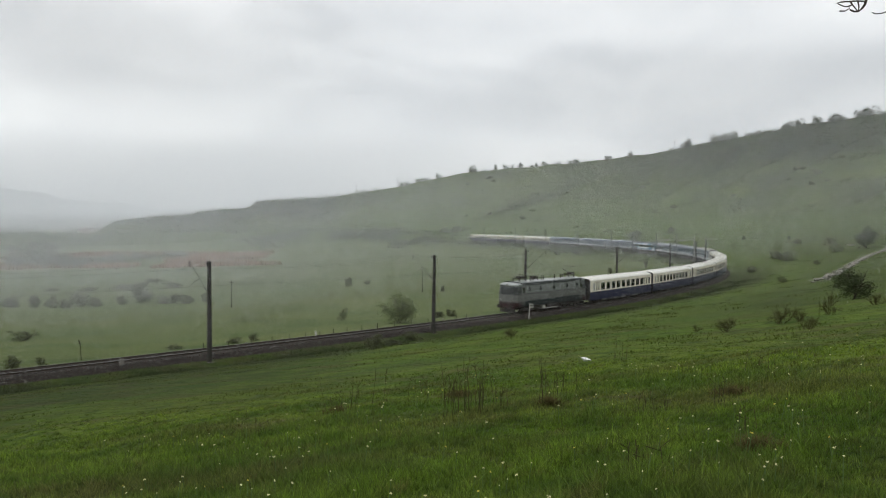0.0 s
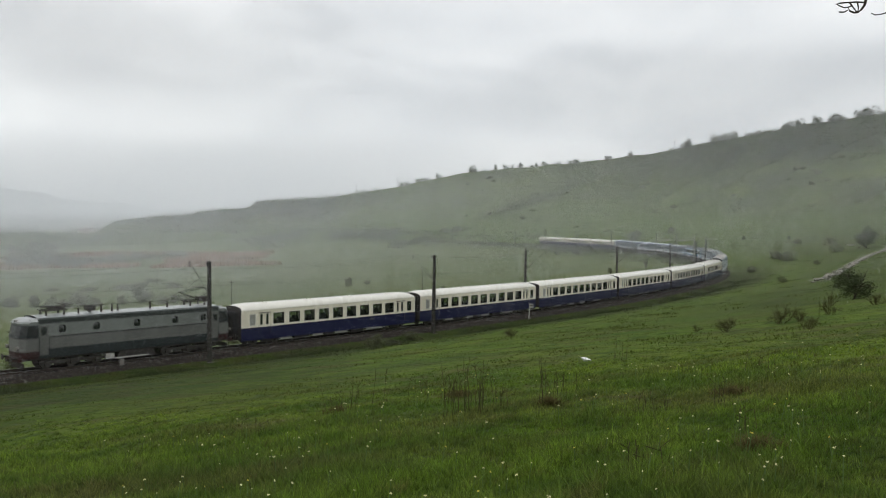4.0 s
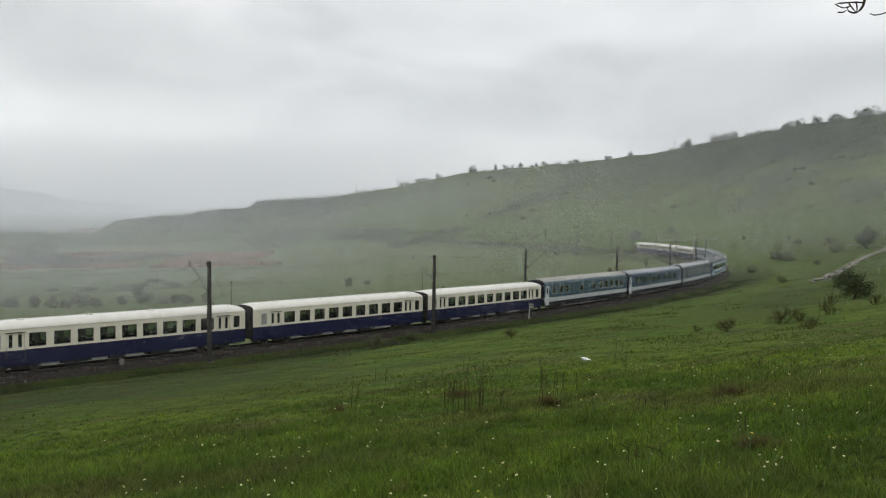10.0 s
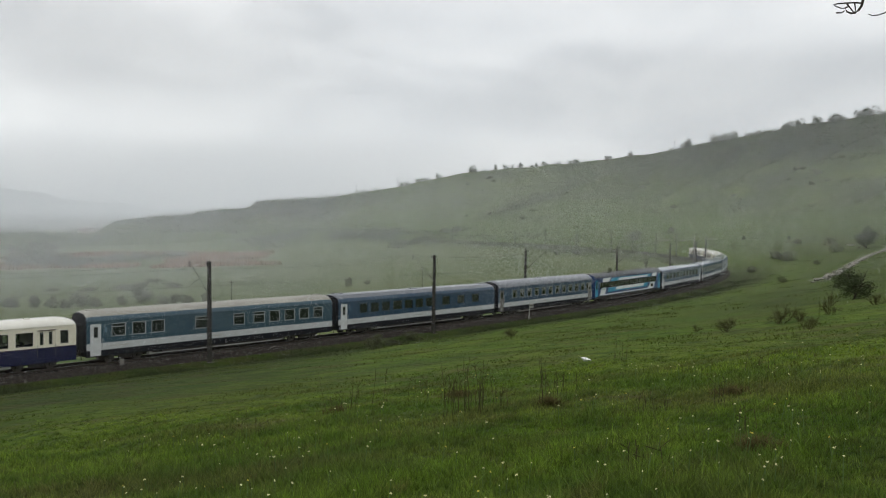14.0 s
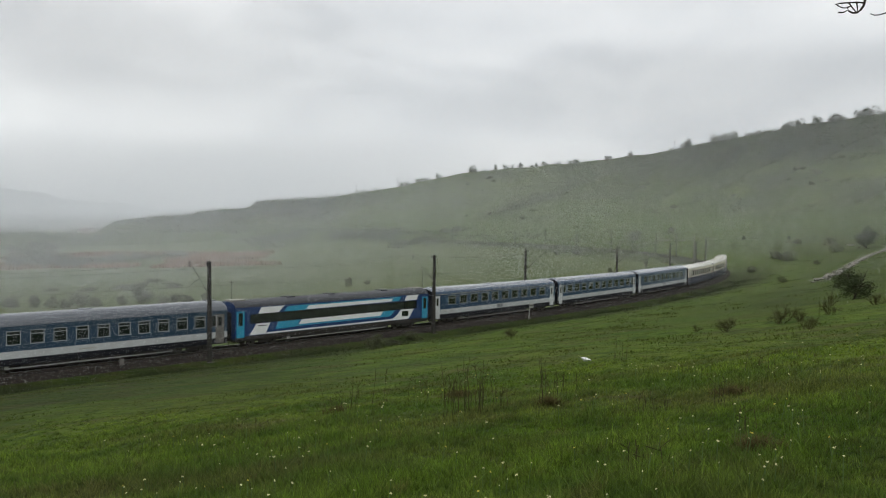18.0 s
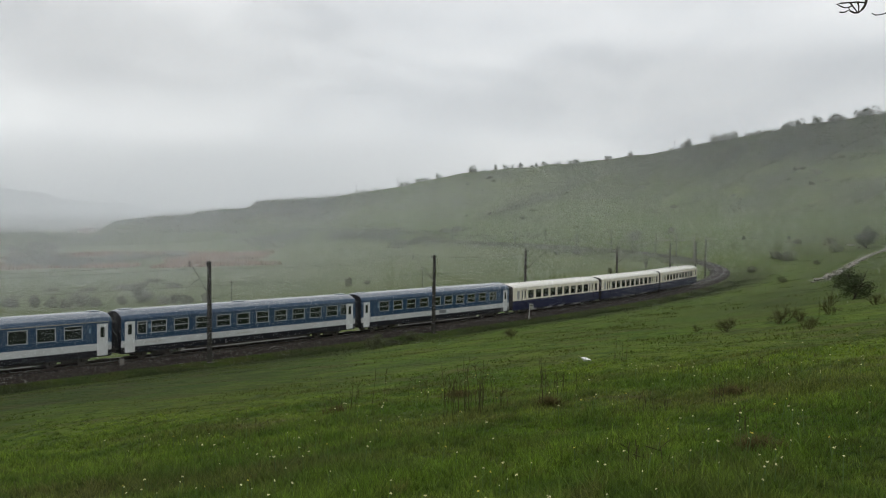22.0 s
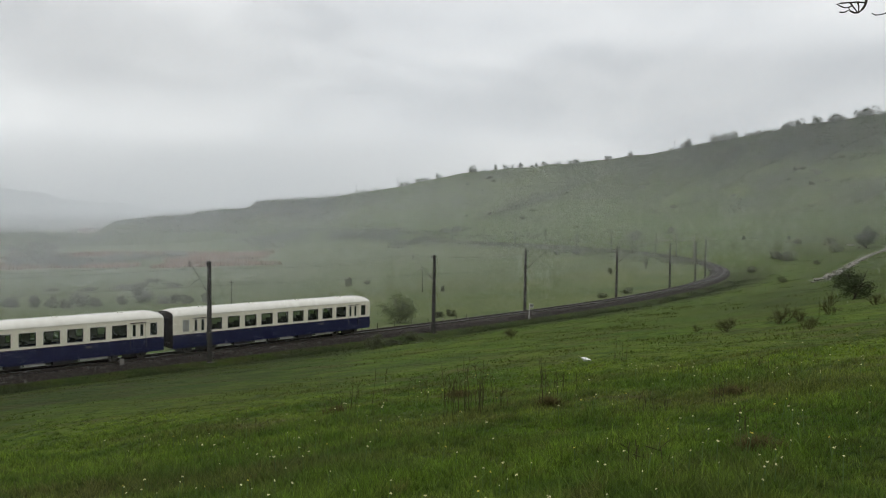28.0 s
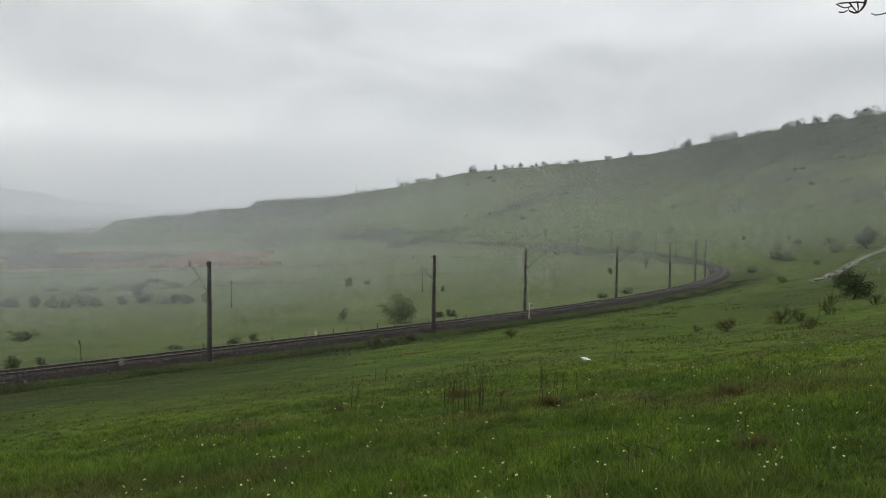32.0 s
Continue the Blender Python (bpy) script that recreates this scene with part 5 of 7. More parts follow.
def build_locomotive():
    L = 19.8
    half, y = L / 2 - 0.5, 1.48
    car = thing("locomotive", "weathered grey electric locomotive with pantographs", "locomotive")
    cab = 7.9
    portholes = [6.1, 3.35, -0.1, -3.6, -6.35]
    holes = [(c - 0.28, c + 0.28, 2.70, 3.26) for c in portholes]
    side_walls(car, "lower_side", M_LOCO_LOW, "faded green-grey lower side", -cab, cab, 0.95, 1.60, [], y)
    side_walls(car, "middle_side", M_LOCO_MID, "sooted grey middle side", -cab, cab, 1.60, 2.46, [], y)
    side_walls(car, "waist_line", M_BLACK, "", -cab, cab, 2.42, 2.51, [], y + 0.012, 0.014)
    side_walls(car, "upper_side", M_LOCO_UP, "faded pale grey upper side", -cab, cab, 2.46, 3.48, holes, y)
    cornice = Geo()
    for sgn in (1, -1):
        cornice.add([(x, sgn * yy, z) for x in (-cab, cab) for yy, z in ((y + 0.03, 3.46), (y + 0.02, 3.76), (y - 0.20, 3.86), (y - 0.26, 3.46))], [(0, 1, 5, 4), (1, 2, 6, 5), (2, 3, 7, 6), (0, 4, 7, 3), (0, 3, 2, 1), (4, 5, 6, 7)])
    part("cornice", cornice.mesh("cornice", M_LOCO_GREEN), car, "dark green roof cornice")
    part("roof", Geo().loft([[(x, yy, z) for yy, z in ((y - 0.22, 3.82), (0.7, 3.93), (0, 3.96), (-0.7, 3.93), (-y + 0.22, 3.82))] for x in (-cab, -4, 0, 4, cab)]).mesh("roof", M_LOCO_ROOF, True), car, "pale wet roof")
    for sgn in (1, -1):
        disc = Geo().bar((0, sgn * 1.44, 0), (0, sgn * 1.40, 0), 0.34, n=20)
        rim = Geo().loft([[(r * math.cos(t), sgn * q, r * math.sin(t)) for t in np.linspace(0, 2 * math.pi, 20, endpoint=False)]
                          for r, q in ((0.40, y - 0.05), (0.40, y + 0.004), (0.36, y + 0.02), (0.32, y + 0.01), (0.32, y - 0.05))], closed=True)
        dm, rm = disc.mesh("pane", M_GLASS, True), rim.mesh("porthole", M_LOCO_UP)
        for c in portholes:
            part("pane", dm, part("porthole", rm, car, "round side window", pose(c, 0, 2.98)))
    # two cabs
    for e in (1, -1):
        sect = lambda x, w, z: (e * x, w, z)
        lower = [(cab, y), (half - 0.55, y), (half - 0.18, 1.05), (half - 0.05, 0.45)]
        outline = lower + [(a, -b) for a, b in lower[::-1]]
        ring = lambda z, back: [(e * (a - back * (a > cab)), b, z) for a, b in outline]
        part("cab_base", Geo().loft([ring(0.95, 0.05), ring(1.45, 0.0)]).mesh("cab_base", M_RED), car, "dull red cab base")
        part("cab_front", Geo().loft([ring(1.45, 0.0), ring(2.45, 0.03), ring(2.50, 0.03)]).mesh("cab_front", M_LOCO_MID), car, "grey cab front")
        part("cab_line", Geo().loft([[(p[0] + e * 0.012, p[1] * 1.006, z) for p in ring(z, 0.02)] for z in (2.40, 2.50)]).mesh("cab_line", M_BLACK), car)
        part("cab_band", Geo().loft([ring(2.5, 0.03), ring(3.38, 0.22)]).mesh("cab_band", M_LOCO_LOW), car, "dark cab window band")
        part("cab_brow", Geo().loft([ring(3.38, 0.2), ring(3.50, 0.15), ring(3.62, 0.30)]).mesh("cab_brow", M_LOCO_UP), car)
        part("cab_roof", Geo().loft([ring(3.62, 0.30), [(e * (min(a, half - 0.9) - 0.1), b * 0.8, 3.78) for a, b in outline], [(e * (min(a, half - 1.3) - 0.1), b * 0.3, 3.84) for a, b in outline]]).mesh("cab_roof", M_LOCO_ROOF), car, "pale wet cab roof")
        # windscreens, side windows
        def glass_strip(a, b, z0, z1, out=0.02):
            pts = []
            for z in (z0, z1):
                back = 0.03 + (z - 2.5) / 0.88 * 0.19
                for q in (a, b):
                    i = int(q)
                    t = q - i
                    (xa, ya), (xb, yb) = outline[i], outline[min(i + 1, len(outline) - 1)]
                    px, py = xa + (xb - xa) * t, ya + (yb - ya) * t
                    pts.append((e * (px - back * (px > cab) + out), py + math.copysign(out, py), z))
            return [pts[0], pts[1], pts[3], pts[2]]
        for a, b in ((1.08, 1.94), (2.05, 2.98), (3.05, 3.48), (3.52, 3.95), (4.02, 4.95), (5.06, 5.92)):
            q = glass_strip(a, b, 2.62, 3.28)
            inner = [(p[0] - e * 0.03, p[1] * 0.98, p[2]) for p in q]
            part("windscreen", Geo().loft([q, inner], closed=True, caps=True).mesh("windscreen", M_CAB_GLASS), car)
        for sgn in (1, -1):
            part("cab_window", Geo().box(e * (half - 0.75), e * (cab + 0.02 + 0.05), sgn * 1.47, sgn * 1.495, 2.66, 3.22).mesh("cab_window", M_CAB_GLASS), car)
            door = part("cab_door", Geo().box(e * (cab - 0.05), e * (cab - 0.72), sgn * (y - 0.01), sgn * (y + 0.02), 1.15, 3.36).mesh("cab_door", M_LOCO_MID), car)
            part("door_glass", Geo().box(e * (cab - 0.16), e * (cab - 0.60), sgn * (y + 0.01), sgn * (y + 0.03), 2.6, 3.2).mesh("door_glass", M_GLASS), door)
            part("handrail", Geo().bar((e * (cab - 0.02), sgn * (y + 0.06), 1.2), (e * (cab - 0.02), sgn * (y + 0.06), 2.4), 0.018).bar((e * (cab - 0.78), sgn * (y + 0.06), 1.2), (e * (cab - 0.78), sgn * (y + 0.06), 2.4), 0.018).mesh("handrail", M_BLACK), door)
            part("headlight", Geo().bar((e * (half - 0.2), sgn * 0.95, 1.72), (e * (half + 0.05), sgn * 0.95, 1.72), 0.13, 0.16, 14).mesh("headlight", M_LAMP), car, "round headlight")
        part("top_lamp", Geo().bar((e * (half - 0.5), 0, 3.6), (e * (half - 0.22), 0, 3.6), 0.12, n=12).mesh("top_lamp", M_LAMP), car)
        part("buffer_beam", Geo().box(e * (half - 0.3), e * (half - 0.02), -1.35, 1.35, 0.72, 1.0).mesh("buffer_beam", M_RED), car, "dull red buffer beam")
        part("rail_guard", Geo().box(e * (half - 0.5), e * (half - 0.42), -1.2, 1.2, 0.2, 0.6).mesh("rail_guard", M_IRON), car)
    # roof gear
    for x, raised in ((6.3, False), (-6.3, True)):
        g = Geo()
        for yy in (-0.55, 0.55):
            for dx in (-0.7, 0.7):
                part("insulator", Geo().bar((x + dx, yy, 3.9), (x + dx, yy, 4.28), 0.10, 0.07, 8).mesh("insulator", M_PORCELAIN), car)
            g.box(x - 0.95, x + 0.95, yy - 0.04, yy + 0.04, 4.26, 4.34)
        g.box(x - 0.95, x - 0.85, -0.6, 0.6, 4.26, 4.34).box(x + 0.85, x + 0.95, -0.6, 0.6, 4.26, 4.34)
        if raised:
            g.bar((x - 0.4, 0, 4.4), (x + 1.45, 0, 5.05), 0.05).bar((x + 1.45, -0.25, 5.05), (x - 0.4, -0.5, 5.34), 0.028).bar((x + 1.45, 0.25, 5.05), (x - 0.4, 0.5, 5.34), 0.028).bar((x + 1.45, -0.25, 5.05), (x + 1.45, 0.25, 5.05), 0.04)
            for dx in (-0.2, 0.15):
                g.bar((x - 0.5 + dx, -0.85, 5.40), (x - 0.5 + dx, 0.85, 5.40), 0.035)
            g.box(x - 1.2, x - 0.3, -0.35, 0.35, 4.3, 4.62)
        else:
            g.bar((x - 1.2, 0.3, 4.5), (x + 1.0, 0.3, 4.56), 0.04).bar((x - 1.2, -0.3, 4.5), (x + 1.0, -0.3, 4.56), 0.04)
            for dx in (-0.2, 0.15):
                g.bar((x - 1.0 + dx, -0.85, 4.66), (x - 1.0 + dx, 0.85, 4.66), 0.035)
            g.box(x - 0.6, x + 0.3, -0.4, 0.4, 4.3, 4.52)
        part("pantograph", g.mesh("pantograph", M_IRON), car, "raised pantograph" if raised else "folded pantograph")
    for x, h in ((4.4, 0.45), (2.5, 0.6), (1.6, 0.62), (1.1, 0.55), (-1.8, 0.6), (-3.4, 0.55)):
        part("insulator", Geo().bar((x, 0.45, 3.9), (x, 0.45, 3.92 + h), 0.09, 0.07, 8).mesh("insulator", M_PORCELAIN), car)
    part("breaker", Geo().box(3.1, 3.7, -0.1, 0.7, 4.1, 4.45).bar((3.4, 0.3, 3.9), (3.4, 0.3, 4.2), 0.12).mesh("breaker", M_IRON), car)
    part("roof_bus", Geo().bar((-5.4, 0.45, 4.5), (5.4, 0.45, 4.5), 0.02).mesh("roof_bus", M_IRON), car)
    part("underframe", Geo().box(-half + 0.3, half - 0.3, -1.3, 1.3, 0.80, 1.0).mesh("underframe", M_IRON), car)
    tank = Geo()
    for sgn in (1, -1):
        tank.plate([(-1.9, 0.28), (-1.5, 0.85), (1.3, 0.85), (1.6, 0.28)], sgn * 1.35, sgn * 1.0)
    part("battery_box", tank.mesh("battery_box", M_IRON), car)
    part("pale_strip", Geo().box(-1.2, 1.75, 1.36, 1.40, 0.30, 0.40).mesh("pale_strip", M_BOX), car)
    part("pale_box", Geo().box(1.75, 2.5, 0.9, 1.3, 0.35, 0.75).box(1.75, 2.5, -1.3, -0.9, 0.35, 0.75).mesh("pale_box", M_BOX), car, "pale grey equipment box")
    for x in (-5.1, 5.1):
        add_bogie(car, x, (-2.0, 0.0, 2.0))
        side = Geo()
        for sgn in (1, -1):
            side.box(x - 2.7, x + 2.7, sgn * 1.12, sgn * 1.24, 0.42, 0.62)
            for ax in (-2.0, 0, 2.0):
                side.box(x + ax - 0.25, x + ax + 0.25, sgn * 1.1, sgn * 1.3, 0.28, 0.66)
        part("bogie_side", side.mesh("bogie_side", M_IRON), car)
    add_buffers(car, half, 1.0)
    car.scale = (1, 1, 1.06)
    return car, L


B1 = [(2.5, 3.68), (4.3, 5.45), (6.02, 7.2), (10.15, 11.4), (14.1, 15.3), (16.3, 17.5), (18.1, 19.25), (19.86, 21.03), (21.62, 22.78), (23.4, 24.5)]
B2 = [(3.3, 4.5), (4.93, 6.2), (6.55, 7.85), (8.3, 9.75), (10.1, 11.5), (11.86, 13.2), (13.6, 14.9), (16.4, 17.8), (19.1, 20.5), (21.8, 23.2)]
B3 = [(3.50 + 1.755 * k, 4.52 + 1.755 * k) for k in range(11)] + [(22.55, 23.25)]
B5 = [(3.08 + 2.12 * k, 4.50 + 2.12 * k) for k in range(10)]


def build_train():
    """Vehicles from the front to the back; returns (object, length) in order."""
    away = pose(0, 0, 0)
    loco = build_locomotive()
    cream = build_cream_coach()
    b1 = build_blue_coach(26.15, B1, "faded blue buffet coach with wide plain wall", M_GREY_ROOF, M_BLUE, M_ALU, split=(0, 3, 4, 5, 9), rear_door=False, crown=(3.52, 0.82))
    b2 = build_blue_coach(26.65, B2, "blue coach with close dark window row", M_BLUE_ROOF, M_BLUE_DEEP, M_BLUE_DEEP, rear_door=False, ribbed=True, crown=(3.50, 0.80))
    b3 = build_blue_coach(24.75, B3, "blue sleeping coach with many small windows", M_BLUE_ROOF, M_BLUE_DEEP, M_ALU, shoulder=False, crown=(3.62, 0.84), door_paint=M_MAST_PALE, split=tuple(range(11)))
    teal = build_teal_coach()
    b5 = build_blue_coach(26.4, B5, "bright blue coach with ten framed windows", M_PALE_ROOF, M_BLUE_FRESH, M_ALU, split=(0, 9), notices=(2.75, 24.1), hatch=True, gutter_paint=M_CREAM_LINE)
    b7 = build_blue_coach(26.6, B5, "bright blue coach with half-open top windows", M_PALE_ROOF, M_BLUE_FRESH, M_ALU, split=tuple(range(10)), split_at=0.5, notices=(2.75, 24.1), hatch=True)
    b6 = build_blue_coach(26.4, B5, "bright blue coach with barred windows", M_PALE_ROOF, M_BLUE_FRESH, M_ALU, split=tuple(range(10)), split_at=0.5, notices=(2.82, 23.72), small=((1.84, 2.68), (24.02, 24.84)))
    more = lambda c: (copy_thing(c[0], away), c[1])
    return [loco, cream] + [more(cream) for _ in range(5)] + [b1, b2, b3, teal, b5, b6, b7] + [more(cream) for _ in range(3)]


TRAIN = build_train()


def coach_front(t):
    """Where the front of the first coach is on the line, at t seconds."""
    return 0.000445 * t ** 3 - 0.03075 * t ** 2 - 15.2922 * t + 74.823


def vehicle_pose(s_mid, length):
    """Both bogies stand on the line; the vehicle runs towards lower s."""
    a, b = line(s_mid - length * 0.36), line(s_mid + length * 0.36)
    d = a - b
    mid = (a + b) / 2
    return pose(mid.x, mid.y, mid.z, 0, -math.degrees(math.asin(d.z / d.length)), math.degrees(math.atan2(d.y, d.x)))


# ---- plants ----
def leaf_cloud(rng, centres, spread, count, size, flat=0.6):
    """Small two-triangle leaves round the given clump centres."""
    c = centres[rng.integers(0, len(centres), count)] + rng.normal(0, 1, (count, 3)) * spread * np.array([1, 1, 0.8])
    a, b = rng.normal(0, 1, (count, 3)), rng.normal(0, 1, (count, 3))
    a /= np.linalg.norm(a, axis=1)[:, None]
    b -= a * (a * b).sum(1)[:, None]
    b /= np.linalg.norm(b, axis=1)[:, None]
    s = size * rng.uniform(0.5, 1.4, (count, 1))
    v = np.stack([c - a * s, c + b * s * flat, c + a * s, c - b * s * flat], 1).reshape(-1, 3)
    return v, np.arange(count * 4).reshape(-1, 4)


def twig_tree(rng, g, p, d, length, radius, depth, spread=0.7, kids=3):
    """Tapered branching stems; returns the tips."""
    q = p + d * length
    g.bar(p, q, radius, radius * 0.62, 5)
    if depth == 0:
        return [q]
    tips = []
    for _ in range(kids):
        e = (d + Vector(rng.normal(0, spread, 3)) * 0.8 + Vector((0, 0, 0.12))).normalized()
        tips += twig_tree(rng, g, p + d * length * rng.uniform(0.55, 1.0), e, length * rng.uniform(0.55, 0.85), radius * 0.6, depth - 1, spread, kids)
    return tips


PLANTS = {}


def plant_meshes(kind, seed):
    """Unit-size plant: about one metre wide and one high."""
    if (kind, seed) in PLANTS:
        return PLANTS[(kind, seed)]
    rng = np.random.default_rng(seed * 17 + len(kind))
    g = Geo()
    tips = []
    leaf, count, size, spread = {"bush": (M_LEAF_DULL, 4500, 0.017, 0.075), "dense": (M_LEAF_DARK, 6500, 0.017, 0.075), "fresh": (M_LEAF, 6500, 0.0155, 0.085), "low": (M_LEAF_DULL, 1800, 0.024, 0.07),
                                 "tree": (M_LEAF_DULL, 2800, 0.02, 0.065), "bare": (None, 0, 0, 0), "crown": (M_LEAF_DULL, 2800, 0.024, 0.07), "haze": (M_WILLOW, 2400, 0.030, 0.095)}[kind]
    if kind == "bare":
        for k in range(11):
            d = Vector((rng.normal(0, 0.55), rng.normal(0, 0.55), 1)).normalized()
            tips += twig_tree(rng, g, Vector((rng.normal(0, 0.09), rng.normal(0, 0.09), -0.05)), d, 0.36, 0.017, 3, 0.62)
    else:
        stems = {"tree": 1, "crown": 2}.get(kind, 4)
        low = kind == "low"
        for k in range(stems):
            lean = 0.12 if kind == "tree" else 0.6
            d = Vector((rng.normal(0, lean), rng.normal(0, lean), 1)).normalized()
            tips += twig_tree(rng, g, Vector((rng.normal(0, 0.05), rng.normal(0, 0.05), -0.06)), d, 0.34 if not low else 0.3, 0.03 if kind == "tree" else 0.018, 2 if low else 3, 0.8)
    tips = np.array([tuple(t) for t in tips])
    low_, high_ = tips.min(0), tips.max(0)
    fit = np.array([0.86 / max(high_[0] - low_[0], 0.2), 0.86 / max(high_[1] - low_[1], 0.2), 0.92 / max(high_[2], 0.2)])
    mid = (low_ + high_) / 2 * np.array([1, 1, 0])
    g.v = [tuple((np.array(p) - mid * min(max(p[2], 0) * 2, 1)) * fit) for p in g.v]
    tips = (tips - mid) * fit
    if kind in ("crown", "haze"):
        g.v = [(a * 0.72, b * 0.72, c * 0.72) for a, b, c in g.v]
    wood = g.mesh("wood", M_STALK if kind == "bare" else M_BARK)
    crown = None
    if leaf:
        # clumps fill an uneven dome round the stems
        k = 34
        u = rng.normal(0, 1, (k, 3))
        u = u / np.linalg.norm(u, axis=1)[:, None] * (rng.random(k) ** 0.4)[:, None]
        if kind in ("crown", "haze"):
            k = 60
            u = rng.normal(0, 1, (k, 3))
            u = u / np.linalg.norm(u, axis=1)[:, None] * (rng.random(k) ** 0.33)[:, None]
            lobe = rng.normal(0, 1, (6, 3)) * np.array([0.17, 0.17, 0.15]) + np.array([0, 0, 0.40])
            dome = lobe[rng.integers(0, 6, k)] + u * rng.uniform(0.2, 0.34, (k, 1))
            tips = tips[:0]
        elif kind == "dense":
            tips = tips[:0]
            dome = u * np.array([0.42, 0.42, 0.42]) + np.array([0, 0, 0.46])
        elif kind == "tree":
            dome = u * np.array([0.42, 0.42, 0.38]) + np.array([0, 0, 0.54])
        else:
            dome = np.abs(u) * np.array([0, 0, 0.78]) + u * np.array([0.42, 0.42, 0]) + np.array([0, 0, 0.08])
        v, f = leaf_cloud(rng, np.concatenate([tips[rng.random(len(tips)) < 0.22], dome]), spread, count, size)
        v[:, 2] = np.maximum(v[:, 2], 0.01)
        crown = fast_mesh("foliage", v, f, leaf)
    PLANTS[(kind, seed)] = (wood, crown)
    return PLANTS[(kind, seed)]


def plant(kind, seed, x, y, w, h, label, category="bush", group="", name="bush", sink=0.03):
    ob = thing(name, label, category, group)
    z = ground_z(x, y)
    ob.matrix_basis = pose(x, y, z - sink, 0, 0, (x * 37 + y * 91) % 360) @ Matrix.Diagonal((w, w, h, 1))
    wood, crown = plant_meshes(kind, seed)
    part("trunk" if name == "tree" else "wood", wood, ob)
    if crown:
        part("crown" if name == "tree" else "foliage", crown, ob)
    return ob


# pasture shrubs
for k, (kind, x, y, w, h, label) in enumerate((
        ("dense", 25.6, 53.6, 2.5, 2.2, "olive-leaved thorn bush on the open pasture"), ("dense", 119.9, 244.0, 6.6, 6.8, "dark round hawthorn beside the stone wall"),
        ("bare", 13.88, 35.1, 1.6, 0.9, "bare reddish-brown shrub in the grass"), ("bare", 14.6, 35.0, 0.9, 0.7, "bare reddish-brown shrub in the grass"),
        ("bare", 11.4, 34.16, 1.25, 0.72, "low bare brown shrub in the grass"), ("bare", 12.22, 28.5, 0.9, 0.55, "dead arching brown twigs in the grass"),
        ("bare", 16.94, 37.5, 1.2, 1.2, "thin leafless sapling on the pasture"), ("bare", 21.0, 41.6, 1.4, 0.7, "bare thorn twigs beside the bush"), ("bare", 11.16, 37.4, 0.6, 0.4, "small bare brown shrub in the grass"),
        ("bush", -5.97, 74.9, 1.9, 1.4, "dark scrubby bush in the shallow gully"), ("low", -4.9, 81.5, 3.2, 0.8, "low dark nettles in the gully"),
        ("bush", -3.1, 91.5, 2.4, 1.2, "scrubby bush on the bank below the track"), ("bare", 4.9, 60.0, 1.6, 0.8, "bare bramble on the bank"))):
    plant(kind, k, x, y, w, h, label)
# scrub in the dip right of the bend
for k, (kind, x, y, w, h) in enumerate((("low", 96.5, 240, 7.2, 3.4), ("low", 96.9, 250.6, 5, 3.2), ("bush", 120.5, 292, 3.4, 2.4), ("fresh", 112.2, 245.3, 4.8, 2.8),
                                        ("bare", 123.3, 274.4, 6.8, 3.0), ("low", 77, 214, 3.2, 2.1), ("low", 59.5, 150.2, 2, 1.3), ("dense", 117.7, 336.9, 1.5, 2.4), ("dense", 124.5, 309.8, 1.4, 2.5), ("low", 91.2, 209.7, 2.2, 1.4))):
    plant(kind, k % 4, x, y, w, h, "scrubby bush on the hillside beyond the bend", group="hillside bushes")
# beyond the track
for k, (kind, x, y, w, h, label) in enumerate((
        ("fresh", -5.8, 116.8, 5.0, 4.4, "large fresh-leaved bush in the field beyond the track"), ("tree", -14.9, 129.1, 1.5, 2.1, "small young tree in the field"),
        ("bush", -0.6, 127, 2.2, 1.3, "dark bush behind the track"), ("bush", 1.3, 127.1, 1.8, 1.4, "dark bush behind the track"), ("low", -23.5, 96.9, 2.2, 0.9, "weeds at the foot of the ballast"),
        ("low", -21.6, 98.6, 1.4, 1.1, "weeds at the foot of the ballast"), ("low", -28.4, 91, 2.2, 0.6, "weeds at the foot of the ballast"), ("low", -38.9, 77.3, 2.0, 1.3, "weeds at the foot of the ballast"),
        ("low", -36.9, 78.6, 1.3, 0.9, "weeds at the foot of the ballast"), ("tree", 48.7, 249.7, 2.1, 2.5, "small tree inside the bend"), ("tree", 63, 267.1, 1.5, 4.0, "thin sapling inside the bend"),
        ("low", 29.6, 158.5, 2.4, 1.2, "low bush beside the track"), ("low", 35.9, 166.5, 3, 1.5, "low bush beside the track"), ("bush", 92.4, 412.6, 7.8, 5.6, "dark bush at the foot of the hill"),
        ("bush", 108.1, 408.8, 5, 3.8, "bush at the foot of the hill"), ("bush", 0, 221, 1.6, 1.9, "small bush in the field"), ("bush", -29.6, 270.4, 2.8, 3.4, "small bush in the field"),
        ("low", -24.4, 277.9, 2.8, 1.9, "small bush in the field"), ("low", 57.8, 372, 5.4, 3, "bush on the bank below the far track"), ("low", 50.4, 381, 3.6, 2.4, "bush on the bank below the far track"), ("low", -56.6, 115.6, 3.4, 1.6, "low bush in the field"))):
    plant(kind, k % 5, x, y, w, h, label)
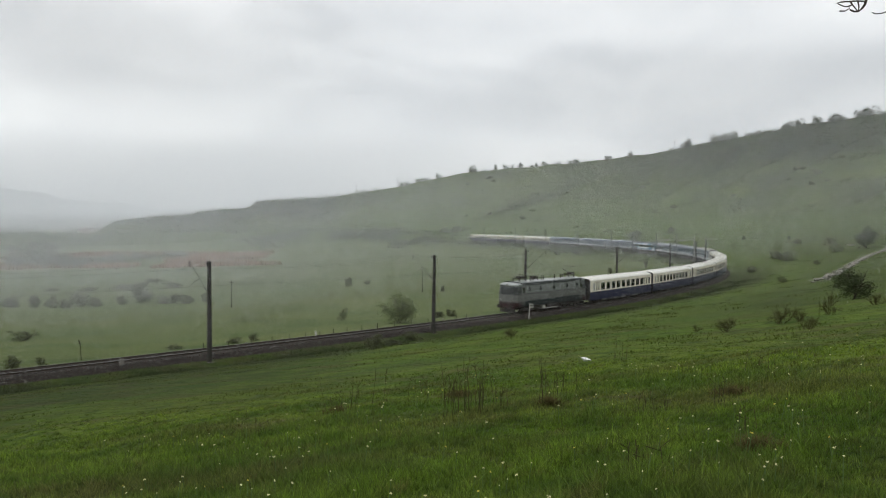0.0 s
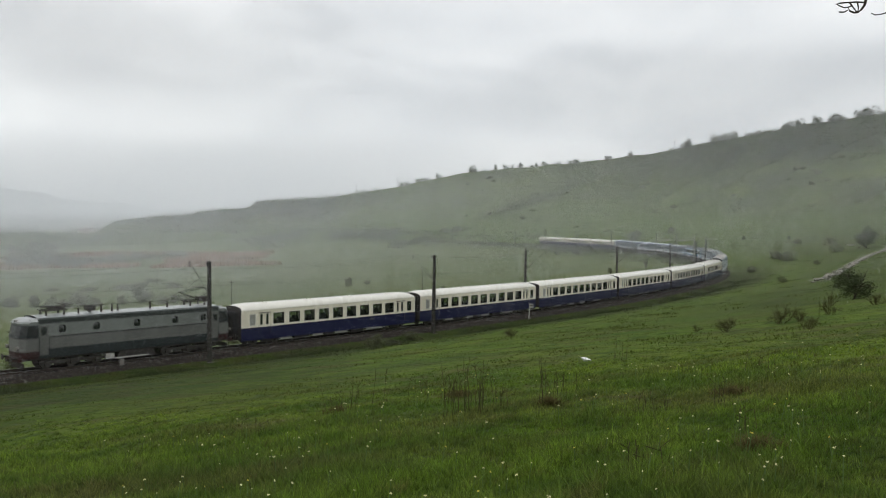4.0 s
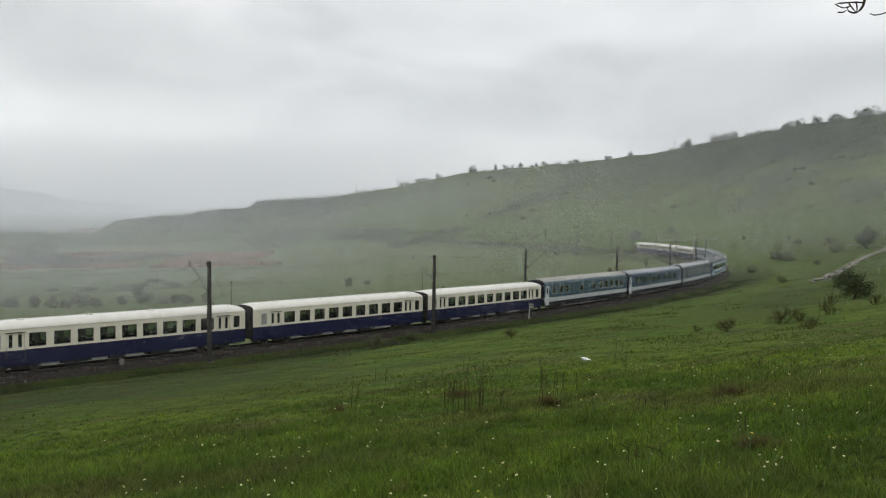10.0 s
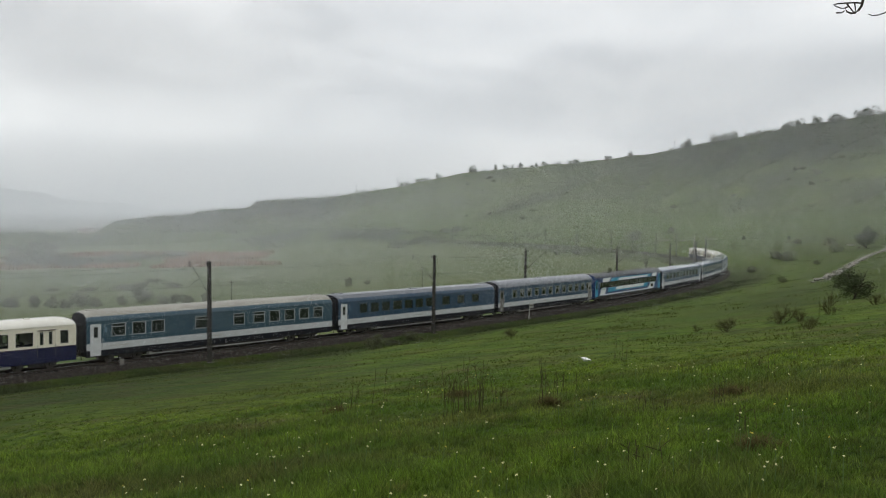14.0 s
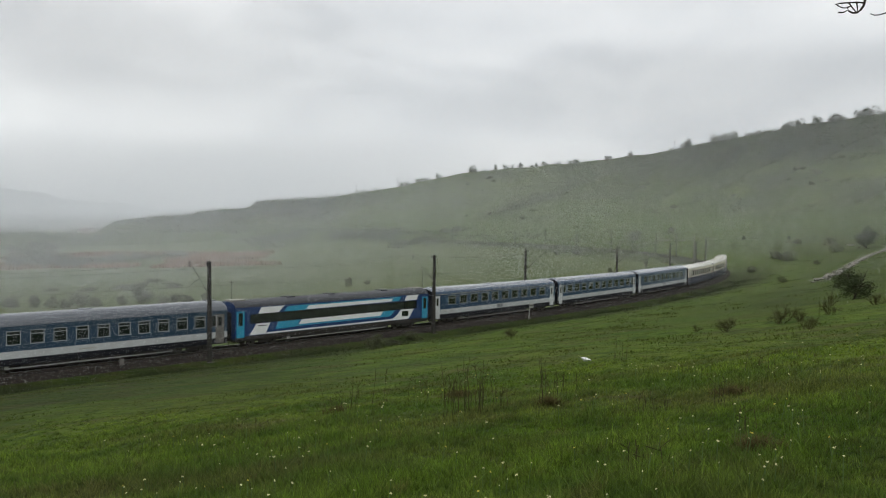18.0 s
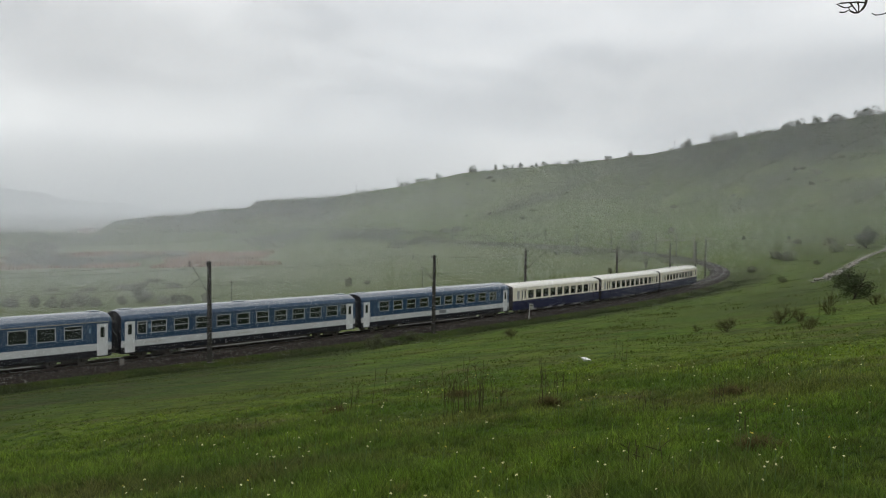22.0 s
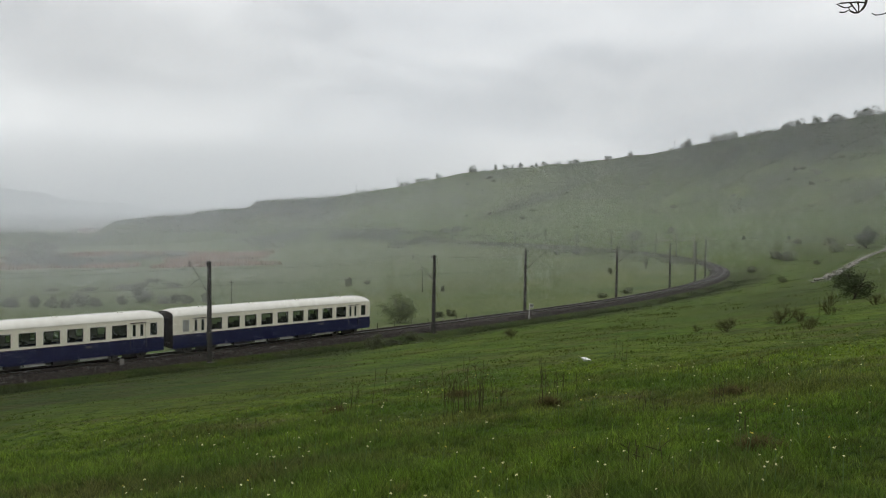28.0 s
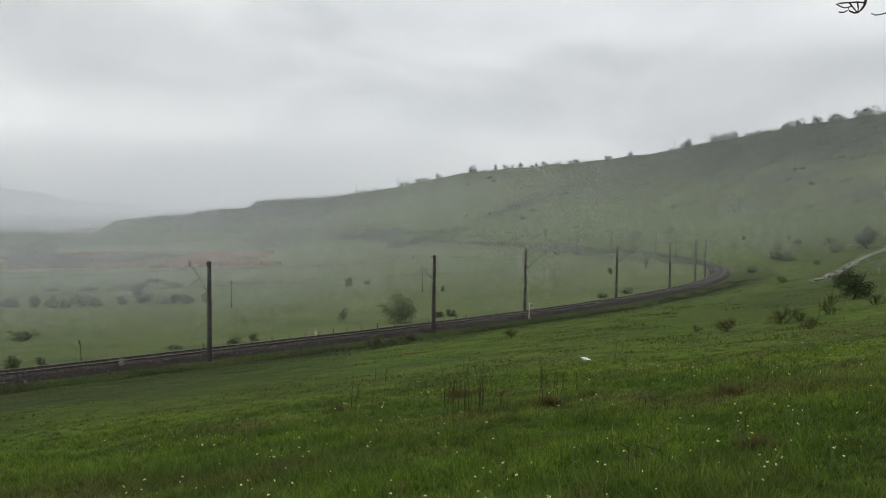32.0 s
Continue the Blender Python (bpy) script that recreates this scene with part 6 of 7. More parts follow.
HEDGE = ((-108.1, 215, 5.1, 3.8), (-99.4, 209.3, 3.4, 3.7), (-94.6, 207.1, 3, 3.3), (-91, 206.5, 3.9, 2.7), (-87.5, 209.1, 5.1, 4.2), (-84.4, 208.3, 3, 3), (-79.9, 214.3, 3, 3), (-76.1, 216.8, 5.5, 5.5),
         (-70.6, 216.5, 3.3, 2.7), (-67.5, 214.9, 3.6, 3.3), (-64.4, 215.2, 3.4, 3.0), (-59.7, 216.7, 3, 3))
for k, (x, y, w, h) in enumerate(HEDGE):
    plant("haze", k % 5, x, y, w, h, "grey-green willow bush in a field hedge row", group="hedge row in the field")
for k, (x, y, w, h) in enumerate(((-119.9, 292, 8.3, 2), (-110, 291.7, 8.2, 2.4), (-104.3, 297, 6.2, 3), (-94, 298.4, 7, 2.6), (-111.7, 333.7, 7, 2), (-137, 300, 6, 1.8))):
    plant("haze", k % 5, x, y, w, h, "low bushes along a ditch in the plain", group="ditch bushes")
for k, (x, y, w, h) in enumerate(((-203.7, 436.9, 14, 10.5), (-213.7, 431, 11, 9), (-194, 432, 11, 8), (-184.5, 425.8, 12, 7.3), (-178.8, 435.8, 16, 5.6), (-175.7, 457.6, 16, 4.5), (-166.4, 469.6, 16, 4), (-152.3, 478.7, 16, 4),
                                  (-282.5, 562.4, 16, 5.8), (-286, 609.6, 22, 6.2), (-255, 560, 16, 7), (-240, 500, 12, 7))):
    plant("haze", (k + 2) % 5, x, y, w, h, "hazy grey tree in the wet plain", "tree", "trees of the plain", "tree")
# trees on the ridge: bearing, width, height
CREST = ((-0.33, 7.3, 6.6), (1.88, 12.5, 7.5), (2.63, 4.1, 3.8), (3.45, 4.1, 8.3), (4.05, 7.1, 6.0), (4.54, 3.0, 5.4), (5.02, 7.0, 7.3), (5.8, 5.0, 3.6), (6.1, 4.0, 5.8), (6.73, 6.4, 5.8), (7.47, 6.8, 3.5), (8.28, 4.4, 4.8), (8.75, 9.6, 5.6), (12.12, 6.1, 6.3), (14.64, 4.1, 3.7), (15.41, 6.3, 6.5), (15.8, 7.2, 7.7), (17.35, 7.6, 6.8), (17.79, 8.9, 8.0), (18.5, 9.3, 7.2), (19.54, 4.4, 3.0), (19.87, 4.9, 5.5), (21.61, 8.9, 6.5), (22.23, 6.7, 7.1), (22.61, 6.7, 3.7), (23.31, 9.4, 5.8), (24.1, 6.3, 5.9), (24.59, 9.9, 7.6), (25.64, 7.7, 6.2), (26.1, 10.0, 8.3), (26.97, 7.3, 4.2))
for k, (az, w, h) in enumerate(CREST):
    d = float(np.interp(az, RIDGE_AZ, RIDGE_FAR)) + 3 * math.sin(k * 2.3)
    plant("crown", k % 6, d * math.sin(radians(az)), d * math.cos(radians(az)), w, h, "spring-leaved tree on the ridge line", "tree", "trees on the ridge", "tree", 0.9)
for k, (az, w, h) in enumerate(((-1.2, 9, 4), (-1.7, 8, 4.4), (-2.4, 8, 4), (-2.8, 6, 5), (-7.7, 5, 3), (-11.6, 8, 3), (-11.0, 9, 2.6), (-10.2, 7, 2.6), (-12.15, 6, 3), (-9.0, 6, 2.4), (-16.6, 4, 3), (-17.0, 5, 2.2))):
    d = float(np.interp(az, RIDGE_AZ, RIDGE_FAR)) + 2
    plant("haze", k % 5, d * math.sin(radians(az)), d * math.cos(radians(az)), w, h, "scrub bush on the ridge line", "bush", "bushes on the ridge", "bush", 0.3)


hill_rng = random.Random(77)
for k in range(34):
    az, t = hill_rng.uniform(1, 27), hill_rng.uniform(0.5, 0.97)
    d = float(np.interp(az, RIDGE_AZ, RIDGE_FAR)) * (0.5 + 0.5 * t)
    w = hill_rng.uniform(1.8, 4.2)
    plant("haze", k % 5, d * math.sin(radians(az)), d * math.cos(radians(az)), w * hill_rng.uniform(1.0, 1.8), w * hill_rng.uniform(0.6, 1.0), "dull green scrub bush on the hill face", group="bushes on the hill face")

THICKETS = ((-24, 448, -16, 513, 2.5, 70, 1.5, 3.2), (-16, 513, -8, 530, 2.5, 46, 2.0, 4.0), (-80, 623, -27, 591, 3, 70, 1.0, 2.4), (0, 555, 2, 556, 2.0, 10, 2.5, 4.5), (8, 552, 9, 553, 2.2, 10, 2.5, 4.5),
            (5, 541, 59, 483, 1.0, 90, 0.7, 1.4), (-192, 861, -114, 811, 3.5, 220, 2.5, 7.0), (-198, 640, -205, 735, 9, 90, 2.0, 5.0), (-196, 728, -152, 634, 9, 110, 2.0, 5.0), (-126, 557, -100, 518, 4, 60, 1.2, 3.0),
            (-165, 632, -150, 620, 4, 30, 2.0, 4.0))
HILL_THICKETS = ((201, 577, 260, 514, 9, 420, 1.2, 3.6), (202, 530, 237, 470, 9, 130, 1.0, 2.6), (48, 613, 52, 636, 3, 22, 1.5, 3.5), (66, 627, 67, 628, 2.5, 10, 2.0, 4.0),
            (197, 517, 191, 523, 2.5, 14, 1.5, 3.5), (182, 475, 186, 470, 2.0, 10, 1.0, 2.2), (160, 502, 172, 490, 3, 24, 0.8, 1.8), (198, 424, 199, 425, 1.2, 7, 1.5, 3.0), (187, 378, 205, 372, 1.5, 26, 0.8, 1.8), (150, 633, 155, 640, 3, 14, 1.5, 3.0))


def build_scrub():
    """Bushes dotted over the hill face in loose bands, thicker in the gullies and on the far spur."""
    rng = np.random.default_rng(11)
    n = 4500
    az, t = rng.uniform(-22, 28, n), rng.beta(1.5, 1.1, n)
    rf = np.interp(az, RIDGE_AZ, RIDGE_FAR)
    d = rf * (0.5 + 0.5 * t)
    x, y = d * np.sin(np.radians(az)), d * np.cos(np.radians(az))
    band = np.array([noise.noise((a * 0.010, b * 0.010, c * 4.0)) + 0.6 * noise.noise((a * 0.04, b * 0.04, 4.0)) for a, b, c in zip(x, y, t)])
    z, steep, *_, thick, _, _ = land(x, y)
    lush = 0.55 * thick + np.where(t > 0.84, np.where(az > 8, 0.3, 0.05), -0.1)
    keep = (band + lush + rng.normal(0, 0.18, n) > 0.48) & (steep > 0.4) & (d < rf + 2)
    # the dark gully along the outside of the far track
    s = rng.uniform(330, 620, 300)
    off = 7 + rng.gamma(2.0, 9.0, 300)
    a = np.interp(s, S_GRID, LINE_TURN)
    x = np.concatenate([x[keep], np.interp(s, S_GRID, LINE_X) + np.sin(a) * off])
    y = np.concatenate([y[keep], np.interp(s, S_GRID, LINE_Y) - np.cos(a) * off])
    z = land(x, y)[0]
    size = 0.8 + rng.uniform(0.2, 1.0, len(x)) ** 2.2 * 2.8
    # taller thicket below the brow of the far spur
    m = 900
    az = rng.uniform(-21.5, -4, m)
    d = np.interp(az, RIDGE_AZ, RIDGE_FAR) * (1 - 0.22 * rng.beta(1.0, 1.8, m)) - 3
    px, py = d * np.sin(np.radians(az)), d * np.cos(np.radians(az))
    thick = np.array([noise.noise((a * 0.014, b * 0.014, 9.0)) for a, b in zip(px, py)]) > -0.08
    x, y = np.concatenate([x, px[thick]]), np.concatenate([y, py[thick]])
    z = np.concatenate([z, land(px[thick], py[thick])[0]])
    size = np.concatenate([size, rng.uniform(2.0, 5.5, thick.sum())])
    # weeds and bushes on the bank inside the far bend
    m = 900
    s = 190 + 300 * rng.random(m) ** 0.8
    off = -2.9 - rng.gamma(2.0, 2.6, m) * ease(s, 180, 300)
    a = np.interp(s, S_GRID, LINE_TURN)
    px, py = np.interp(s, S_GRID, LINE_X) + np.sin(a) * off, np.interp(s, S_GRID, LINE_Y) - np.cos(a) * off
    clump = np.array([noise.noise((a * 0.06, b * 0.06, 13.0)) for a, b in zip(px, py)]) > -0.12
    x, y = np.concatenate([x, px[clump]]), np.concatenate([y, py[clump]])
    z = np.concatenate([z, land(px[clump], py[clump])[0]])
    size = np.concatenate([size, rng.uniform(0.6, 1.5, clump.sum())])
    # thickets along gullies, banks and the brow
    for x0, y0, x1, y1, across, count, small, big in THICKETS + HILL_THICKETS:
        u = rng.random(count)
        px, py = x0 + (x1 - x0) * u + rng.normal(0, across, count), y0 + (y1 - y0) * u + rng.normal(0, across, count)
        x, y, z = np.concatenate([x, px]), np.concatenate([y, py]), np.concatenate([z, land(px, py)[0]])
        size = np.concatenate([size, rng.uniform(small, big, count)])
    per = 42
    c = np.repeat(np.stack([x, y, z + size * 0.3], 1), per, 0) + rng.normal(0, 1, (len(x) * per, 3)) * np.repeat(size, per)[:, None] * np.array([0.5, 0.5, 0.24])
    a = rng.normal(0, 1, c.shape)
    a /= np.linalg.norm(a, axis=1)[:, None]
    b = rng.normal(0, 1, c.shape)
    b /= np.linalg.norm(b, axis=1)[:, None]
    s = (np.repeat(size, per) * rng.uniform(0.06, 0.15, len(c)))[:, None]
    v = np.stack([c - a * s, c + b * s, c + a * s, c - b * s], 1).reshape(-1, 3)
    thing("hillside_scrub", "scattered dull green scrub over the hill face", "scrub", kind="stuff", data=fast_mesh("hillside_scrub", v, np.arange(len(v)).reshape(-1, 4), M_SCRUB))


build_scrub()


def build_reeds():
    rng = np.random.default_rng(12)
    n = 26000
    u, w = rng.random(n), rng.random(n)
    x = -262 + 195 * u
    y = 412 + 70 * w + 42 * (1 - u) * w
    keep = np.array([noise.noise((a * 0.02, b * 0.035, 2.0)) for a, b in zip(x, y)]) > 0.02 - 0.2 * (u > 0.62)
    x, y = x[keep], y[keep]
    z = land(x, y)[0]
    n = len(x)
    h = rng.uniform(0.8, 1.7, n)
    turn = rng.uniform(0, math.pi, n)
    wd = rng.uniform(0.25, 0.6, n)
    dx, dy = np.cos(turn) * wd, np.sin(turn) * wd
    lean = rng.normal(0, 0.25, (n, 2))
    v = np.stack([np.stack([x - dx, y - dy, z - 0.1], 1), np.stack([x + dx, y + dy, z - 0.1], 1), np.stack([x + lean[:, 0], y + lean[:, 1], z + h], 1)], 1).reshape(-1, 3)
    thing("reed_bed", "dry pinkish-brown reeds in the marshy plain", "reeds", kind="stuff", data=fast_mesh("reed_bed", v, np.arange(len(v)).reshape(-1, 3), M_REED))


build_reeds()


# ---- grass ----
def blades(x, y, height, width, rng, lean=0.5, turn=None):
    """Slender pointed blades of two triangles each."""
    n = len(x)
    z = land(x, y)[0]
    a = rng.uniform(0, 2 * math.pi, n) if turn is None else turn - math.pi / 2
    side = np.stack([np.cos(a), np.sin(a), np.zeros(n)], 1) * width[:, None] * 0.5
    b = a + math.pi / 2 + rng.normal(0, 0.4, n)
    bend = np.stack([np.cos(b), np.sin(b), np.zeros(n)], 1) * (height * rng.uniform(0.1, lean, n))[:, None]
    root = np.stack([x, y, z - 0.02], 1)
    mid = root + bend * 0.25 + np.array([0, 0, 1]) * (height * 0.45)[:, None]
    tip = root + bend + np.array([0, 0, 1]) * (height * rng.uniform(0.75, 1.0, n))[:, None]
    v = np.stack([root, mid + side, tip, mid - side], 1).reshape(-1, 3)
    return v, np.arange(4 * n).reshape(-1, 4)


def patchy(x, y):
    return np.sin(x * 1.9 + 1.4 * np.sin(y * 1.3)) * np.sin(y * 1.6 + 1.1 * np.sin(x * 0.8)) * 0.5 + np.sin(x * 0.5 + y * 0.33) * 0.3 + np.sin(x * 5.1 - y * 3.7) * 0.2


def build_grass():
    rng = np.random.default_rng(21)
    n = 690000
    r = 5.0 * (58 / 5.0) ** (rng.random(n) ** 1.15)
    az = np.radians(rng.uniform(-31, 31, n))
    x, y = r * np.sin(az), r * np.cos(az)
    # blades gather in tufts
    x, y = x + 0.05 * np.sin(x * 21 + 3 * np.sin(y * 7)), y + 0.05 * np.sin(y * 19 + 3 * np.sin(x * 8))
    clear = (x * 0.744 - y * 0.668 > -62.5) & (rng.random(n) > land(x, y)[5]) & (rng.random(n) > ease(r, 20, 50))
    x, y, r = x[clear], y[clear], r[clear]
    n = len(x)
    lush = np.maximum(1 + 0.7 * patchy(x, y), 0.7)
    h = rng.uniform(0.045, 0.13, n) * lush * (1 - 0.75 * ease(r, 8, 26)) * np.where(rng.random(n) < 0.03, 1.7, 1.0)
    w = (0.0022 + 0.0004 * r) * rng.uniform(0.6, 1.4, n)
    v, f = blades(x, y, h, w, rng, 0.75 + 0.5 * ease(r, 14, 36))
    thing("meadow_grass", "lush green meadow grass in the foreground", "grass", kind="stuff", data=fast_mesh("meadow_grass", v, f, M_BLADE))
    # the same meadow round and behind the viewpoint
    n = 70000
    r = 0.3 + 17 * rng.random(n) ** 0.8
    az = np.radians(np.where(rng.random(n) < 0.12, rng.uniform(-30, 30, n), rng.uniform(28, 332, n)))
    keep = (np.abs((az + math.pi) % (2 * math.pi) - math.pi) > 0.5) | (r < 5.4)
    x, y, r = (r * np.sin(az))[keep], (r * np.cos(az))[keep], r[keep]
    v, f = blades(x, y, rng.uniform(0.03, 0.10, len(x)) * np.maximum(1 + 0.7 * patchy(x, y), 0.7), (0.004 + 0.0006 * r) * rng.uniform(0.7, 1.3, len(x)), rng, 1.1)
    thing("meadow_grass", "short meadow grass round the viewpoint", "grass", kind="stuff", data=fast_mesh("meadow_grass_behind", v, f, M_BLADE))
    # separate tufts, blades arching outwards from each
    m, per = 6500, 22
    r = 4.6 * (26 / 4.6) ** rng.random(m)
    az = np.radians(rng.uniform(-31, 31, m))
    cx, cy = r * np.sin(az), r * np.cos(az)
    lush = np.maximum(1 + 0.8 * patchy(cx, cy), 0.5)
    big = rng.uniform(0.6, 1.5, m) * lush
    for pick, mat, name, label in ((rng.random(m) < 0.55, M_BLADE, "grass_tufts", "bright arching grass tufts in the meadow"), (None, M_TUFT, "dark_grass_tufts", "dark rank grass tufts in the meadow")):
        chosen = pick if pick is not None else ~last
        last = chosen
        k = int(chosen.sum())
        turn = rng.uniform(0, 2 * math.pi, k * per)
        size = np.repeat(big[chosen], per)
        off = np.abs(rng.normal(0, 0.03, k * per)) * size
        x, y = np.repeat(cx[chosen], per) + np.cos(turn) * off, np.repeat(cy[chosen], per) + np.sin(turn) * off
        far = np.repeat(r[chosen], per)
        v, f = blades(x, y, rng.uniform(0.05, 0.14, k * per) * size * (1 - 0.65 * ease(far, 9, 26)), (0.0018 + 0.0005 * far) * rng.uniform(0.7, 1.3, k * per), rng, 1.2, turn)
        thing(name, label, "grass", kind="stuff", data=fast_mesh(name, v, f, mat))
    # scattered coarse tufts further down the slope
    n = 3500
    r = 18 * (95 / 18) ** rng.random(n)
    az = np.radians(rng.uniform(-31, 31, n))
    x, y = r * np.sin(az), r * np.cos(az)
    keep = np.array([noise.noise((a * 0.11, b * 0.11, 3.0)) for a, b in zip(x, y)]) > -0.22
    x, y = x[keep], y[keep]
    d2 = np.full(len(x), 1e9)
    for s in np.arange(-60, 300, 4.0):
        p = line(s)
        d2 = np.minimum(d2, (x - p.x) ** 2 + (y - p.y) ** 2)
    outer = np.array([(a - np.interp(b, LINE_Y[240:400], LINE_X[240:400])) for a, b in zip(x, y)]) > 5
    x, y = x[(d2 > 25) & outer], y[(d2 > 25) & outer]
    big = np.repeat(rng.uniform(0.5, 1.6, len(x)), 18)
    x, y = np.repeat(x, 18), np.repeat(y, 18)
    x, y = x + rng.normal(0, 0.34, len(x)) * big, y + rng.normal(0, 0.34, len(x)) * big
    v, f = blades(x, y, rng.uniform(0.025, 0.06, len(x)) * big, rng.uniform(0.012, 0.026, len(x)), rng, 1.8)
    thing("pasture_tufts", "coarse grass tufts scattered over the slope", "grass", kind="stuff", data=fast_mesh("pasture_tufts", v, f, M_TUFT))
    # rough clumps over the pasture beyond
    m, per = 700, 60
    cx, cy = rng.uniform(8, 130, m), rng.uniform(45, 250, m)
    low = np.ones(m)
    cx, cy = np.concatenate([cx, rng.uniform(-40, 14, 900)]), np.concatenate([cy, rng.uniform(24, 90, 900)])
    low = np.concatenate([low, np.full(900, 0.38)])
    m = len(cx)
    keep = np.array([noise.noise((a * 0.05, b * 0.05, 6.0)) for a, b in zip(cx, cy)]) + rng.normal(0, 0.12, m) > 0.05
    keep &= (land(cx, cy)[2] < 0.01) & (cx - np.interp(cy, LINE_Y[240:400], LINE_X[240:400]) > 6)
    cx, cy, low = cx[keep], cy[keep], np.repeat(low[keep], per)
    big = np.repeat(rng.uniform(0.4, 1.5, len(cx)), per)
    x, y = np.repeat(cx, per) + rng.normal(0, 0.55, len(big)) * big, np.repeat(cy, per) + rng.normal(0, 0.55, len(big)) * big
    v, f = blades(x, y, rng.uniform(0.10, 0.34, len(x)) * big * low, rng.uniform(0.022, 0.05, len(x)), rng, 1.3)
    thing("rough_clumps", "dark rough herb clumps over the pasture", "weeds", kind="stuff", data=fast_mesh("rough_clumps", v, f, M_TUFT))
    # rank weeds along the foot of the bank
    n = 100000
    s, off = rng.uniform(-30, 150, n), 2.9 + rng.gamma(2.0, 1.9, n)
    wide = rng.random(n) < 0.40
    home = rng.integers(0, 1100, n)
    s, off = np.where(wide, rng.uniform(-30, 80, 1100)[home] + rng.normal(0, 0.7, n), s), np.where(wide, (3 + 34 * rng.random(1100) ** 1.4)[home] + rng.normal(0, 0.4, n), off)
    a = np.interp(s, S_GRID, LINE_TURN)
    x, y = np.interp(s, S_GRID, LINE_X) + np.sin(a) * off, np.interp(s, S_GRID, LINE_Y) - np.cos(a) * off
    tall = 1.5 + 1.1 * np.sin(s * 0.35 + 2 * np.sin(s * 0.11)) + 0.4 * np.sin(s * 1.3 + off)
    v, f = blades(x, y, rng.uniform(0.07, 0.30, n) * np.where(wide, 0.55 + 0.3 * np.sin(x * 0.9 + 2 * np.sin(y * 0.6)), tall) * np.exp(-off / 28), rng.uniform(0.012, 0.034, n) * np.where(wide, 1.5, 1.0), rng, 1.1)
    thing("bank_weeds", "dark rank weeds along the foot of the ballast", "weeds", kind="stuff", data=fast_mesh("bank_weeds", v, f, M_WEED))


build_grass()


def build_flowers():
    rng = np.random.default_rng(31)
    stem = Geo().bar((0, 0, -0.03), (0.01, 0.006, 1.0), 0.012, 0.008, 4).mesh("stem", M_STEM)
    heads = []
    for k in range(5):
        g = Geo()
        for q in range(5 + k):
            c = Vector((rng.normal(0, 0.30), rng.normal(0, 0.30), rng.normal(-0.1, 0.25)))
            r = rng.uniform(0.26, 0.42)
            tilt = Vector((rng.normal(0, 0.5), rng.normal(0, 0.5), 1)).normalized()
            g.bar(c - tilt * r * 0.35, c + tilt * r * 0.35, r * 0.45, r, 5)
        heads.append((g.mesh("blossom", M_PETAL), Geo().add(g.v, g.f).mesh("blossom", M_PETAL_YELLOW)))
    made = 0
    while made < 296:
        r = 5.4 * (24 / 5.4) ** rng.random()
        az = radians(rng.uniform(-27, 27))
        x, y = r * math.sin(az), r * math.cos(az)
        if noise.noise((x * 0.35, y * 0.35, 7.0)) < -0.18 or (az < -0.1 and r > 15):
            continue
        made += 1
        yellow = rng.random() < 0.12
        fl = thing("meadow_flower", "small yellow meadow flower in the grass" if yellow else "pale yellow cowslip flower in the grass", "flower", "meadow flowers")
        h = rng.uniform(0.14, 0.24)
        fl.matrix_basis = pose(x, y, ground_z(x, y), rng.normal(0, 6), rng.normal(0, 6), rng.uniform(0, 360))
        part("stem", stem, fl, at=Matrix.Diagonal((0.35, 0.35, h, 1)))
        part("blossom", heads[int(rng.integers(0, 5))][yellow], fl, at=pose(0.003, 0.002, h) @ Matrix.Scale(rng.uniform(0.010, 0.018), 4))


build_flowers()


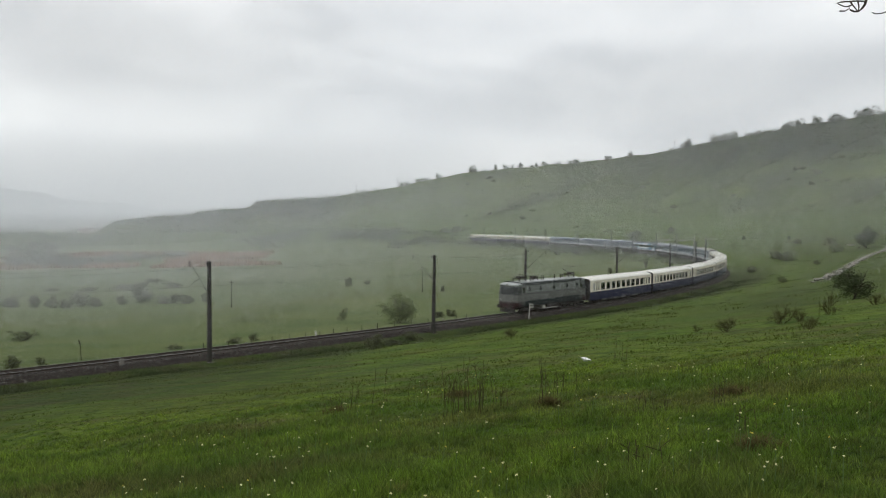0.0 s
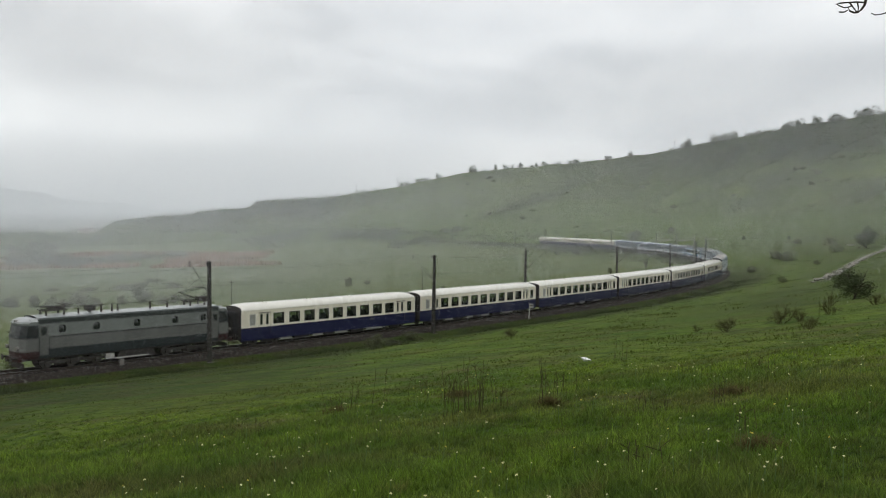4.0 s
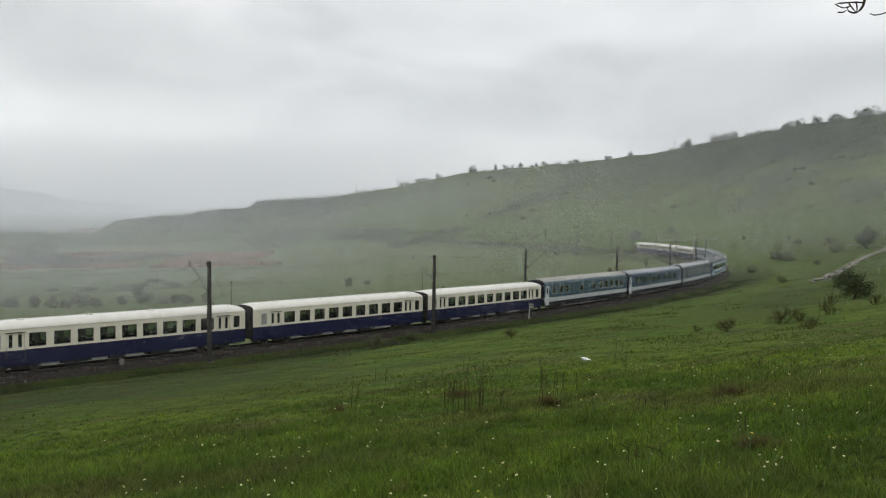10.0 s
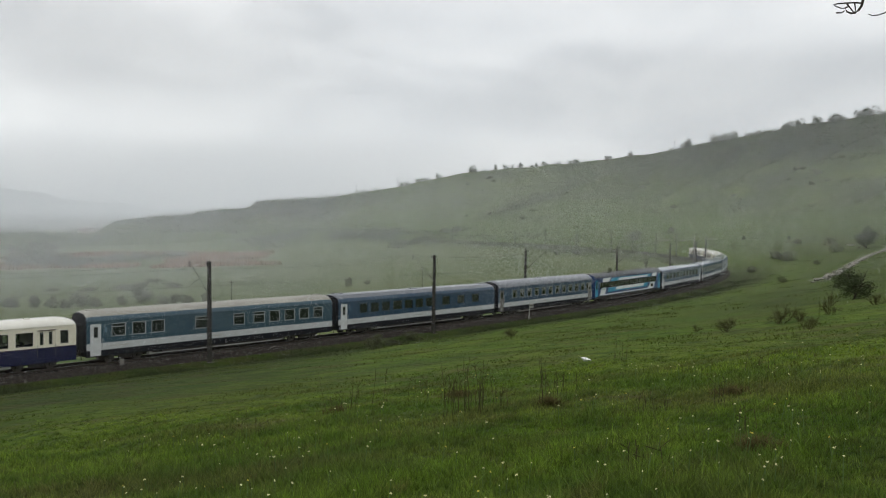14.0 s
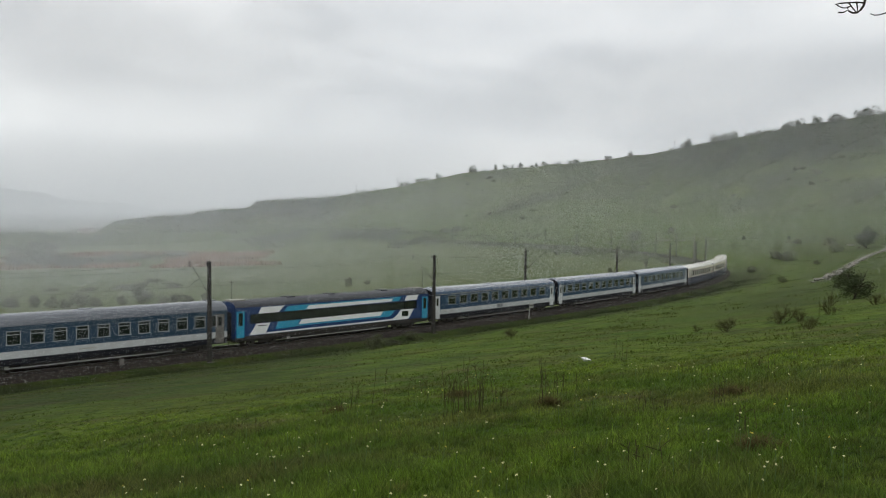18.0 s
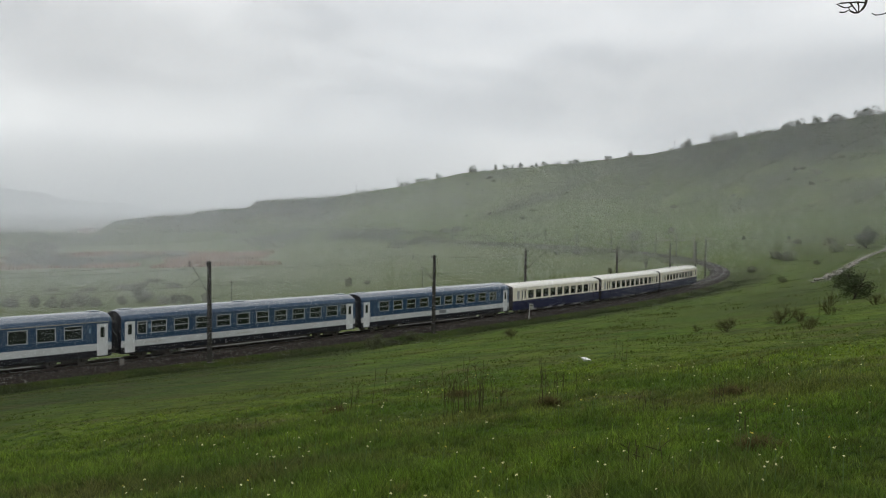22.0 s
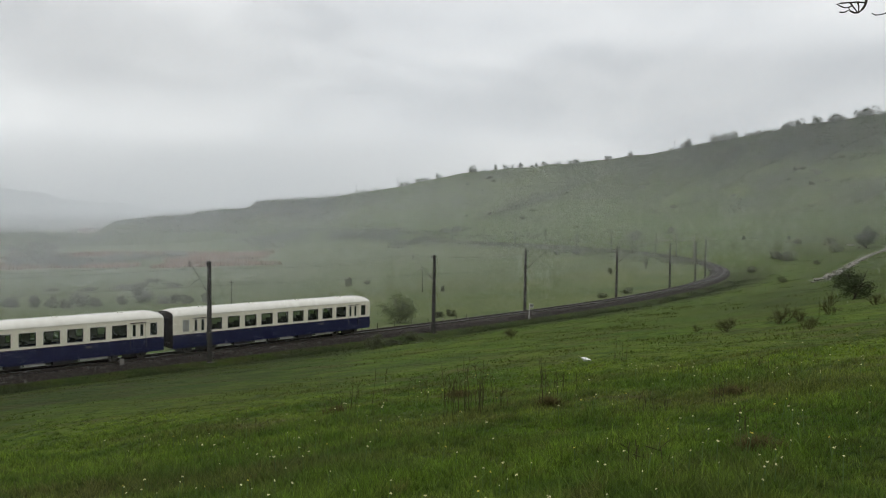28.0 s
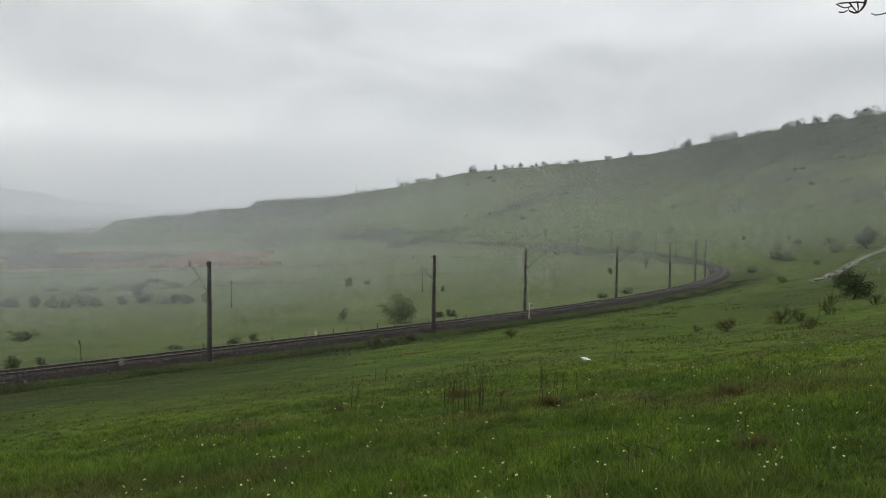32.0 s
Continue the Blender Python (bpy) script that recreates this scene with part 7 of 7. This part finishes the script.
def build_stalks():
    rng = np.random.default_rng(41)
    for k, (x, y, w, h, count) in enumerate(((0.33, 12.35, 0.55, 0.70, 26), (1.47, 12.0, 0.22, 0.56, 6), (-1.85, 15.07, 0.6, 0.58, 9), (-1.2, 15.6, 0.3, 0.72, 3), (0.85, 12.2, 0.5, 0.34, 6), (2.59, 10.41, 0.3, 0.27, 7), (3.5, 10.7, 0.3, 0.30, 5),
                                             (-0.42, 17.6, 0.4, 0.36, 5), (1.75, 6.9, 0.3, 0.22, 5), (-2.9, 13.0, 0.3, 0.3, 4), (3.0, 8.2, 0.2, 0.22, 4), (2.0, 13.4, 0.6, 0.34, 7), (5.6, 14.5, 0.4, 0.36, 5), (4.26, 20.4, 0.5, 0.5, 6))):
        clump = thing("dry_weed", "tall dry brown weed stalks standing in grass", "weed", "dry weeds in the meadow")
        clump.matrix_basis = pose(x, y, ground_z(x, y))
        for q in range(count):
            g = Geo()
            bx, by = rng.normal(0, w * 0.35), rng.normal(0, w * 0.35)
            hh = h * rng.uniform(0.7, 1.35)
            p = Vector((bx, by, -0.03))
            d = Vector((rng.normal(0, 0.10), rng.normal(0, 0.10), 1)).normalized()
            m = p + d * hh * 0.55
            t = m + (d + Vector((rng.normal(0, 0.08), rng.normal(0, 0.08), 0))) * hh * 0.45
            g.loft([[c + Vector((r * math.cos(v), r * math.sin(v), 0)) for v in (0, 2.1, 4.2)] for c, r in ((p, 0.0052), (m, 0.0042), (t, 0.0028))], closed=True, caps=True)
            part("stalk", g.mesh("stalk", M_STALK), clump)
            for b in range(int(rng.integers(0, 4))):
                c = p.lerp(t, rng.uniform(0.5, 0.95))
                e = c + Vector((rng.normal(0, 0.05), rng.normal(0, 0.05), rng.uniform(0.02, 0.08)))
                part("sprig", Geo().bar(c, e, 0.002, 0.0045, 4).mesh("sprig", M_STALK), clump)
    # dead tussocks
    for x, y, w in ((2.7, 7.26, 0.24), (-1.85, 15.1, 0.34), (1.5, 11.9, 0.2), (3.9, 11.5, 0.3), (0.3, 15.2, 0.35)):
        n = 420
        r, a = np.abs(rng.normal(0, w * 0.5, n)), rng.uniform(0, 2 * math.pi, n)
        v, f = blades(x + r * np.cos(a), y + r * np.sin(a), rng.uniform(0.08, 0.2, n), np.full(n, 0.008), rng, 1.4)
        v[:, 0] -= x
        v[:, 1] -= y
        t = thing("dead_tussock", "dead brown grass tussock in the meadow", "grass tussock", "dead tussocks", kind="stuff", data=fast_mesh("dead_tussock", v, f, M_TUSSOCK))
        t.matrix_basis = pose(x, y, 0)


build_stalks()


# ---- stones and walls ----
def stone_mesh(rng, name="stone", mat=M_STONE):
    bm = bmesh.new()
    bmesh.ops.create_icosphere(bm, subdivisions=1, radius=0.5)
    for v in bm.verts:
        v.co *= rng.uniform(0.5, 1.35)
        v.co.x, v.co.z = v.co.x * 1.3, v.co.z * 0.8
    me = bpy.data.meshes.new(name)
    bm.to_mesh(me)
    bm.free()
    me.materials.append(mat)
    return me


def build_stones():
    rng = np.random.default_rng(51)
    white = thing("pale_rock", "chalk-white rock lying in the pasture", "rock", data=stone_mesh(rng, "pale_rock", M_WHITE))
    white.matrix_basis = pose(3.76, 22.36, ground_z(3.76, 22.36) + 0.05, 8, 14, -25) @ Matrix.Diagonal((0.24, 0.15, 0.16, 1))
    kinds = [stone_mesh(rng) for _ in range(7)]
    wall = thing("stone_wall", "tumbled dry stone wall climbing the pasture", "wall")
    path = [Vector(p) for p in ((57.0, 131.9), (63.3, 141.1), (78.7, 169.3), (93.5, 194.4), (107.6, 216.5), (114.7, 224.2), (124, 238))]
    legs = [(b - a).length for a, b in zip(path[:-1], path[1:])]
    for k in range(290):
        d = sum(legs) * (k + rng.uniform(-0.6, 0.6)) / 290
        d = min(max(d, 0), sum(legs) - 0.01)
        i = 0
        while d > legs[i]:
            d -= legs[i]
            i += 1
        p = path[i].lerp(path[i + 1], d / legs[i])
        x, y = p.x + rng.normal(0, 0.45), p.y + rng.normal(0, 0.45)
        size = rng.uniform(0.32, 0.78)
        part("stone", kinds[k % 7], wall, at=pose(x, y, ground_z(x, y) + rng.uniform(0.05, 0.5), rng.uniform(-25, 25), rng.uniform(-25, 25), rng.uniform(0, 360)) @ Matrix.Scale(size, 4))
    far = Geo()
    path = [Vector(p) for p in ((98, 395), (102.1, 387.6), (109.3, 373.2), (118.1, 348.4), (122, 322.6), (123, 289.8), (124.1, 267.5), (126, 250))]
    base = [tuple(v.co) for v in kinds[0].vertices]
    tri = [tuple(f.vertices) for f in kinds[0].polygons]
    for k in range(230):
        u = rng.random() * (len(path) - 1)
        p = path[int(u)].lerp(path[int(u) + 1], u - int(u))
        if noise.noise((p.x * 0.08, p.y * 0.08, 1.0)) < -0.05:
            continue
        x, y, s = p.x + rng.normal(0, 0.7), p.y + rng.normal(0, 0.7), rng.uniform(0.3, 0.85)
        z = ground_z(x, y) + 0.15 * s
        far.add([(x + a * s, y + b * s, z + c * s) for a, b, c in base], tri)
    thing("far_stone_wall", "broken line of pale wall stones at the hill foot", "wall", kind="stuff", data=far.mesh("far_stone_wall", M_STONE))


build_stones()


# ---- trackside and field furniture ----
def build_furniture():
    # kilometre sign: leaning white post with a small plate
    sign = thing("trackside_sign", "leaning white post with a small square sign", "sign")
    x, y = 11.25, 111.2
    sign.matrix_basis = pose(x, y, ground_z(x, y), 0, 5, 42)
    part("post", Geo().box(-0.05, 0.05, -0.04, 0.04, -0.3, 2.1).mesh("post", M_SIGN), sign)
    part("plate", Geo().box(-0.1, 0.62, -0.08, -0.045, 1.5, 2.05).mesh("plate", M_BOX), sign, "weathered sign plate")
    part("plate_bar", Geo().box(0.02, 0.5, -0.09, -0.08, 1.72, 1.84).mesh("plate_bar", M_BLACK), sign)
    block = thing("track_marker", "low grey concrete marker block beside the rail", "marker")
    p = line(2.0, 1.62)
    block.matrix_basis = pose(p.x, p.y, p.z - 0.19, 0, 0, math.degrees(heading(0)))
    part("block", Geo().loft([[(a * w, b * w, z) for a, b in ((-0.17, -0.09), (0.17, -0.09), (0.17, 0.09), (-0.17, 0.09))] for z, w in ((0, 1.0), (0.42, 1.0), (0.46, 0.8))], closed=True, caps=True).mesh("block", M_MAST_PALE), block)
    part("number_bar", Geo().box(-0.10, 0.10, 0.09, 0.097, 0.16, 0.32).mesh("number_bar", M_BOX), block)
    for s, off, h in ((26.5, -3.6, 0.75), (17.5, -3.4, 0.4), (47, -3.4, 0.5)):
        p = line(s, off)
        post = thing("boundary_post", "short white boundary post beyond the track", "post", "boundary posts")
        post.matrix_basis = pose(p.x, p.y, ground_z(p.x, p.y), 2, -3)
        part("shaft", Geo().box(-0.08, 0.08, -0.08, 0.08, -0.2, h).mesh("shaft", M_SIGN), post)
    old = thing("old_post", "dark leaning wooden post behind the track", "post")
    old.matrix_basis = pose(-34.6, 82.1, ground_z(-34.6, 82.1), 0, -4, 0)
    part("shaft", Geo().bar((0, 0, -0.3), (0, 0, 1.9), 0.045, 0.03).mesh("shaft", M_BARK), old)
    part("head", Geo().bar((0, 0, 1.55), (-0.12, 0.02, 2.0), 0.09, 0.04, 7).mesh("head", M_BARK), old)
    for x, y, h in ((-47, 191.1, 6.0), (-5.3, 225, 6.6), (-106.3, 319.6, 6.0), (-150, 395, 7.0)):
        pole = thing("utility_pole", "thin wooden utility pole in the field", "pole", "utility poles")
        pole.matrix_basis = pose(x, y, ground_z(x, y))
        part("shaft", Geo().bar((0, 0, -0.4), (0, 0, h), 0.13, 0.09, 8).mesh("shaft", M_BARK), pole)
        part("crossarm", Geo().box(-0.6, 0.6, -0.05, 0.05, h - 0.5, h - 0.4).mesh("crossarm", M_BARK), pole)
    for az, h in ((-5.8, 9), (-16.75, 8), (-20.75, 9), (-11.0, 5), (-12.85, 4.5), (-3.1, 9), (14.9, 6)):
        d = float(np.interp(az, RIDGE_AZ, RIDGE_FAR))
        x, y = d * math.sin(radians(az)), d * math.cos(radians(az))
        pole = thing("utility_pole", "thin utility pole on the ridge", "pole", "utility poles")
        pole.matrix_basis = pose(x, y, ground_z(x, y))
        part("shaft", Geo().bar((0, 0, -1), (0, 0, h), 0.22, 0.16, 8).mesh("shaft", M_BARK), pole)
        part("crossarm", Geo().box(-0.9, 0.9, -0.08, 0.08, h - 1.1, h - 0.9).mesh("crossarm", M_BARK), pole)
    # fence posts along the far side of the near track
    shaft = Geo().bar((0, 0, -0.3), (0, 0, 0.75), 0.05, 0.04).mesh("shaft", M_BARK)
    for k, s in enumerate(np.arange(16, 60, 2.6)):
        p = line(s, -9.0 - 1.2 * math.sin(s * 0.2))
        post = thing("fence_post", "grey weathered fence post in the field", "post", "fence posts")
        post.matrix_basis = pose(p.x, p.y, ground_z(p.x, p.y), 4 * math.sin(k * 2.0), 4 * math.sin(k * 3.1))
        part("shaft", shaft, post)


build_furniture()


def build_houses():
    def house(x, y, w, dpt, h, roof_h, turn, label, cols):
        ob = thing("house", label, "house")
        ob.matrix_basis = pose(x, y, ground_z(x, y) + 3.0, 0, 0, turn)
        part("wall", Geo().loft([[(a * w / 2, b * dpt / 2, z) for a, b in ((-1, -1), (1, -1), (1, 1), (-1, 1))] for z in (-3.5, h)], closed=True, caps=True).mesh("wall", M_PLASTER), ob)
        e = 0.6
        part("roof", Geo().add([(-w / 2 - e, -dpt / 2 - e, h), (w / 2 + e, -dpt / 2 - e, h), (w / 2 + e, dpt / 2 + e, h), (-w / 2 - e, dpt / 2 + e, h), (-w / 2 + 2, 0, h + roof_h), (w / 2 - 2, 0, h + roof_h)],
                               [(0, 1, 5, 4), (2, 3, 4, 5), (1, 2, 5), (3, 0, 4), (3, 2, 1, 0)]).mesh("roof", M_ROOF_TILE), ob)
        part("chimney", Geo().box(w * 0.15, w * 0.15 + 0.8, -0.4, 0.4, h, h + roof_h + 0.8).mesh("chimney", M_PLASTER), ob)
        for k in range(cols):
            xc = -w / 2 + w * (k + 0.5) / cols
            win = part("window", Geo().box(xc - 0.9, xc + 0.9, -dpt / 2 - 0.06, -dpt / 2 + 0.1, h * 0.35, h * 0.75).mesh("window", M_WHITE), ob)
            part("pane", Geo().box(xc - 0.75, xc + 0.75, -dpt / 2 - 0.09, -dpt / 2 - 0.05, h * 0.39, h * 0.71).mesh("pane", M_GLASS), win)
    house(-493, 1190, 22, 14, 6.5, 3.5, 10, "pale plastered house with a faded brown roof", 5)
    house(-560, 1230, 12, 9, 3.5, 2.0, 20, "low pale outbuilding on the plain", 3)
    az = 10.75
    d = float(np.interp(az, RIDGE_AZ, RIDGE_FAR)) + 2
    x, y = d * math.sin(radians(az)), d * math.cos(radians(az))
    hut = thing("stone_hut", "small flat-roofed stone hut on the ridge", "hut")
    hut.matrix_basis = pose(x, y, ground_z(x, y) - 0.4, 0, 0, 8)
    part("wall", Geo().box(-2.4, 2.4, -1.6, 1.6, 0, 2.6).mesh("wall", M_MAST_PALE), hut)
    part("roof", Geo().box(-2.7, 2.7, -1.9, 1.9, 2.6, 2.9).mesh("roof", M_MAST), hut)


build_houses()


# ---- tree beside the viewpoint: one limb reaches over, a twig hangs into view ----
def tube(points, r0, r1):
    g = Geo()
    rings = []
    n = len(points)
    for i, p in enumerate(points):
        p = Vector(p)
        d = (Vector(points[min(i + 1, n - 1)]) - Vector(points[max(i - 1, 0)])).normalized()
        a = d.orthogonal().normalized()
        b = d.cross(a)
        r = r0 + (r1 - r0) * i / (n - 1)
        rings.append([p + (a * math.cos(t) + b * math.sin(t)) * r for t in np.linspace(0, 2 * math.pi, 6, endpoint=False)])
    return g.loft(rings, closed=True, caps=True)


def build_near_tree():
    tree = thing("near_tree", "bare dark tree whose twig hangs into view", "tree")
    gx, gy = 2.3, 1.2
    tree.matrix_basis = pose(gx, gy, ground_z(gx, gy) - 0.05)
    top = 13.178 - ground_z(gx, gy) + 0.05
    part("trunk", tube([(0, 0, -0.2), (0.03, 0.02, 0.9), (-0.02, 0.05, 1.9), (0.05, 0.02, 3.4)], 0.11, 0.05).mesh("trunk", M_BARK), tree)
    fork = Vector((-0.01, 0.05, 1.75))
    rng = np.random.default_rng(61)
    for k, (z, a) in enumerate(((2.2, 20), (2.6, 150), (2.9, 265), (3.3, 80), (3.35, 330))):
        g = Geo()
        d = Vector((math.cos(radians(a)) * 0.5, math.sin(radians(a)) * 0.5, 1)).normalized()
        twig_tree(rng, g, Vector((0.02, 0.03, z)), d, 0.75, 0.03, 3, 0.6, 2)
        part("branch", g.mesh("branch", M_BARK), tree)
    hang = Vector((0.776 - gx, 1.6 - gy, top))
    part("limb", tube([fork, fork.lerp(hang, 0.4) + Vector((0, 0, 0.32)), fork.lerp(hang, 0.75) + Vector((0, 0, 0.26)), hang + Vector((0, 0, 0.02)), hang + Vector((-0.05, 0, -0.004))], 0.03, 0.006).mesh("limb", M_BARK), tree)
    twig = part("twig", tube([(0, 0, 0), (-0.001, 0, -0.04), (-0.0025, 0, -0.071), (-0.004, 0, -0.087), (-0.006, 0, -0.0955), (-0.011, 0, -0.103), (-0.017, 0, -0.108), (-0.025, 0, -0.109), (-0.0325, 0, -0.106), (-0.036, 0, -0.1), (-0.03, 0, -0.097)],
                             0.003, 0.0012).mesh("twig", M_BARK), tree, at=Matrix.Translation(hang))
    for pts in (((-0.005, 0, -0.0904), (-0.0195, 0, -0.0895), (-0.038, 0, -0.0908), (-0.0506, 0, -0.092), (-0.0578, 0, -0.0941), (-0.0536, 0, -0.0961), (-0.0441, 0, -0.1), (-0.0378, 0, -0.1), (-0.0317, 0, -0.0968)),
                ((-0.0521, 0, -0.1084), (-0.0428, 0, -0.1083), (-0.0356, 0, -0.1041)), ((-0.0193, 0, -0.09), (-0.0175, 0, -0.0967), (-0.017, 0, -0.1018), (-0.0178, 0, -0.108)),
                ((-0.0329, 0, -0.0915), (-0.0253, 0, -0.1009), (-0.02, 0, -0.107)), ((0.0005, 0, -0.03), (0.03, 0, -0.06), (0.056, 0, -0.0947), (0.0372, 0, -0.1073), (0.0249, 0, -0.1115), (0.0145, 0, -0.1127), (0.0072, 0, -0.1097))):
        part("shoot", tube(pts, 0.0015, 0.0009).mesh("shoot", M_BARK), twig)
    return twig, hang


TWIG, TWIG_AT = build_near_tree()


def motions():
    back = -19.8
    for ob, length in TRAIN:
        rows = [(t, vehicle_pose(coach_front(t) + back + length / 2, length)) for t in np.arange(0, 32.01, 0.5)]
        walk(ob, [(float(t), m) for t, m in rows])
        back += length
    sway = ((0, 0, 0), (1, -1, -2), (2, 0, 0), (3.5, -1, -2), (6, 0, 0), (8, 0, -2), (9, -3, -2), (13, -3, -3), (14, -6, -3), (14.5, -6, -3), (16.5, -1, -3), (19, -3, -2), (20.5, 0, -2), (24, 0, -2), (28, 0, -2), (32, -1, -2))
    walk(TWIG, [(t, Matrix.Translation(TWIG_AT + Vector((a * 0.00105, 0, b * 0.00105)))) for t, a, b in sway])


motions()
